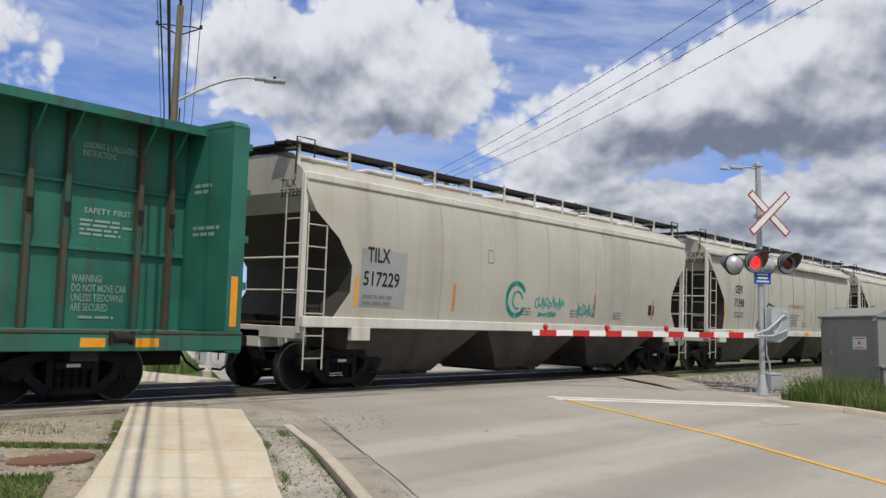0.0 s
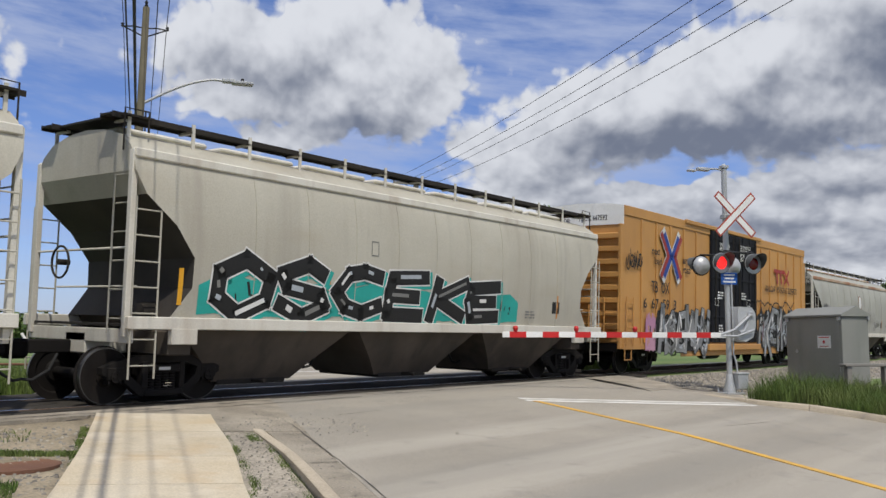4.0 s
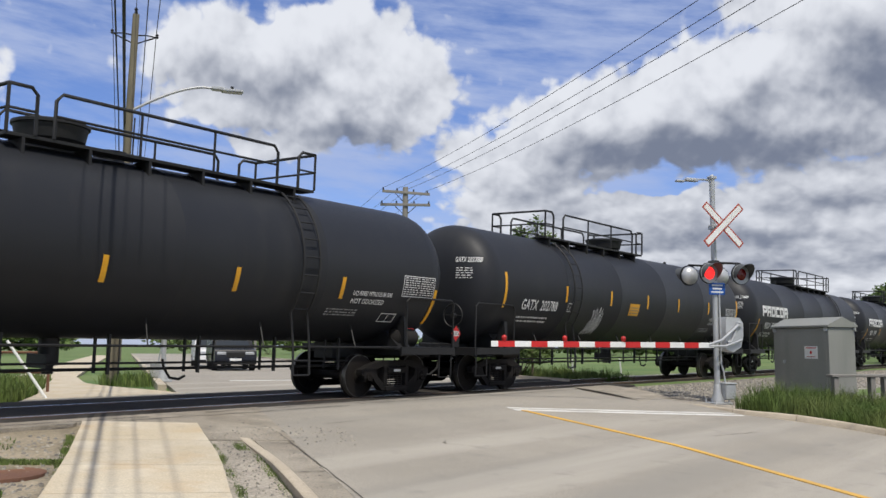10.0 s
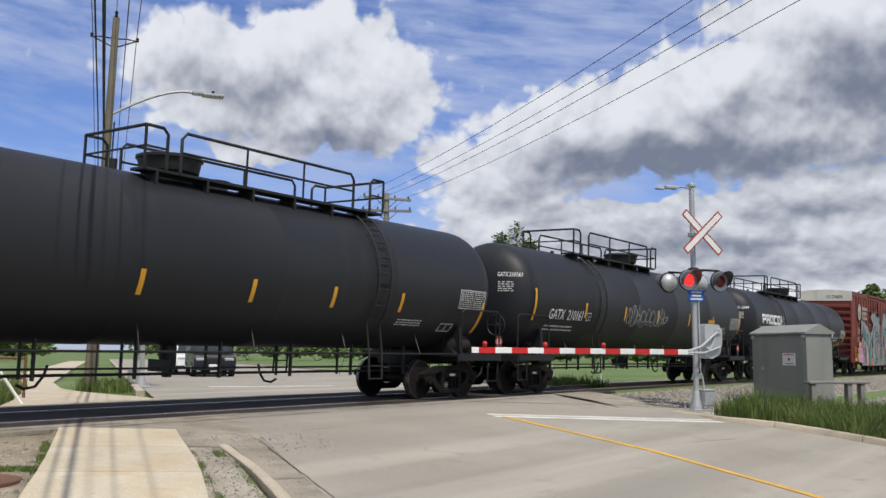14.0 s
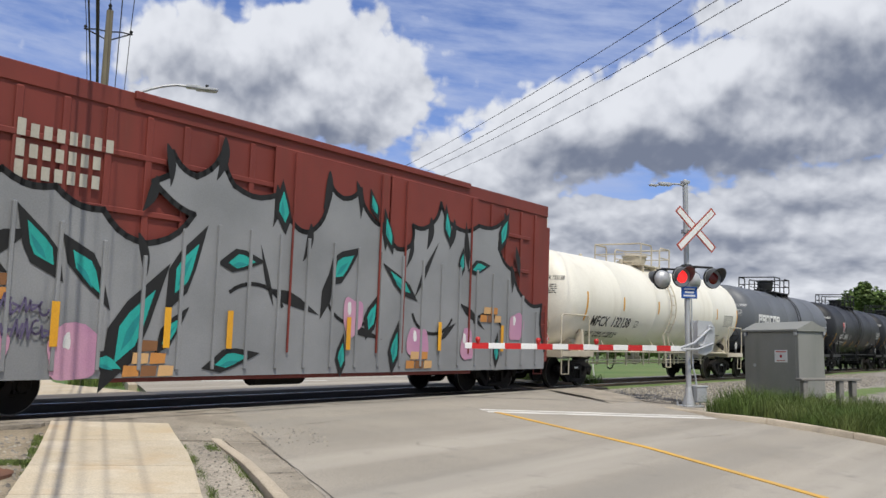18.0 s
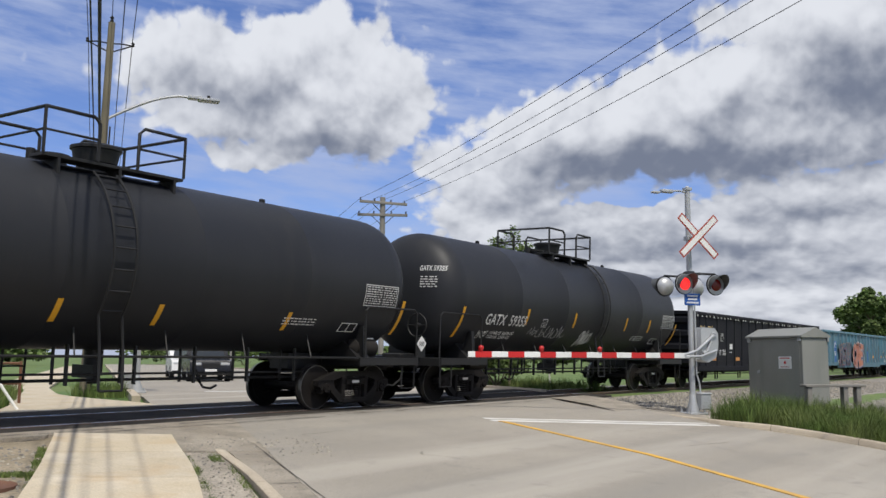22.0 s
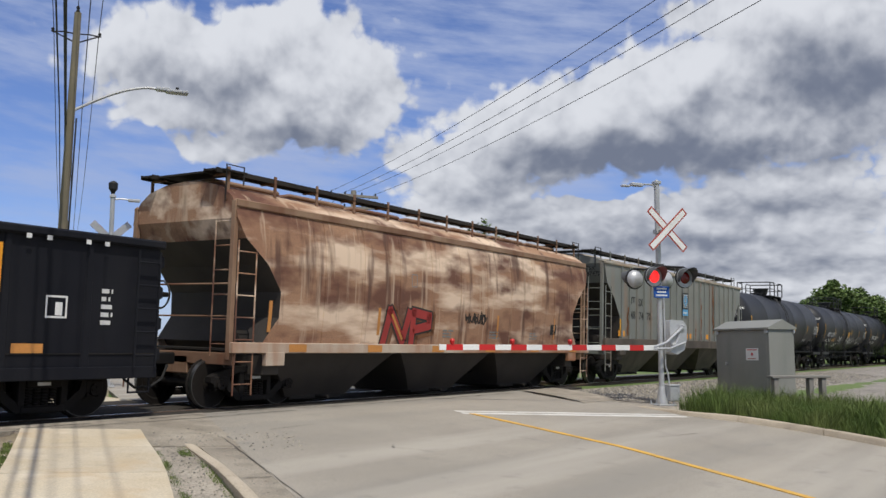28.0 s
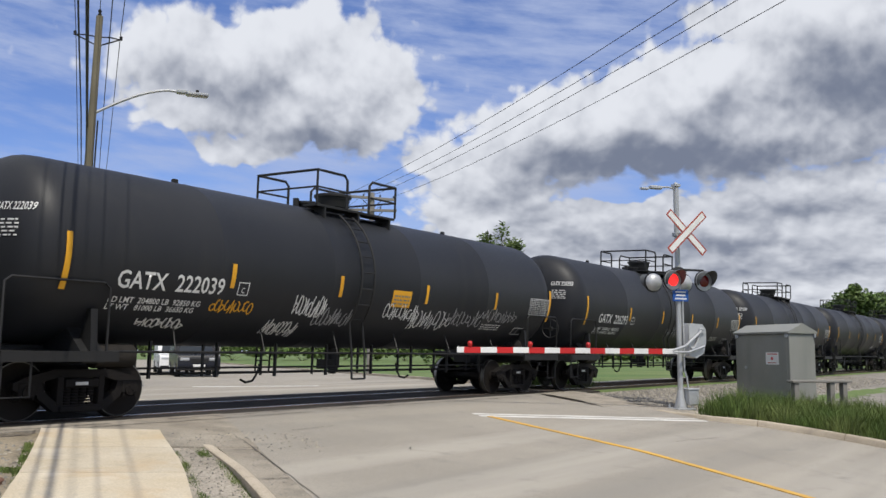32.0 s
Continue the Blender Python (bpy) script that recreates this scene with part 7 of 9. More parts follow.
        ink_on(bars(2, 0.9, 0.24, 5), "ink_grey", nx, nz - 0.36, lift=0.012)
    if mark:
        me = words(mark + "\n" + number, 0.34, 0.62)
        me.transform(pose(x0 - 0.004, -0.75, 3.62, 90, 0, -90))
        me.materials.append(M["ink_black"])
        part("lettering", me, None, car)
    ink_on(outline_box(0.22, 0.3).mesh("box", M["ink_white"], 0), "ink_grey", x0 + 5.4, 2.75)
    for x, w in ((-6.6, 0.09), (x0 + 4.2, 0.09), (h - 6.5, 0.08), (h - 3.2, 0.09)):
        ink_on(quad(w, 0.6), "yellow" if x < -6 and not stain else "tag_orange", x, 1.62, "reflector_stripe", "faded orange reflective stripe")
    for x in (x0 + 6.8, x0 + 9.0, x0 + 11.2):
        ink_on(bars(3, 0.5, 0.22, int(x * 10) % 97), "ink_grey", x, 1.6)
    ink_on(quad(0.36, 0.30), "ink_black", x1 - 2.6, 1.75, "data_panel", "black inspection panel")
    for x in np.linspace(x0 + 1.4, x1 - 1.4, 6) if curved and (angular or stain) else ():
        flat(quad(0.5, 0.15), M["orange" if not stain else "tag_orange"], car, x, 1.245, -1.612, "reflector_stripe", "faded orange reflective panel")
    if extra:
        extra(car, ink_on)
    for layers, x, z in murals:
        put_mural(layers, car, x, z, 0, wrap)
    for tx, tz, tw, th, seed, ink, t in tags:
        ink_on(scribble(tw, th, seed, t), ink, tx, tz, "graffiti", "sprayed graffiti tag")
    return car, x0, x1, ink_on


# ---- box cars ----
def box_car(label, s0, s1, a, b, skin, rib_mat, door=None, door_span=None, half=1.55, top=5.12, sill=0.79, ribs=(), end_ribs=9, lower_rail=True):
    car, L, xa, xb = new_car("box_car", label, "boxcar", s0, s1, a, b)
    x0, x1 = -L / 2 + 0.72, L / 2 - 0.72
    body = Shape().prism([(-half, sill), (-half, top), (-half + 0.5, top + 0.07), (0, top + 0.12), (half - 0.5, top + 0.07), (half, top), (half, sill)], "x", x0, x1)
    part("body", body, M[skin], car, smooth=20)
    for x in ribs:
        for side in (-1, 1):
            y0, y1 = sorted((side * half, side * (half + 0.045)))
            part("side_post", Shape().box(x - 0.06, y0, sill + 0.05, x + 0.06, y1, top - 0.33, 0.02), M[skin], car)
    for side in (-1, 1):
        y0, y1 = sorted((side * half, side * (half + 0.03)))
        part("top_chord", Shape().box(x0, y0, top - 0.30, x1, y1, top, 0.01), M[skin], car)
        part("side_sill", Shape().box(x0, y0, sill - 0.02, x1, y1, sill + 0.16, 0.01).box(xa + 1.9, y0 + 0.002, sill - 0.28, xb - 1.9, y1 - 0.002, sill, 0.01), M[skin], car)
    for k, e in ((-1, x0), (1, x1)):
        lo, hi = sorted((e, e + k * 0.02))
        zs = np.linspace(sill + 0.25, top - 0.95, end_ribs)
        part("end_cap", Shape().prism([(-half, top - 0.58), (half, top - 0.58), (half, top), (half - 0.5, top + 0.07), (0, top + 0.12), (-half + 0.5, top + 0.07), (-half, top)], "x", *sorted((e, e + k * 0.03))), M["cream_trim" if skin == "box_red" else "white"], car, "pale panel across the top of the end", smooth=20)
        for z in zs:
            s = Shape().prism([(e, z + 0.13), (e + k * 0.17, z + 0.08), (e + k * 0.17, z - 0.05), (e, z - 0.07)], "y", -half + 0.06, half - 0.06)
            part("end_corrugation", s, M[skin], car)
        for y0 in (-half, half - 0.09):
            part("corner_post", Shape().box(*sorted((e, e + k * 0.18))[:1], y0, sill, max(e, e + k * 0.18), y0 + 0.09, top - 0.58, 0.01), M[skin], car)
        part("end_ladder", end_ladder(e + k * 0.20, -1.48, -1.02, sill + 0.25, sill + 1.55, 4, 0.016), M[rib_mat], car)
        part("end_ladder", end_ladder(e + k * 0.20, -0.5, 0.4, sill + 0.25, sill + 1.3, 3, 0.016), M[rib_mat], car)
        part("side_ladder", ladder(*sorted((e - k * 0.1, e - k * 0.55)), sill + 0.1, sill + 1.55, -half - 0.07, 4, 0.016), M[rib_mat], car)
        part("step", Shape().tube([(e - k * 0.12, -half, sill), (e - k * 0.12, -half, sill - 0.33), (e - k * 0.55, -half, sill - 0.33), (e - k * 0.55, -half, sill)], 0.02, 6), M[rib_mat], car)
        lo, hi = sorted((e, e + k * 0.45))
        part("draft_sill", Shape().box(lo, -0.32, 0.72, hi, 0.32, 1.08, 0.02).box(*[*sorted((e, e + k * 0.06))][:1], -1.4, 0.7, max(e, e + k * 0.06), 1.4, 0.95, 0.01), M["steel_dark"], car)
        if k == -1:
            part("crossover_board", Shape().box(lo - 0.05, -1.3, 1.12, lo + 0.3, 1.3, 1.16), M["steel_dark"], car)
    part("underframe", Shape().box(x0 + 0.3, -0.25, 0.62, x1 - 0.3, 0.25, sill).box(xa - 0.2, -1.4, 0.66, xa + 0.2, 1.4, sill).box(xb - 0.2, -1.4, 0.66, xb + 0.2, 1.4, sill).lathe_x([(-1.2, 0.02), (-1.1, 0.22), (0.2, 0.22), (0.3, 0.02)], 14, -0.8, 0.55), M["steel_dark"], car)
    if lower_rail:
        part("door_track", Shape().box(door_span[0] - 2.2 if door_span else xa + 2, -half - 0.09, top - 0.10, door_span[1] + 0.6 if door_span else xb - 2, -half - 0.01, top + 0.03, 0.01), M[skin], car)
    if door:
        d0, d1 = door_span
        mid = (d0 + d1) / 2
        for p0, p1 in ((d0, mid), (mid, d1)):
            s = Shape().box(p0 + 0.01, -half - 0.07, sill + 0.18, p1 - 0.01, -half - 0.02, top - 0.12, 0.01)
            dr = part("door", s, M[door], car, "black plug door with ribs and locking bars")
            bar = Shape()
            for z in np.linspace(sill + 0.4, top - 0.4, 6):
                bar.box(p0 + 0.04, -half - 0.10, z - 0.035, p1 - 0.04, -half - 0.065, z + 0.035, 0.01)
            for x in np.linspace(p0 + 0.08, p1 - 0.08, 4):
                bar.box(x - 0.025, -half - 0.105, sill + 0.2, x + 0.025, -half - 0.065, top - 0.15, 0.008)
            part("door_frame", bar, M[door], dr)
            part("lock_bar", Shape().tube([(p0 + 0.35, -half - 0.13, sill + 0.2), (p0 + 0.35, -half - 0.13, top - 0.2)], 0.025, 6).tube([(p1 - 0.3, -half - 0.13, sill + 0.2), (p1 - 0.3, -half - 0.13, top - 0.2)], 0.025, 6), M["steel_dark"], dr)
        part("door_sill", Shape().box(d0 - 0.3, -half - 0.16, sill - 0.10, d1 + 0.3, -half - 0.02, sill + 0.12, 0.02), M[skin], car)
    return car, x0, x1


def yellow_box():
    s0, s1 = 79.33, 98.68
    L = s1 - s0
    door = (-2.29, 2.43)
    x0 = -L / 2 + 0.72
    ribs = [x0 + 1.2 + 1.07 * i for i in range(5)] + [door[1] + 0.75 + 1.07 * i for i in range(6)]
    car, x0, x1 = box_car("yellow freight boxcar with black double doors and graffiti", s0, s1, 82.34, 96.12, "box_yellow", "box_yellow", "gon_black", door, ribs=ribs)
    y = -1.605
    s = lambda me, ink, x, z, name="lettering", lab="", dy=0.0: flat(me, M[ink], car, x, z, y - dy, name, lab)
    # crossed ribbon emblem: two chevrons back to back, each in two bands with a white edge
    left, right = [(-0.60, 0.66), (-0.08, 0.0), (-0.60, -0.66)], [(0.66, 0.62), (0.20, 0.0), (0.66, -0.66)]
    for k, (path, dx, t, ink) in enumerate(((left, 0.0, 0.46, "ink_white"), (right, -0.02, 0.44, "ink_white"), (left, -0.12, 0.20, "logo_red"), (left, 0.11, 0.20, "logo_blue"), (right, 0.10, 0.20, "logo_red"), (right, -0.13, 0.19, "logo_blue"))):
        s(stroke([(x + dx, z) for x, z in path], t).mesh("emblem", M[ink], 0), ink, -5.68, 3.80, "emblem", "crossed red and blue ribbon emblem" if k == 2 else "", 0.002 + 0.003 * k)
    s(words("next\n  load", 0.52, 0.72), "ink_black", -7.1, 3.45)
    s(words("any\nroad", 0.5, 0.62), "ink_black", -4.7, 3.3)
    s(words("TB  OX", 0.38, 1.35), "ink_black", -7.13, 2.55)
    s(words("6  67  59  3", 0.33, 2.45), "ink_black", -7.68, 2.04)
    s(bars(2, 0.9, 0.3, 3), "ink_black", x0 + 1.6, 1.3)
    s(quad(0.75, 0.22), "orange", x0 + 1.3, 0.98, "label")
    s(scribble(1.1, 0.75, 31, 0.04, 4), "ink_black", x0 + 0.05, 3.1, "graffiti", "black sprayed scribble", 0.01)
    s(scribble(1.0, 0.65, 37, 0.04, 5), "ink_black", x0 + 0.12, 3.2, "graffiti", "black sprayed scribble", 0.014)
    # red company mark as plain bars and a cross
    for k, (p, t) in enumerate((([(0, 0.50), (1.3, 0.50)], 0.15), ([(0.28, 0.45), (0.38, 0.02)], 0.16), ([(0.78, 0.45), (0.88, 0.02)], 0.16), ([(1.25, 0.55), (1.85, 0.0)], 0.13), ([(1.25, 0.0), (1.85, 0.55)], 0.13))):
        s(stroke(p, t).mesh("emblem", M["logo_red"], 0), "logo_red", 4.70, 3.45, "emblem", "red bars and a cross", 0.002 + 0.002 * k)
    s(words("RAILCAR  POOLING  EXPERTS", 0.26, 4.1), "ink_black", 3.6, 3.04)
    s(words("CLOSE AND LOCK\nBOTH DOORS\nBEFORE\nMOVING CAR", 0.62, 1.15), "ink_white", door[0] + 2.75, 4.05, dy=0.075)
    s(words("LOCK THIS DOOR\nBEFORE CLOSING\nMAIN DOOR", 0.45, 1.0), "ink_white", door[0] + 0.7, 4.15, dy=0.075)
    for k, (bx, bz) in enumerate(((0.5, 2.55), (1.2, 2.9), (2.9, 2.6), (3.3, 1.6), (0.6, 1.35), (2.4, 1.25), (1.5, 1.9))):
        s(bars(3, 0.55, 0.3, 40 + k), "ink_white", door[0] + bx, bz, dy=0.078)
    for bx, bz in ((1.35, 2.35), (3.5, 2.35), (0.25, 2.3)):
        s(outline_box(0.34, 0.26).mesh("box", M["ink_white"], 0), "ink_white", door[0] + bx, bz, dy=0.078)
    silver = dict(fill="tag_silver", line="ink_black", spark=("ink_white", "ink_white", "tag_frost", "ink_grey"), shine=0.9)
    put_mural(jagged_field(4.5, 1.45, 12, "ink_black", ("tag_silver", "ink_grey"), 30), car, -6.85, 0.66, y - 0.008)
    put_mural(throw_up("ASEMUU", 0.62, 1.18, 14, silver, 0.25, 0.035, 0.09, 1.08), car, -6.62, 0.74, y - 0.014)
    put_mural(sprayed_cuts(4.3, 1.3, 17, ("ink_black", "ink_white", "tag_frost", "ink_black"), 46), car, -6.7, 0.70, y - 0.034)
    put_mural(jagged_field(0.75, 1.25, 15, "tag_pink", ("ink_black", "box_yellow"), 8), car, -7.55, 0.70, y - 0.008)
    put_mural(jagged_field(4.75, 1.7, 22, "ink_black", ("tag_silver", "tag_frost", "box_yellow"), 46), car, 2.50, 0.74, y - 0.008)
    put_mural(throw_up("NKEMOR", 0.66, 1.28, 24, dict(silver, fill="tag_silver"), 0.22, 0.04, 0.10, 1.12), car, 2.7, 0.82, y - 0.014)
    put_mural(sprayed_cuts(4.6, 1.5, 27, ("ink_black", "tag_frost", "ink_white", "ink_black", "tag_dusk"), 54), car, 2.6, 0.76, y - 0.034)
    put_mural(jagged_field(0.55, 1.1, 25, "tag_pink", ("box_yellow", "tag_purple"), 8), car, 7.2, 0.76, y - 0.008)
    rnd = random.Random(71)
    s(stroke([(0.16 * i, 0.1 * math.sin(i * 0.9) + rnd.uniform(-0.08, 0.08)) for i in range(31)], 0.055).mesh("line", M["ink_black"], 0), "ink_black", 2.45, 2.55, "graffiti", "black sprayed wavy line", 0.012)
    me = words("TBOX 667593", 0.17, 1.0)
    me.transform(pose(x0 - 0.035, 0.0, top_z := 4.68, 90, 0, -90))
    me.materials.append(M["ink_black"])
    part("lettering", me, None, car)
    me = words("EXCESS HEIGHT CAR", 0.13, 1.0)
    me.transform(pose(x0 - 0.035, 1.3, 4.66, 90, 0, -90))
    me.materials.append(M["ink_black"])
    part("lettering", me, None, car)


def silver_burner():
    """The big silver piece: a spiked upper edge, black thorns with teal hearts, pink drops and bricks."""
    rnd = random.Random(6)
    layers = {}
    edge = [(-6.95, 3.45), (-6.69, 3.53), (-5.87, 3.40), (-5.06, 3.16), (-4.25, 2.72), (-3.34, 3.31), (-4.19, 3.74), (-3.85, 3.91), (-3.85, 4.29), (-3.33, 3.96), (-2.76, 4.57), (-2.49, 3.93),
            (-1.42, 3.93), (-1.01, 3.45), (-0.54, 3.32), (-0.06, 3.96), (-0.06, 4.42), (0.38, 4.12), (0.91, 4.39), (1.2, 3.9), (1.77, 3.72), (2.19, 3.27), (2.69, 3.42), (2.72, 3.84),
            (3.4, 3.94), (3.76, 4.49), (4.3, 4.02), (5.39, 4.15), (6.71, 4.53), (6.34, 3.68), (7.07, 3.16), (7.69, 2.45), (8.61, 2.34), (8.83, 1.1)]
    curve = []
    for (x0, z0), (x1, z1) in zip(edge[:-1], edge[1:]):
        ln = math.hypot(x1 - x0, z1 - z0)
        for u in np.linspace(0, 1, 6)[:-1]:
            k = 0.12 * ln * math.sin(math.pi * u) if ln > 0.4 else 0.0
            curve.append((x0 + (x1 - x0) * u + k * (z1 - z0) / ln, z0 + (z1 - z0) * u - k * abs(x1 - x0) / ln))
    curve.append(edge[-1])
    piece_of(layers, "tag_silver", fill_outline(curve + [(8.83, 0.60), (-6.8, 0.58), (-7.0, 2.0)]), 0.0)
    piece_of(layers, "ink_black", stroke(curve, 0.10), 0.003)
    for x, z in edge[4:31:2]:
        piece_of(layers, "ink_black", thorn(x, z - 0.22, rnd.uniform(0.6, 0.9), rnd.uniform(1.2, 1.9), rnd.uniform(0.06, 0.11)), 0.005)
    for x, z, ln, a, w in ((-0.9, 1.95, 1.5, -0.3, 0.13), (0.1, 2.3, 1.4, 1.2, 0.15), (5.2, 1.9, 1.3, -0.5, 0.11), (-1.6, 2.4, 1.2, 1.9, 0.06), (3.3, 2.9, 1.6, 1.0, 0.08), (4.9, 3.6, 1.2, 1.7, 0.12), (7.3, 3.4, 0.9, -1.3, 0.11), (-6.6, 2.5, 1.0, 0.5, 0.16), (-6.9, 2.25, 0.9, -0.4, 0.16), (1.2, 1.4, 1.2, -0.2, 0.09), (4.2, 1.5, 0.8, 0.6, 0.08)):
        piece_of(layers, "ink_black", shard(x, z, ln, a, w * 1.2), 0.006)
    for cx, cz, r, a0, a1 in ((-1.9, 1.7, 0.75, 0.3, 2.4), (0.9, 2.2, 0.9, 3.5, 5.6), (3.6, 2.0, 0.8, 3.4, 5.9), (5.9, 1.5, 0.7, 0.4, 2.6)):
        piece_of(layers, "ink_black", stroke([(cx + r * math.cos(t), cz + 0.7 * r * math.sin(t)) for t in np.linspace(a0, a1, 12)], 0.07), 0.006)
    hearts = ((-6.04, 2.55, 0.9, 2.2, 0.15), (-5.27, 2.18, 0.95, -0.9, 0.14), (-3.42, 2.39, 1.15, 1.1, 0.16), (-2.22, 2.59, 0.75, 0.1, 0.13), (-1.26, 3.72, 0.7, 1.7, 0.13), (0.48, 2.74, 0.9, 0.7, 0.17), (1.36, 4.12, 0.5, 2.0, 0.09), (1.87, 3.61, 0.7, 1.9, 0.10), (4.06, 4.0, 0.7, 1.8, 0.10), (6.58, 4.12, 0.8, 1.2, 0.13), (5.46, 3.1, 0.7, 0.2, 0.11))
    for x, z, ln, a, w in hearts + ((2.34, 2.54, 1.0, 2.6, 0.11), (1.43, 1.76, 0.7, 1.2, 0.13), (4.71, 3.18, 0.5, 1.5, 0.09), (-4.36, 1.40, 1.6, 1.05, 0.21), (-3.65, 1.34, 0.7, 0.9, 0.10), (-2.34, 0.85, 0.9, 0.2, 0.12), (2.24, 1.12, 0.8, 1.4, 0.12), (0.53, 0.95, 0.6, 1.5, 0.10), (6.36, 1.09, 0.6, 1.5, 0.10), (-4.81, 0.80, 0.6, -0.3, 0.10)):
        piece_of(layers, "ink_black", shard(x, z, ln * 1.5, a, w * 1.9), 0.009)
        piece_of(layers, "tag_teal", shard(x, z, ln * 0.85, a, w * 1.15), 0.013)
        piece_of(layers, "tag_deep", shard(x - 0.04, z - 0.05, ln * 0.5, a, w * 0.4), 0.015)
    for x, z, r in ((-5.4, 0.98, 0.46), (3.04, 1.22, 0.36), (0.81, 1.74, 0.3), (7.29, 1.70, 0.34), (5.0, 1.2, 0.25)):
        piece_of(layers, "tag_pink", fan(blob(x, z, r, 0.38, rnd)), 0.016)
        piece_of(layers, "ink_white", fan(blob(x - 0.12, z + 0.16, 0.06, 0.12, rnd)), 0.018)
    for cx, cz, n in ((-4.55, 0.60, 3), (2.62, 0.66, 2), (5.54, 1.78, 2)):
        for j in range(n):
            for i in range(3 - j):
                x, z = cx + i * 0.33 + 0.16 * j, cz + j * 0.2
                piece_of(layers, ("tag_orange", "tag_brown", "tag_peach")[(i + 2 * j) % 3], fan([(x, z), (x + 0.3, z + 0.01), (x + 0.31, z + 0.17), (x + 0.02, z + 0.18)]), 0.020)
    return layers


def red_box():
    s0, s1 = 252.78, 272.2
    L = s1 - s0
    x0 = -L / 2 + 0.72
    ribs = [-7.96 + 0.74 * i for i in range(23)]
    car, x0, x1 = box_car("brown-red freight boxcar covered with silver graffiti", s0, s1, 255.77, 269.72, "box_red", "box_red", ribs=ribs, door_span=(-2.4, 4.4))
    y = -1.605
    s = lambda me, ink, x, z, name="lettering", lab="", dy=0.0: flat(me, M[ink], car, x, z, y - dy, name, lab)
    for z in (1.55, 2.35, 3.2, 4.1):
        part("side_rib", Shape().box(x0 + 1.3, -1.60, z - 0.05, x1 - 1.0, -1.55, z + 0.05, 0.015), M["box_red"], car)
    for d in (-1.52, 1.95):
        dr = part("door", Shape().box(d, -1.64, 0.95, d + 3.4, -1.6, 4.85, 0.02), M["box_red"], car, "brown-red plug door")
        part("lock_bar", Shape().tube([(d + 0.5, -1.68, 1.0), (d + 0.5, -1.68, 4.8)], 0.025, 6).tube([(d + 3.1, -1.68, 1.0), (d + 3.1, -1.68, 4.8)], 0.025, 6), M["box_red"], dr)
    # oval badge
    oval = [(0.52 * math.cos(t), 0.62 * math.sin(t)) for t in np.linspace(0, 2 * math.pi, 33)[:-1]]
    s(fill_outline(oval).mesh("badge", M["ink_black"], 0), "ink_black", -7.25, 3.9, "badge", "oval cream and black railway badge")
    s(fill_outline([(a * 0.82, b * 0.82) for a, b in oval]).mesh("badge", M["ink_white"], 0), "cream", -7.25, 3.9, "badge", "", 0.004)
    s(fill_outline([(a * 0.45, b * 0.3 - 0.1) for a, b in oval]).mesh("badge", M["ink_black"], 0), "ink_grey", -7.25, 3.9, "badge", "", 0.008)
    for i, n in enumerate((8, 7, 7)):
        for k in range(n):
            s(quad(0.13, 0.20 if k else 0.25), "cream", -6.50 + 0.205 * k, 4.06 - i * 0.30, "name_block", "small cream block of a company name", 0.006)
    s(words("CP", 0.36, 0.62), "cream", -7.85, 2.52)
    s(words("220   076", 0.3, 1.35), "cream", -7.9, 2.06)
    put_mural(silver_burner(), car, 0, 0, y - 0.045)
    s(scribble(0.75, 0.3, 611, 0.035, 5), "tag_purple", -6.6, 1.5, "graffiti", "purple sprayed tag", 0.09)
    s(scribble(0.75, 0.3, 612, 0.035, 5), "tag_purple", -6.55, 1.15, "graffiti", "purple sprayed tag", 0.09)
    put_mural(corner_drops(), car, -8.3, 0.68, y - 0.07)
    for x in [r for r in ribs if -6.8 < r < 8.8]:
        part("side_rib", Shape().box(x - 0.03, -1.70, 0.70, x + 0.03, -1.63, float(np.interp(x, [-6.8, -4.3, -3.3, 0, 6.7, 8.6], [3.2, 2.5, 3.2, 3.2, 3.0, 2.0])), 0.012), M["tag_silver"], car, "rib sprayed silver")
    for x in (-8.9, -5.82, -3.84, -2.52, 0.6, 3.76, 6.48):
        s(quad(0.13, 0.66), "yellow", x, 1.06, "reflector_stripe", "yellow reflective stripe", 0.1)
    s(quad(0.75, 0.2), "yellow", x0 + 0.35, 0.86, "label", "", 0.02)
    me = words("CP 220076", 0.2, 0.95)
    me.transform(pose(x0 - 0.035, -0.05, 4.68, 90, 0, -90))
    me.materials.append(M["ink_black"])
    part("lettering", me, None, car)


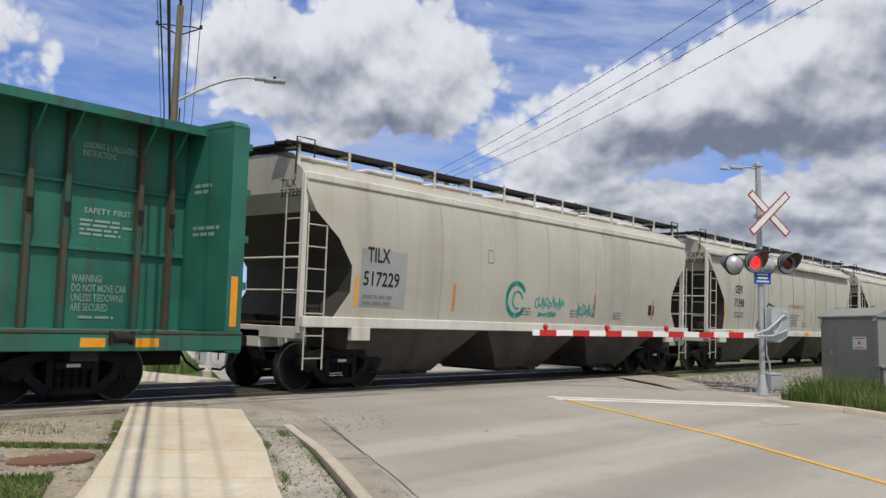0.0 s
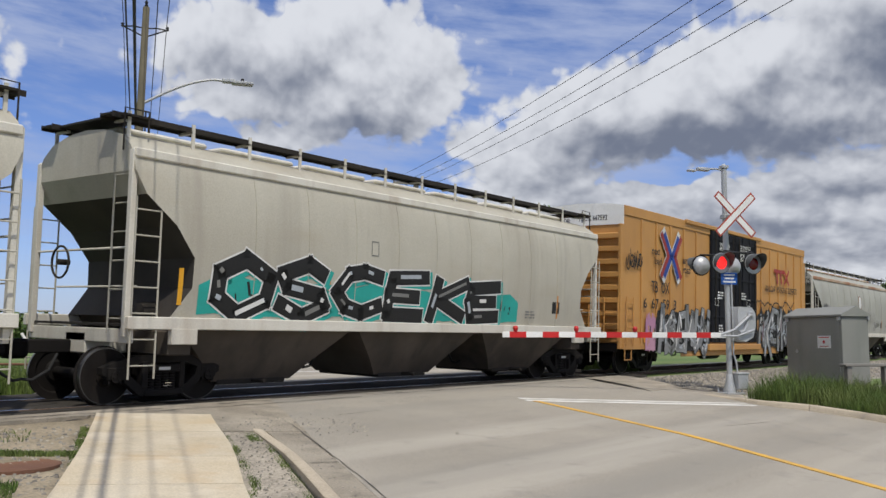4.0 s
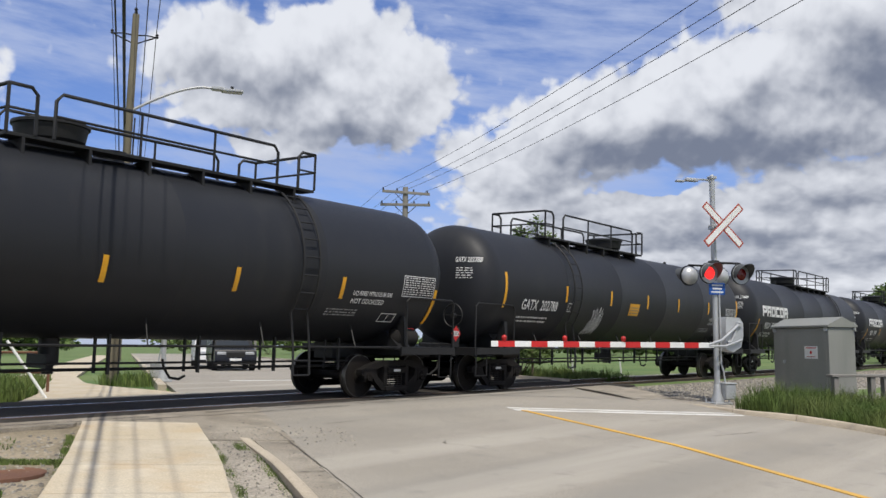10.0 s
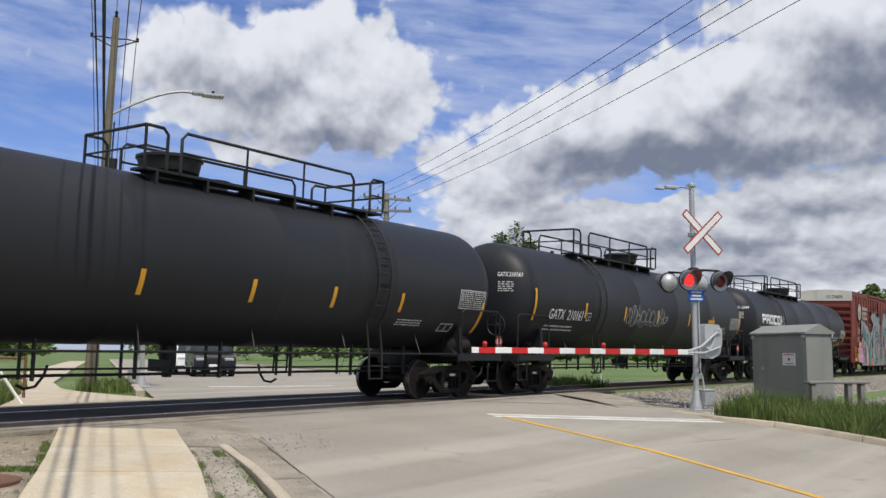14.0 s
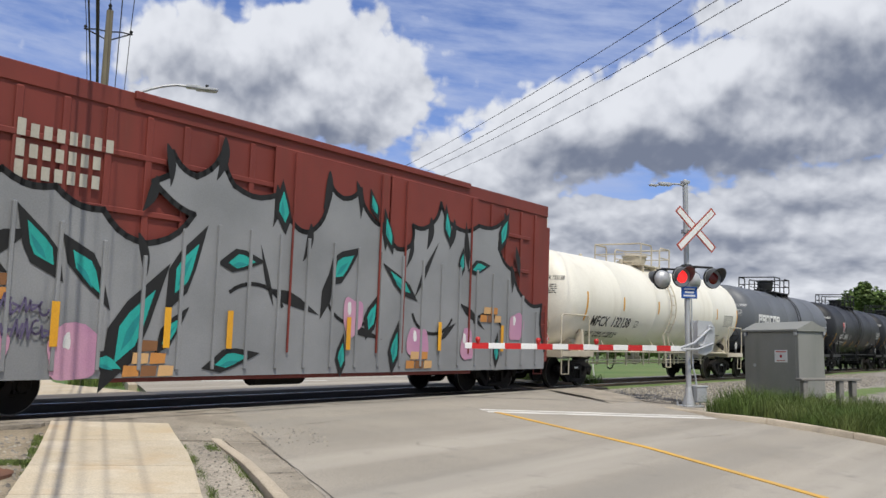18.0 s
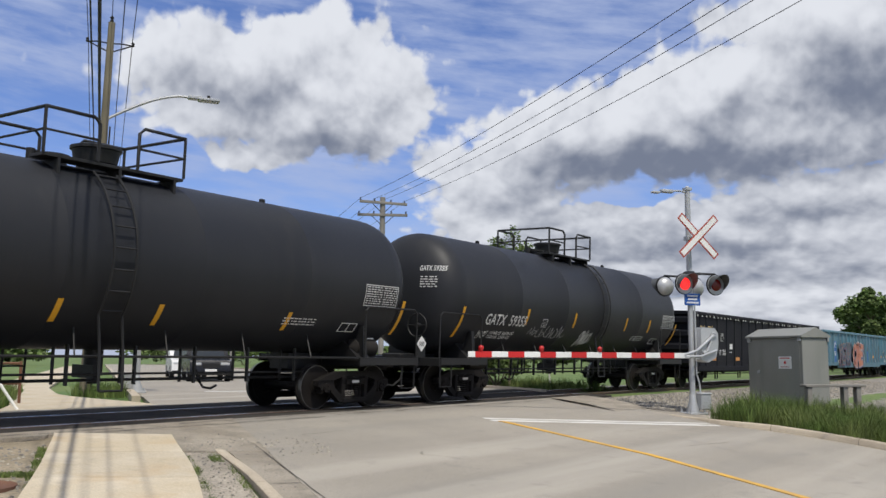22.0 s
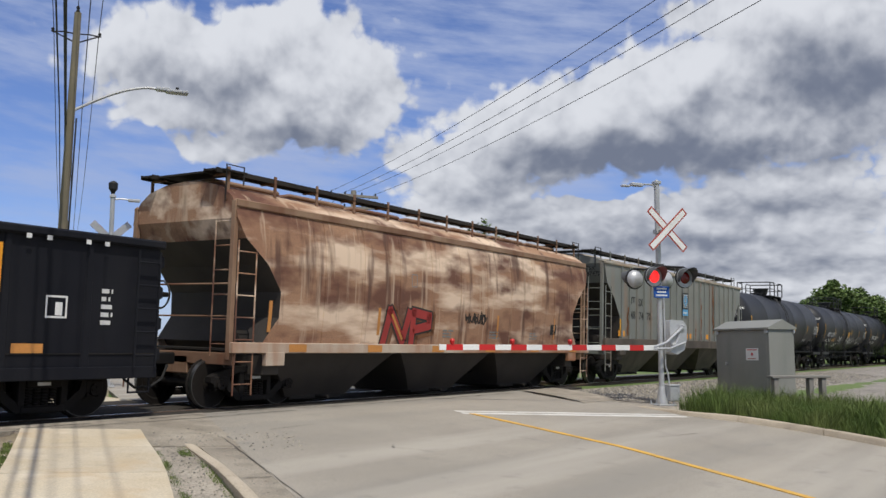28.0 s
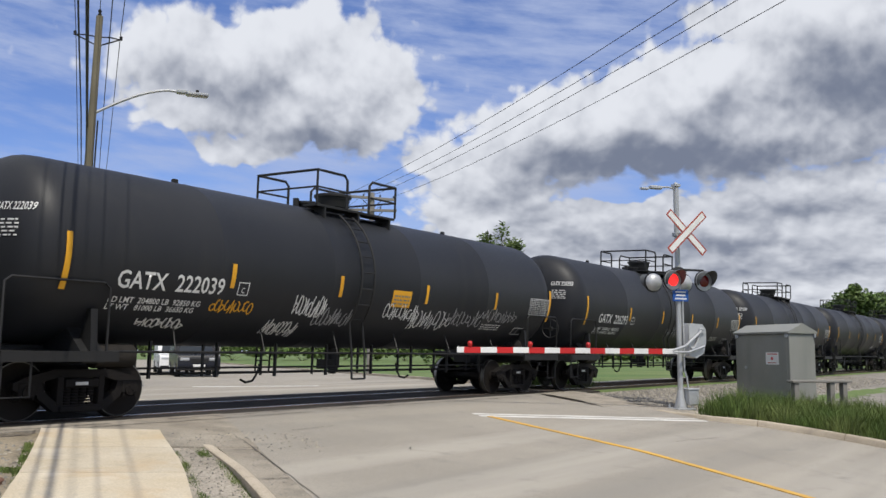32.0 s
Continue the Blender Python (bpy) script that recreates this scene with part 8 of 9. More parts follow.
# ---- open gondolas ----
def gondola(label, s0, s1, a, b, skin, top=2.80, sill=0.82, posts=(), half=1.5, chord=0.14, drop=0.16, hang=0.42, proud=0.10):
    car, L, xa, xb = new_car("gondola_car", label, "gondola", s0, s1, a, b)
    x0, x1 = -L / 2 + 0.68, L / 2 - 0.68
    for side in (-1, 1):
        y0, y1 = sorted((side * half, side * (half - 0.06)))
        part("side_wall", Shape().box(x0, y0, sill, x1, y1, top, 0.005), M[skin], car)
        y0, y1 = sorted((side * (half - 0.10), side * (half + 0.09)))
        part("top_chord", Shape().box(x0, y0, top - chord, x1, y1, top, 0.03), M[skin], car)
        y0, y1 = sorted((side * half, side * (half + 0.06)))
        part("side_sill", Shape().box(x0, y0, sill - 0.03, x1, y1, sill + 0.16, 0.01).box(xa + 1.6, y0 + 0.002, sill - drop, xb - 1.6, y1 - 0.002, sill, 0.02), M[skin], car)
        for x in posts:
            w0, w1 = 0.055, 0.085
            s = Shape().loft([[(x - w1, side * half, sill + 0.1), (x + w1, side * half, sill + 0.1), (x + w1 * 0.7, side * (half + proud), sill + 0.1), (x - w1 * 0.7, side * (half + proud), sill + 0.1)],
                              [(x - w0, side * half, top - chord), (x + w0, side * half, top - chord), (x + w0 * 0.7, side * (half + proud * 0.85), top - chord), (x - w0 * 0.7, side * (half + proud * 0.85), top - chord)]])
            part("side_post", s, M[skin], car)
    part("floor", Shape().box(x0, -half + 0.06, sill + 0.05, x1, half - 0.06, sill + 0.13), M["rust_plate"], car)
    for k, e in ((-1, x0), (1, x1)):
        lo, hi = sorted((e, e - k * 0.06))
        part("end_wall", Shape().box(lo, -half + 0.06, sill, hi, half - 0.06, top - 0.02), M[skin], car)
        for z in np.linspace(sill + 0.35, top - 0.35, 4):
            part("end_rib", Shape().prism([(e, z + 0.16), (e + k * 0.13, z + 0.08), (e + k * 0.13, z - 0.08), (e, z - 0.16)], "y", -half + 0.05, half - 0.05), M[skin], car)
        part("end_chord", Shape().box(*sorted((e - k * 0.08, e + k * 0.08))[:1], -half - 0.05, top - chord, max(e - k * 0.08, e + k * 0.08), half + 0.05, top + 0.004, 0.02), M[skin], car)
        part("side_ladder", ladder(*sorted((e - k * 0.08, e - k * 0.5)), sill + 0.15, top - 0.2, -half - 0.11, 5, 0.016), M[skin], car)
        part("step", Shape().tube([(e - k * 0.1, -half, sill), (e - k * 0.1, -half, 0.42), (e - k * 0.5, -half, 0.42), (e - k * 0.5, -half, sill)], 0.02, 6), M[skin], car)
        lo, hi = sorted((e - k * 0.4, e + k * 0.42))
        part("draft_sill", Shape().box(lo, -0.32, 0.72, hi, 0.32, 1.06, 0.02), M["steel_dark"], car)
    part("underframe", Shape().box(x0 + 0.3, -0.3, 0.50, x1 - 0.3, 0.3, sill).box(xa - 0.22, -1.4, 0.66, xa + 0.22, 1.4, sill).box(xb - 0.22, -1.4, 0.66, xb + 0.22, 1.4, sill).lathe_x([(0.5, 0.02), (0.6, 0.22), (1.8, 0.22), (1.9, 0.02)], 14, -0.8, 0.58).tube([(xa + 1, -1.1, 0.5), (xb - 1, -1.1, 0.5)], 0.02, 5), M["steel_dark"], car)
    for x in np.linspace(xa + 2, xb - 2, 5):
        part("hanger", Shape().box(x - 0.02, -1.12, hang, x + 0.02, -1.08, sill).box(x + 0.26, -1.12, hang, x + 0.30, -1.08, sill).box(x - 0.02, -1.12, hang, x + 0.30, -1.08, hang + 0.03), M["steel_dark"], car)
    return car, x0, x1


def slot_letter(kind, w, h, t, lean=0.18):
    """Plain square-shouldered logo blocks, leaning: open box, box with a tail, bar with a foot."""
    rects = {"arch": [(0, 0, t, h), (t, h - t, w, h), (w - t, 0, w, h - t)],
             "hook": [(0, 0, t, h), (t, h - t, w, h)],
             "box": [(0, 0, t, h), (t, h - t, w, h), (w - t, 0, w, h - t), (t, 0, w - t, t)],
             "tail": [(0, h * 0.35, t, h), (t, h - t, w, h), (w - t, -h * 0.4, w, h - t), (t, h * 0.35, w - t, h * 0.35 + t), (0, -h * 0.4, w - t, t - h * 0.4)],
             "shelf": [(0, 0, t, h * 0.6), (0, h - t, w - t, h), (w - t, 0, w, h), (t, 0, w - t, t), (t, h * 0.6 - t, w - t, h * 0.6)],
             "bar": [(0, 0, w, h)]}[kind]
    s = Shape()
    for x0, y0, x1, y1 in rects:
        s.add([(x0 + lean * y0, y0, 0), (x1 + lean * y0, y0, 0), (x1 + lean * y1, y1, 0), (x0 + lean * y1, y1, 0)], [(0, 1, 2, 3)])
    return s.mesh("block", M["gold_ink"], 0)


def black_gondola(s0, s1, a, b, number, big):
    car, x0, x1 = gondola("black open gondola wagon with white holes along the rim", s0, s1, a, b, "gon_black", top=2.93, sill=0.68, drop=0.06, hang=0.30, proud=0.035, posts=[-7.98, -6.70] + [-5.55 + 0.99 * i for i in range(12)] + [6.95, 8.31])
    y = -1.508
    s = lambda me, ink, x, z, name="lettering", lab="", dy=0.0: flat(me, M[ink], car, x, z, y - dy, name, lab)
    # pale holes in the rim: pairs between the posts
    edges = [-9.2, -8.7, -8.24, -7.86, -7.38, -6.92, -6.54, -6.1] + [-5.7 + 0.33 * i for i in range(45)]
    for x in edges:
        if abs((x + 5.55) % 0.99 - 0.495) > 0.12 or x < -5.6:
            s(quad(0.085, 0.07), "ink_white", x, 2.735, "slot", "pale slot in the rim", 0.092)
    n1, n2 = number[:3], number[3:]
    for txt, dx, z in (("GN", -8.72, 2.12), ("TX", -7.79, 2.12), (n1, -8.80, 1.61), (n2, -7.87, 1.61)):
        s(words(txt, 0.285, 0.53 if len(txt) < 3 else 0.66), "gold_ink", dx, z)
    s(outline_box(0.3, 0.3, 0.022).mesh("box", M["ink_white"], 0), "ink_white", -6.29, 1.84)
    s(words("PLATE\nC", 0.18, 0.17), "ink_white", -6.22, 1.9)
    s(words("LD LMT  210600\nLT WT     75400", 0.24, 1.0), "ink_white", -6.70, 1.26)
    s(quad(0.34, 0.22), "ink_white", -5.19, 1.52, "label", "white stencil patch")
    s(bars(1, 0.34, 0.06, 7), "ink_white", -5.19, 1.38)
    s(outline_box(0.36, 0.34, 0.03).mesh("box", M["ink_white"], 0), "ink_white", 7.6, 1.58)
    s(quad(0.12, 0.2), "ink_white", 7.76, 1.62, "label")
    s(bars(5, 0.22, 0.62, 17), "ink_white", 8.55, 1.5)
    for x in (-7.35, -4.43, -1.49, 1.32, 4.2, 7.1):
        s(quad(0.50, 0.14), "tag_orange", x, 1.055, "reflector_stripe", "orange reflective panel", 0.004)
    for x in (-2.6, 2.2, 3.4):
        s(scribble(0.5, 0.3, int(x * 10) + 400, 0.012, 4), "tag_frost", x, 1.3, "graffiti", "thin chalk scrawl", 0.004)
    s(scribble(0.55, 0.6, 431, 0.03, 3), "tag_frost", 3.35, 1.25, "graffiti", "pale blue sprayed scrawl", 0.006)
    # seam along the side above the sill
    part("side_seam", Shape().box(x0, -1.518, 1.035, x1, -1.5, 1.05), M["steel_dark"], car)
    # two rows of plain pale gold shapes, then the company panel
    for kind, x, w in (("hook", -1.49, 0.42), ("shelf", -0.42, 0.45), ("bar", 0.52, 0.13), ("bar", 0.82, 0.13)):
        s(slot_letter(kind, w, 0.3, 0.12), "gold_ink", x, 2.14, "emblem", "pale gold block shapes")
    s(quad(0.13, 0.07), "gold_ink", 0.60, 2.48, "emblem")
    s(stroke([(0, 0), (0.72, 0), (0.80, 0.2), (1.52, 0.2), (1.58, 0.40), (0.06, 0.40), (0, 0)], 0.045).mesh("line", M["gold_ink"], 0), "gold_ink", -1.5, 1.47, "emblem", "gold outline bar")
    for kind, x in (("tail", 0.34), ("box", 1.30), ("arch", 2.34)):
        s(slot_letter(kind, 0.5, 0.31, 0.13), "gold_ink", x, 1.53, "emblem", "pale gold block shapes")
    s(quad(2.62, 1.1), "orange", 4.24, 1.54, "emblem", "orange panel with a dark red mark", 0.032)
    for k, p in enumerate(([(0.1, 0.88), (1.5, 0.88)], [(0.42, 0.86), (0.42, 0.2)], [(1.12, 0.86), (1.12, 0.2)], [(1.45, 0.18), (2.4, 0.95)], [(1.45, 0.92), (2.4, 0.18)])):
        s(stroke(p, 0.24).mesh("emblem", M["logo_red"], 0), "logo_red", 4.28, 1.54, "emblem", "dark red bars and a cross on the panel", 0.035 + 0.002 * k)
    rnd = random.Random(19)
    for k in range(7):
        s(stroke([(0, 0), (rnd.uniform(-0.02, 0.02), -rnd.uniform(0.15, 0.6))], 0.03).mesh("run", M["rust_run"], 0), "rust_run", 4.4 + 0.34 * k, 2.6, "rust_streak", "brown run on the panel", 0.048)


def blue_gondola():
    posts = [-8.4, -7.35] + [0.67 + 0.937 * k for k in range(-7, 7)] + [7.1, 8.15]
    car, x0, x1 = gondola("faded blue open gondola wagon with pink graffiti", 357.75, 377.75, 359.97, 375.62, "gon_blue", posts=posts)
    y = -1.508
    s = lambda me, ink, x, z, name="lettering", lab="", dy=0.0: flat(me, M[ink], car, x, z, y - dy, name, lab)
    s(quad(1.0, 1.2), "blue_patch", -7.38, 1.0, "paint_patch", "deep blue repainted panel")
    s(words("SOO", 0.34, 0.75), "ink_white", -7.3, 1.8, dy=0.005)
    s(words("65055", 0.28, 0.85), "ink_white", -7.35, 1.35, dy=0.005)
    s(quad(0.80, 0.75), "blue_patch", 1.69, 0.93, "paint_patch", "deep blue repainted panel", 0.008)
    for x in (x0 + 0.35, x0 + 5.0, x0 + 9.4, x0 + 13.2, x0 + 16.0, x1 - 0.9):
        s(quad(0.48, 0.17), "orange", x, 1.25, "reflector_stripe", "orange reflective panel", 0.012)
    s(quad(0.62, 0.42), "ink_black", 7.3, 1.3, "data_panel", "black inspection panel", 0.012)
    s(outline_box(0.62, 0.42, 0.03).mesh("box", M["ink_white"], 0), "ink_white", 7.3, 1.3, dy=0.016)
    for k, x in enumerate((x0 + 3, x0 + 7.5, x1 - 5, x1 - 1.6)):
        s(bars(2, 0.5, 0.2, k + 70), "ink_white", x, 0.98, dy=0.07)
    for i in range(2, 15):
        px, step, hh = posts[i], posts[i + 1] - posts[i] + 0.02, (1.25, 0.9, 1.4, 1.1, 0.75, 1.3, 1.0)[i % 7]
        pts = [(0.02, 0.0), (step - 0.22, 0.0), (step - 0.22, hh * 0.85), (step - 0.36, hh * 0.97), (step * 0.5, hh), (0.14, hh * 0.95), (0.02, hh * 0.8)]
        s(fan(pts).mesh("haze", M["tag_haze"], 0), "tag_haze", px + 0.09, 0.92, "graffiti", "faded grey overspray", 0.002)
        if i > 8:
            s(scribble(step * 0.55, hh * 0.7, 200 + i, 0.012, 4), "tag_purple", px + 0.25, 1.0, "graffiti", "thin dark scratched tag", 0.006)
    put_mural(throw_up("YENA", 0.62, 1.15, 41, dict(shadow="tag_purple", fill="tag_haze", line="tag_coral", spark=("tag_purple", "tag_dusk")), 0.20, 0.03, 0.03, 1.28), car, -6.25, 0.92, y - 0.105)
    put_mural(throw_up("CME", 0.74, 1.22, 43, dict(shadow="tag_purple", glow="ink_white", fill="tag_coral", line="tag_dusk", spark=("tag_coral",), shine=0.2), 0.30, 0.035, 0.03, 1.28), car, -2.4, 0.88, y - 0.105)
    s(stroke([(0, 0), (0.15, 0.55), (0.5, 0.75), (0.75, 0.55), (0.8, 0.1), (0.7, -0.05)], 0.05).mesh("line", M["ink_white"], 0), "ink_white", 0.55, 0.9, "graffiti", "white sprayed line", 0.012)
    me = words("SOO 65055", 0.14, 1.0)
    me.transform(pose(x0 - 0.085, -0.4, 2.685, 90, 0, -90))
    me.materials.append(M["ink_white"])
    part("lettering", me, None, car)


def green_centrebeam():
    car, L, xa, xb = new_car("centrebeam_car", "green centre-beam lumber flatcar, empty, with a tall end bulkhead", "flatcar", -12.3, 9.75, -9.2, 6.89)
    x0, x1 = -L / 2 + 0.1, L / 2 - 0.08
    g, old = M["rail_green"], M["green_rust"]
    part("deck", Shape().box(x0, -1.42, 0.98, x1, 1.42, 1.10, 0.01), g, car)
    for side in (-1, 1):
        y0, y1 = sorted((side * 1.38, side * 1.46))
        part("side_sill", Shape().box(x0, y0, 0.80, x1, y1, 1.06, 0.01), g, car)
        part("deck_edge", Shape().box(x0, y0 - 0.01, 1.06, x1, y1 + 0.01, 1.115, 0.01), old, car, "rusty deck edge")
    part("partition", Shape().box(x0 + 0.3, -0.03, 1.1, x1 - 0.3, 0.03, 4.58), g, car)
    part("top_beam", Shape().box(x0 + 0.1, -0.58, 4.58, x1 - 0.25, 0.58, 4.66, 0.02).box(x0 + 0.1, -0.60, 4.52, x1 - 0.25, -0.56, 4.67).box(x0 + 0.1, 0.56, 4.52, x1 - 0.25, 0.60, 4.67), g, car)
    for k in range(12):
        for x in (10.30 - 1.91 * k, 9.69 - 1.91 * k):
            if x > x0 + 0.4:
                part("post", Shape().box(x - 0.045, -0.17, 1.1, x + 0.045, 0.17, 4.57, 0.01), old, car, "rust-streaked upright")
                part("anchor", Shape().box(x - 0.05, -0.20, 2.9, x + 0.05, -0.17, 3.12, 0.01), M["steel_dark"], car)
                part("bracket", Shape().prism([(-0.17, 4.1), (-0.17, 4.57), (-0.55, 4.57)], "x", x - 0.02, x + 0.02), g, car)
    for z in (2.39, 3.45):
        part("rail_bar", Shape().box(x0 + 0.3, -0.09, z - 0.03, x1 - 0.3, 0.09, z + 0.03, 0.008), g, car)
    for k, e in ((-1, x0), (1, x1)):
        lo, hi = sorted((e, e - k * 0.32))
        part("bulkhead", Shape().box(lo, -1.42, 1.1, hi, 1.42, 4.62, 0.02).prism([(-1.42, 4.62), (-1.3, 4.72), (1.3, 4.72), (1.42, 4.62)], "x", lo, hi), g, car)
        for z in (1.9, 2.7, 3.5, 4.3):
            part("bulkhead_rib", Shape().box(*sorted((e, e + k * 0.08))[:1], -1.4, z - 0.06, max(e, e + k * 0.08), 1.4, z + 0.06), g, car)
        part("end_sill", Shape().box(lo, -1.45, 0.75, hi, 1.45, 1.1, 0.02), g, car)
        flat(quad(0.14, 0.85), M["orange"], car, e - k * 0.18 - 0.07, 1.2, -1.425, "reflector_stripe", "orange reflective stripe")
    part("underframe", Shape().box(x0 + 0.4, -0.3, 0.5, x1 - 0.4, 0.3, 1.0).box(xa - 0.22, -1.4, 0.66, xa + 0.22, 1.4, 0.98).box(xb - 0.22, -1.4, 0.66, xb + 0.22, 1.4, 0.98), M["steel_dark"], car)
    for x in (x1 - 2.0, x1 - 4.6):
        for i in range(2):
            flat(quad(0.4, 0.14), M["orange"], car, x - 0.9 * i, 0.86, -1.465, "reflector_stripe", "orange reflective panel")
        part("winch", Shape().cyl((x - 0.4, -1.5, 1.0), (x - 0.1, -1.5, 1.0), 0.07, n=10).box(x - 0.45, -1.52, 0.9, x - 0.4, -1.42, 1.1).box(x - 0.1, -1.52, 0.9, x - 0.05, -1.42, 1.1), M["steel_dark"], car)
    flat(words("WARNING!\nDO NOT MOVE CAR\nUNLESS TIEDOWNS\nARE SECURED", 0.6, 0.98), M["faded_ink"], car, 8.6, 1.38, -0.04)
    flat(bars(1, 0.7, 0.08, 5), M["faded_ink"], car, 8.75, 1.26, -0.04)
    flat(words("SAFETY FIRST", 0.1, 0.86), M["faded_ink"], car, 8.74, 2.98, -0.04)
    flat(bars(4, 0.95, 0.30, 3), M["faded_ink"], car, 8.68, 2.62, -0.04)
    flat(words("LOADING & UNLOADING\nINSTRUCTIONS", 0.24, 1.0), M["faded_ink"], car, 8.66, 3.92, -0.04)
    for k, (z, w) in enumerate(((3.5, 0.5), (2.75, 0.8))):
        me = bars(2, w, 0.22, 80 + k)
        me.transform(pose(x1 - 0.325, -0.35, z, 90, 0, -90))
        me.materials.clear()
        me.materials.append(M["faded_ink"])
        part("lettering", me, None, car)


def build_train():
    green_centrebeam()

    def cefx(car, ink_on):
        for k in range(4):
            part("roof_groove", Shape().box(-7.6, -1.545 - 0.012 * k, 3.62 + 0.085 * k, 7.5, -1.42, 3.65 + 0.085 * k), M["seam"], car, "dark groove under the roof edge")
        ink_on(words("DO NOT HAMMER ON CAR", 0.16, 1.75), "tag_coral", -0.45, 2.32)
        ink_on(bars(5, 1.2, 0.5, 301), "ink_grey", -0.35, 1.62)
        flat(words("THROUGH SILL", 0.11, 1.0), M["ink_black"], car, -2.6, 1.27, -1.615)
        ink_on(bars(2, 1.2, 0.14, 303), "ink_grey", 5.4, 2.42)

    def ring(car, ink_on):
        ink_on(stroke([(0.38 * math.cos(t), 0.38 * math.sin(t)) for t in np.linspace(0.6, 5.6, 22)], 0.11).mesh("ring", M["tag_teal"], 0), "tag_teal", -1.25, 1.97, "graffiti", "teal sprayed ring")
        ink_on(stroke([(0.2 * math.cos(t), 0.2 * math.sin(t)) for t in np.linspace(0.2, 5.0, 16)], 0.05).mesh("ring", M["tag_teal"], 0), "tag_teal", -1.2, 1.95, "graffiti", "teal sprayed ring")

    def ndyx(car, ink_on):
        # sprayed goblet shape with a round top
        rnd = random.Random(5)
        for k, ink, lift in ((1.0, "tag_brown", 0.008), (0.82, "ink_white", 0.011)):
            ink_on(fan(blob(0, 0, 0.36 * k, 0.36 * k, rnd, 0.04)).mesh("g", M[ink], 0), ink, 0.52, 3.05, "graffiti", "white and brown sprayed goblet shape", lift)
            ink_on(fill_outline([(-0.3 * k, 0.5 * k), (-0.12 * k, 0.1), (-0.10 * k, 0), (-0.24 * k, -0.34 * k), (0.24 * k, -0.34 * k), (0.10 * k, 0), (0.12 * k, 0.1), (0.3 * k, 0.5 * k)]).mesh("g", M[ink], 0), ink, 0.52, 2.22, "graffiti", "", lift + 0.001)
        for i in range(3):
            ink_on(quad(0.42 - 0.08 * i, 0.035), "tag_brown", 0.31 + 0.04 * i, 2.62 - 0.1 * i, "graffiti", "", 0.014)
        ink_on(scribble(0.7, 0.45, 61, 0.025, 4), "ink_black", 0.9, 1.7, "graffiti", "black sprayed tag")
        ink_on(scribble(2.5, 1.05, 62, 0.016, 7), "ink_grey", 1.55, 1.75, "graffiti", "thin black sprayed tag")
        ink_on(scribble(1.2, 0.5, 63, 0.022, 7), "ink_black", 3.75, 1.7, "graffiti", "black sprayed tag")
        ink_on(ruled_rows(0.55, 0.26, 4, 64), "ink_grey", -0.1, 1.62)

    hopper_car("cream covered hopper wagon with small teal graffiti", 9.95, 27.6, 12.38, 25.59, mark="TILX", number="517229", tags=[(-0.45, 1.75, 1.3, 0.4, 4, "tag_teal", 0.035), (-0.3, 1.58, 0.8, 0.16, 9, "tag_teal", 0.025), (1.5, 1.6, 0.9, 0.4, 6, "tag_teal", 0.03)], extra=ring)
    hopper_car("cream covered hopper wagon with a black outlined tag", 27.6, 45.13, 29.61, 43.1, mark="CEFX", number="71398", angular=True, num_at=(-5.83, 2.21), patch=False, murals=[(throw_up("AR", 0.72, 0.6, 51, dict(glow="ink_black", fill="cream", line="ink_black", spark=("cream",)), 0.17, 0.05, 0.03, 1.25), -3.5, 1.62)], tags=[(4.5, 1.55, 1.1, 0.55, 13, "ink_black", 0.06)], extra=cefx)
    hopper_car("cream covered hopper wagon with small black tags", 45.13, 62.45, 47.2, 60.4, mark="TILX", number="54364", patch=False, tags=[(-2.8, 1.55, 1.2, 0.7, 23, "ink_grey", 0.035), (-0.9, 1.55, 1.6, 0.65, 24, "ink_grey", 0.035), (1.6, 1.55, 0.7, 0.4, 25, "ink_grey", 0.03), (3.0, 1.55, 0.8, 0.5, 26, "ink_grey", 0.035), (4.6, 1.55, 1.8, 0.35, 27, "ink_grey", 0.03)])
    hopper_car("cream covered hopper wagon with large teal and black graffiti", 62.45, 79.33, 64.45, 77.35, mark="", number="", patch=False, murals=[(jagged_field(9.6, 0.75, 61, "tag_teal", ("ink_black", "tag_teal"), 30), -6.2, 1.46), (throw_up("OSCEKE", 1.2, 0.85, 63, dict(glow="ink_white", fill="ink_black", line="ink_black", spark=("ink_white", "tag_frost", "ink_grey"), shadow="tag_teal", shine=0.8), 0.22, 0.045, 0.04, 1.2), -5.9, 1.56)], sill="cream_trim")
    yellow_box()
    hopper_car("pale grey covered hopper wagon with faded tags", 98.68, 115.93, 100.67, 113.92, skin="cream_grey", mark="NDYX", number="846980", roof_mat="rusty_band", tags=[(-3.5, 1.6, 0.8, 0.35, 33, "ink_grey", 0.03), (-2.4, 1.7, 1.3, 0.9, 34, "ink_grey", 0.025)], extra=ndyx)
    black = "black pressure tank car with yellow reflective stripes"
    tank_car(black, 115.93, 136.32, 117.94, 134.31, mark="GATX", spec=marks((-7.88, 2.09, 2.08, 0.31), (-8.88, -5.74, -2.83, 0.33, 3.03, 5.62, 8.95), panel=7.78, limits="LD LMT  163400 LB  74100 KG\nLT WT   99600 LB  45200 KG"), number="218158", long_rails=True, flip=True, yellow_box=4.6, note="NON-ODORIZED\nLIQUEFIED PETROLEUM GAS")
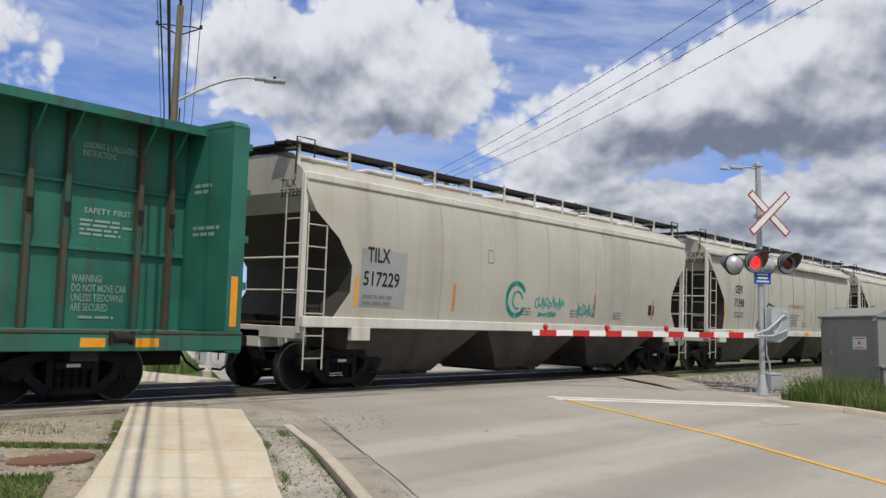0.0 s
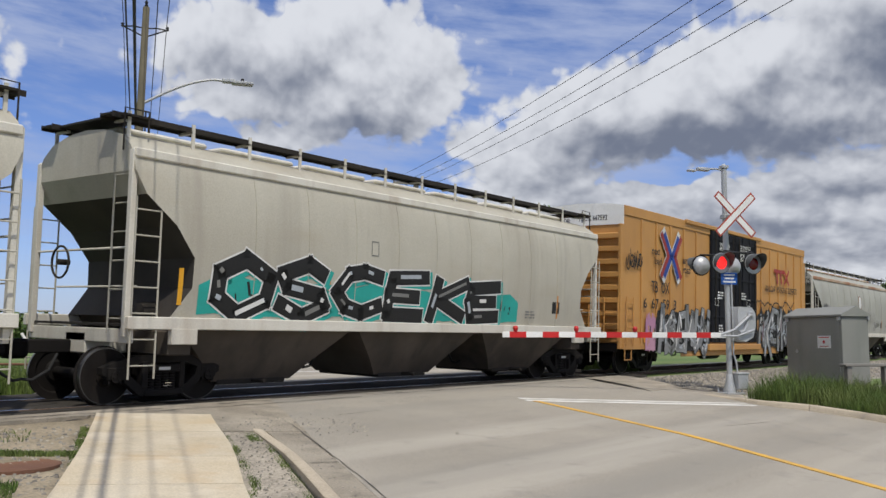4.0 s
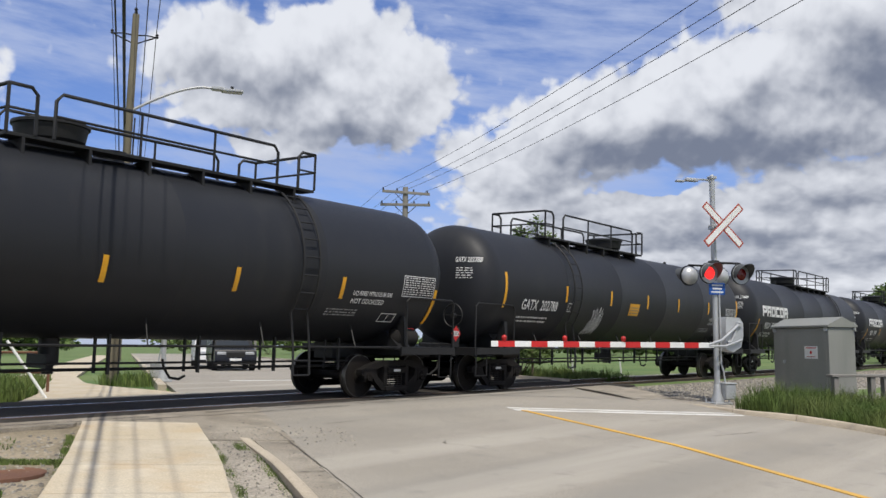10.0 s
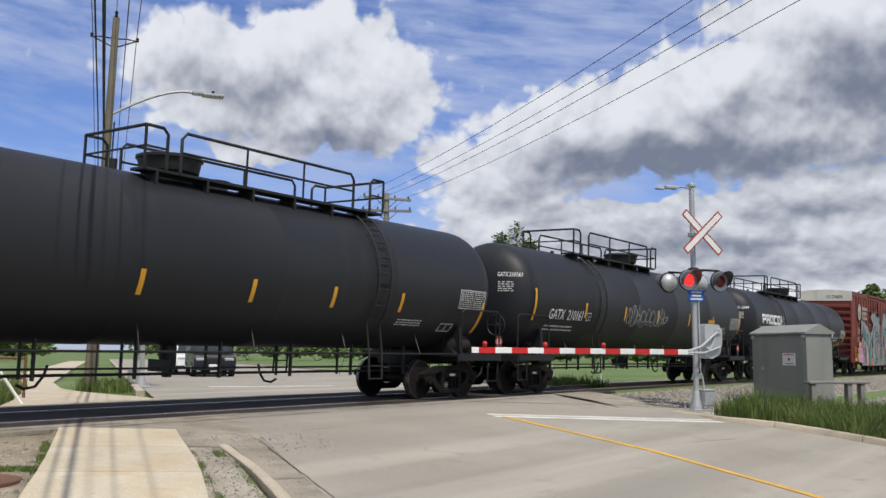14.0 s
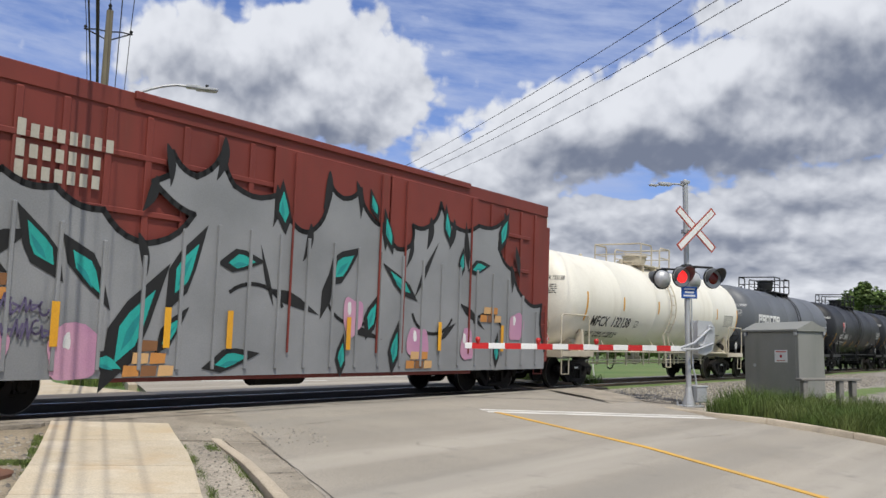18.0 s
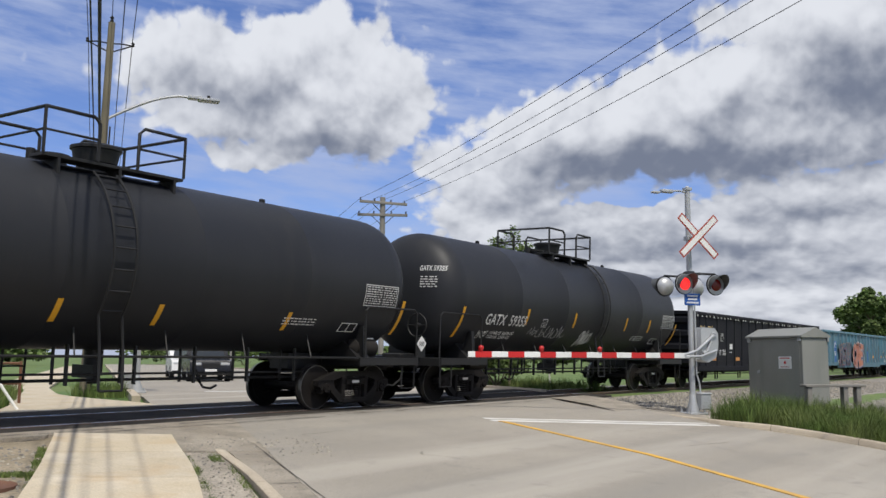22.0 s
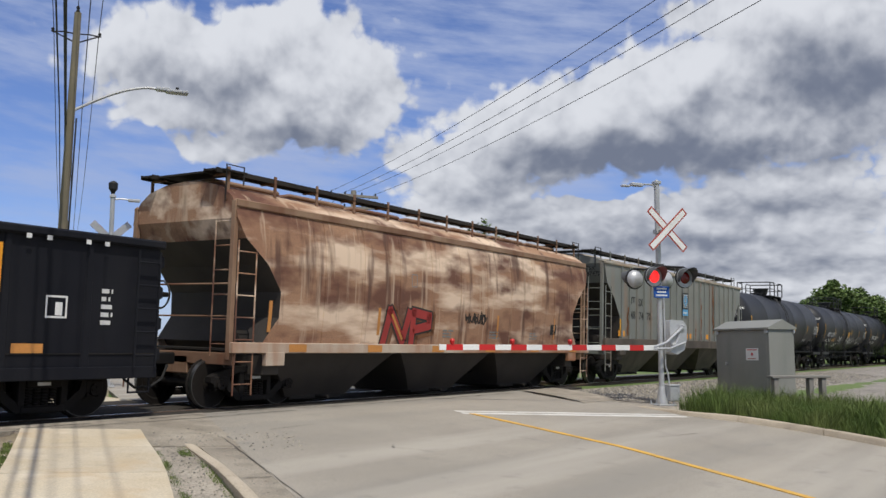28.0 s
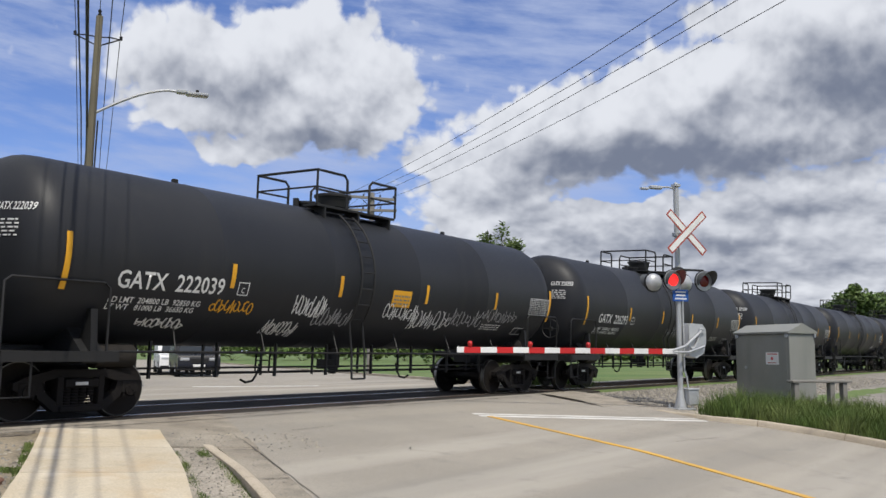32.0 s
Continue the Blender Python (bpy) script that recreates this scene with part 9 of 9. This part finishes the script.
    tank_car(black + " and white block emblem", 136.32, 155.79, 138.33, 153.8, mark="PROX", spec=marks((-7.24, 2.10, 1.65, 0.27), (-8.16, -4.93, -2.43, 0.23, 2.82, 5.51, 8.5), 2.05, (-7.32, 2.49, 3.5, 0.45), -4.75, 7.4, (1.62, 0.86)), number="32284", logo=True, long_rails=True, note="LIQUEFIED PETROLEUM GAS\nNOT ODORIZED")
    tank_car(black + " and a pale scrawl", 155.79, 175.2, 157.78, 173.29, mark="GATX", spec=marks((-7.20, 2.08, 1.8, 0.29), (-8.10, -5.03, -2.34, 0.23, 2.72, 5.48, 8.42), 2.36, None, -4.83, 7.3, (2.1, 0.9)), number="202788", long_rails=True, flip=True, yellow_box=-1.0, tags=[(-3.3, 1.5, 0.7, 1.0, 71, "ink_white"), (-3.2, 1.55, 0.5, 0.9, 72, "patch_grey")], note="NON ODORIZED\nLIQUEFIED PETROLEUM GAS")
    tank_car(black + " and white block emblem", 175.2, 194.4, 177.11, 192.45, mark="PROX", spec=marks((-7.09, 1.98, 1.62, 0.30), (-8.03, -4.63, -1.45, 0.94, 3.10, 5.28, 8.4), 2.0, (-7.63, 2.50, 3.52, 0.45), -4.42, 7.4, (1.61, 0.86), limits="LD LMT  160700 LB  72900 KG\nLT WT   99700 LB  45200 KG"), number="37449", logo=True, long_rails=True, yellow_box=3.6, note="NON-ODORIZED")
    tank_car(black + " and white block emblem", 194.4, 214.0, 196.35, 212.02, mark="PROX", spec=marks((-7.09, 1.98, 1.62, 0.30), (-8.03, -4.63, -1.45, 0.94, 3.10, 5.28, 8.5), 2.0, (-7.63, 2.50, 3.52, 0.45), -4.42, 7.5, (1.61, 0.86)), number="37574", logo=True, long_rails=True)
    tank_car(black + " and white drippy graffiti", 214.0, 233.46, 215.97, 231.45, mark="GATX", spec=marks((-7.6, 2.09, 2.0, 0.31), (-8.5, -5.5, -2.75, -0.07, 2.84, 5.35, 8.57), 2.2, panel=7.46), number="210161", long_rails=True, flip=True, yellow_box=4.9, tags=[(-2.6, 2.0, 3.4, 0.8, 81, "patch_grey"), (-2.58, 2.02, 3.4, 0.75, 82, "patch_grey")], note="NON-ODORIZED\nLIQUEFIED PETROLEUM GAS")
    tank_car(black + " and white block emblem", 233.46, 252.78, 235.45, 250.78, mark="PROX", spec=marks((-6.94, 2.05, 1.5, 0.28), (-7.95, -4.58, -1.74, 0.85, 3.04, 5.3, 8.5), 2.08, (-7.6, 2.58, 3.45, 0.44), -4.3, 7.4, (1.68, 0.86)), number="36344", logo=True, long_rails=True, flip=True, yellow_box=3.9, tags=[(-5.3, 1.6, 0.8, 0.5, 91, "patch_grey"), (-2.6, 1.55, 1.8, 0.6, 93, "patch_grey"), (2.4, 1.6, 0.5, 0.9, 94, "ink_white"), (4.8, 1.55, 0.8, 0.6, 95, "yellow"), (7.2, 1.6, 0.9, 0.5, 92, "yellow")], note="LIQUEFIED PETROLEUM GAS\nNOT ODORIZED")
    red_box()
    tank_car("cream-white tank car with cream railings and rusty yellow stripes", 272.2, 289.62, 274.29, 287.61, skin="tank_white", trim="tank_white_dirty", mark="MFCX", spec=marks((-6.18, 1.87, 2.85, 0.36), (-6.78, -4.13, -1.23, 1.63, 4.88, 7.38), 2.42, None, -2.95, 5.82, (2.02, 0.9), ladder=-0.06, limits="LD LMT  210000 LB  95250 KG\nLT WT   76000 LB  34480 KG"), number="132138")
    tank_car("blue-grey tank car with white block emblem", 289.62, 305.64, 291.63, 303.63, skin="tank_grey", mark="PROX", spec=marks((-5.78, 2.10, 1.85, 0.27), (-6.65, -3.60, -1.09, 1.50, 3.73, 6.9), 2.0, (-6.15, 2.46, 3.45, 0.42), -3.0, 5.7, (1.6, 0.84), ladder=0.53), number="230949", logo=True, placard="white")
    badge = tank_car("matt black tank car with a red square badge", 305.64, 321.47, 307.64, 319.4, mark="GATX", spec=marks((-5.35, 2.03, 2.18, 0.30), (-6.55, -3.12, -1.24, 0.59, 3.57, 6.9), 1.6, None, -2.6, 5.6, (1.6, 0.86), ladder=-0.32, limits="LD LMT  190800 LB  86600 KG\nLT WT   72100 LB  32700 KG"), number="204933", placard="white")
    on_tank(quad(0.66, 0.62), "ink_white", badge, -4.76, 2.42, "badge", "square badge split into a red and a black half")
    on_tank(fill_outline([(0.02, 0.02), (0.36, 0.60), (0.02, 0.60)]).mesh("mark", M["red"], 0), "red", badge, -4.76, 2.42, "badge_mark", "", 0.010)
    on_tank(fill_outline([(0.36, 0.58), (0.58, 0.58), (0.64, 0.02), (0.08, 0.02)]).mesh("mark", M["ink_black"], 0), "tank_black", badge, -4.76, 2.42, "badge_mark", "", 0.012)
    on_tank(stroke([(0.12, 0.04), (0.42, 0.56)], 0.035).mesh("mark", M["ink_white"], 0), "ink_white", badge, -4.76, 2.42, "badge_mark", "", 0.016)
    tank_car("matt black tank car with white scribbles", 321.47, 337.42, 323.53, 335.3, mark="GATX", spec=marks((-5.47, 1.94, 2.0, 0.31), (-6.6, -3.53, -0.79, 2.78, 4.65, 7.0), 2.0, None, -2.6, 5.75, (1.6, 0.86), ladder=1.05, limits="LD LMT  191400 LB  86800 KG\nLT WT   71600 LB  32500 KG"), number="59355", tags=[(-3.15, 1.66, 2.1, 0.45, 101, "patch_grey"), (0.0, 1.45, 0.75, 0.75, 102, "ink_white")], placard="white")
    black_gondola(337.42, 357.75, 339.78, 355.5, "295705", True)
    blue_gondola()
    black_gondola(377.75, 398.4, 379.95, 396.0, "295472", False)
    rusty = hopper_car("rust-streaked tan covered hopper wagon with red graffiti", 398.4, 415.26, 400.45, 413.3, skin="rusty_cream", trim="rusty_trim", roof_mat="rusty_trim", sill="rusty_band", under="slope_dark", patch=False, stain=True, murals=[(throw_up("NP", 0.85, 0.75, 77, dict(shadow="rust_run", fill="logo_red", line="slope_dark", spark=("tag_orange", "logo_red"), shine=0.3), 0.20, 0.05, 0.03, 1.15), -3.0, 1.48)], tags=[(0.35, 1.95, 1.05, 0.35, 78, "slope_dark", 0.05)])
    # this wagon rides lower than the others
    for ob in rusty[0].children:
        if ob.name.split(".")[0] not in ("truck", "coupler", "air_hose"):
            ob.location.z -= 0.17
    car, x0, x1, ink_on = hopper_car("grey ribbed covered hopper wagon with rust streaks", 415.26, 432.3, 417.28, 430.25, skin="hopper_grey", trim="hopper_grey", roof_mat="hopper_grey_trim", sill="under_tan", mark="JTSX", number="487470", curved=False, patch=False)
    for txt, x, z, w in (("JT", -5.65, 2.75, 0.42), ("SX", -4.92, 2.72, 0.42), ("48", -5.65, 2.25, 0.42), ("74", -4.87, 2.24, 0.42), ("70", -4.12, 2.24, 0.42)):
        ink_on(words(txt, 0.28, w), "ink_black", x, z)
    ink_on(quad(0.64, 0.66), "ink_black", -0.37, 2.80, "emblem", "black square company sign with pale stripes", 0.056)
    for i in range(7):
        ink_on(quad(0.52, 0.035), "ink_white", -0.31, 2.87 + 0.08 * i, "stripe", "", 0.058)
    ink_on(stroke([(-0.2, 0.2), (0, 0), (0.2, 0.2), (0, 0.4), (-0.2, 0.2)], 0.1).mesh("d", M["sky_blue"], 0), "sky_blue", -0.05, 2.94, "emblem", "", 0.061)
    ink_on(quad(0.64, 0.25), "sky_blue", -0.37, 2.54, "emblem", "pale blue strip with white shapes", 0.056)
    ink_on(bars(1, 0.5, 0.14, 9), "ink_white", -0.30, 2.61, lift=0.059)
    ink_on(quad(0.46, 0.32), "ink_black", 5.42, 1.80, "data_panel", "black inspection panel")
    ink_on(outline_box(0.46, 0.32, 0.03).mesh("box", M["ink_white"], 0), "ink_white", 5.42, 1.80, lift=0.01)
    rnd = random.Random(77)
    for x, z, ln in ((2.0, 4.0, 2.3), (2.06, 3.0, 1.4), (3.7, 3.9, 1.9), (3.66, 3.4, 1.5), (-2.4, 2.9, 1.2), (1.3, 2.0, 0.4), (-5.9, 2.6, 0.9)):
        pts = [(0.05 * math.sin(k * 1.3 + x) + rnd.uniform(-0.02, 0.02), -ln * k / 9) for k in range(10)]
        ink_on(stroke(pts, rnd.uniform(0.05, 0.13)).mesh("rust", M["rust_run"], 0), "rust_run", x, z, "rust_streak", "brown rust streak", 0.012)
    for x in (1.2, 5.0, 8.2, 10.4, 13.0):
        ink_on(quad(0.55, 0.2), "orange", x0 + x, 1.62, "reflector_stripe", "orange reflective panel")
    starts = [432.3, 449.66, 467.2, 484.9, 502.6, 520.3, 538.0, 555.7]
    nums = ["228846", "222039", "226293", "222158", "", "", ""]
    for i, (p, q) in enumerate(zip(starts[:-1], starts[1:])):
        tags = [(-5.8, 1.48, 1.0, 0.3, 111, "ink_white"), (-2.9, 1.4, 0.9, 0.5, 112, "ink_white"), (-2.4, 1.75, 0.9, 0.6, 116, "ink_white"), (-1.7, 1.6, 1.1, 0.5, 117, "patch_grey"), (0.4, 1.8, 1.3, 0.45, 113, "ink_white"), (1.5, 1.65, 1.6, 0.55, 118, "ink_white"), (2.9, 1.75, 1.5, 0.5, 119, "patch_grey"), (4.3, 1.9, 1.8, 0.4, 120, "patch_grey"), (-4.45, 1.78, 1.0, 0.28, 114, "yellow")] if i == 1 else ([(-0.5, 1.75, 3.0, 0.5, 115, "patch_grey")] if i == 2 else [])
        tank_car("matt black tank car with yellow stripes" + (" and white graffiti" if i == 1 else ""), p, q, p + 2.03, q - 2.0, mark="GATX" if nums[i] else "", spec=marks((-6.47, 2.10, 2.2, 0.31), (-7.44, -4.15, -1.23, 1.78, 4.83, 7.72), 2.24, None, -3.95, 6.65, ladder=-0.48, limits="LD LMT  204800 LB  92850 KG\nLT WT   81000 LB  36650 KG"), number=nums[i], tags=tags, yellow_box=0.55 if i == 1 else 0.6 if i == 0 else None, placard="")


build_train()


M["hose"] = mat("hose", (0.012, 0.012, 0.012), None, 0.7)
hose = Shape().tube([(0.0, 0.0, 0.0), (0.06, 0.02, -0.16), (0.2, 0.03, -0.33), (0.38, 0.02, -0.36), (0.5, 0.0, -0.30)], 0.024, 7).mesh("brake_hose", M["hose"])
for car, mid, sets in CARS:
    xs = [c for _, c in sets]
    lo, hi = min(xs) - 1.35, max(xs) + 1.35
    for e, k in ((lo, -1), (hi, 1)):
        ob = part("brake_hose", hose, None, car)
        ob.matrix_basis = pose(e, -0.32, 0.82, 0, 0, 0 if k > 0 else 180)


def motions():
    ends = 1 / FPS
    times = [0.0, ends] + [float(t) for t in range(2, 31, 2)] + [32.0 - ends, 32.0]
    turn = V / 0.457
    for car, mid, sets in CARS:
        walk(car, [(t, pose(mid - V * t, TRACK_Y, 0, CANT, 0, 0)) for t in times])
        # wheels roll while the car is near the crossing
        t0, t1 = max(0.0, (mid - 40) / V), min(32.0, (mid + 6) / V)
        if t1 <= t0:
            continue
        steps = sorted({0.0, 32.0} | {round(k / FPS, 5) for k in range(math.ceil(t0 * FPS), math.floor(t1 * FPS) + 1)})
        for ws, k in sets:
            walk(ws, [(t, pose(k, 0, 0.457, 0, -math.degrees(turn * (min(max(t, t0), t1) - t0)) % 360, 0)) for t in steps])


motions()
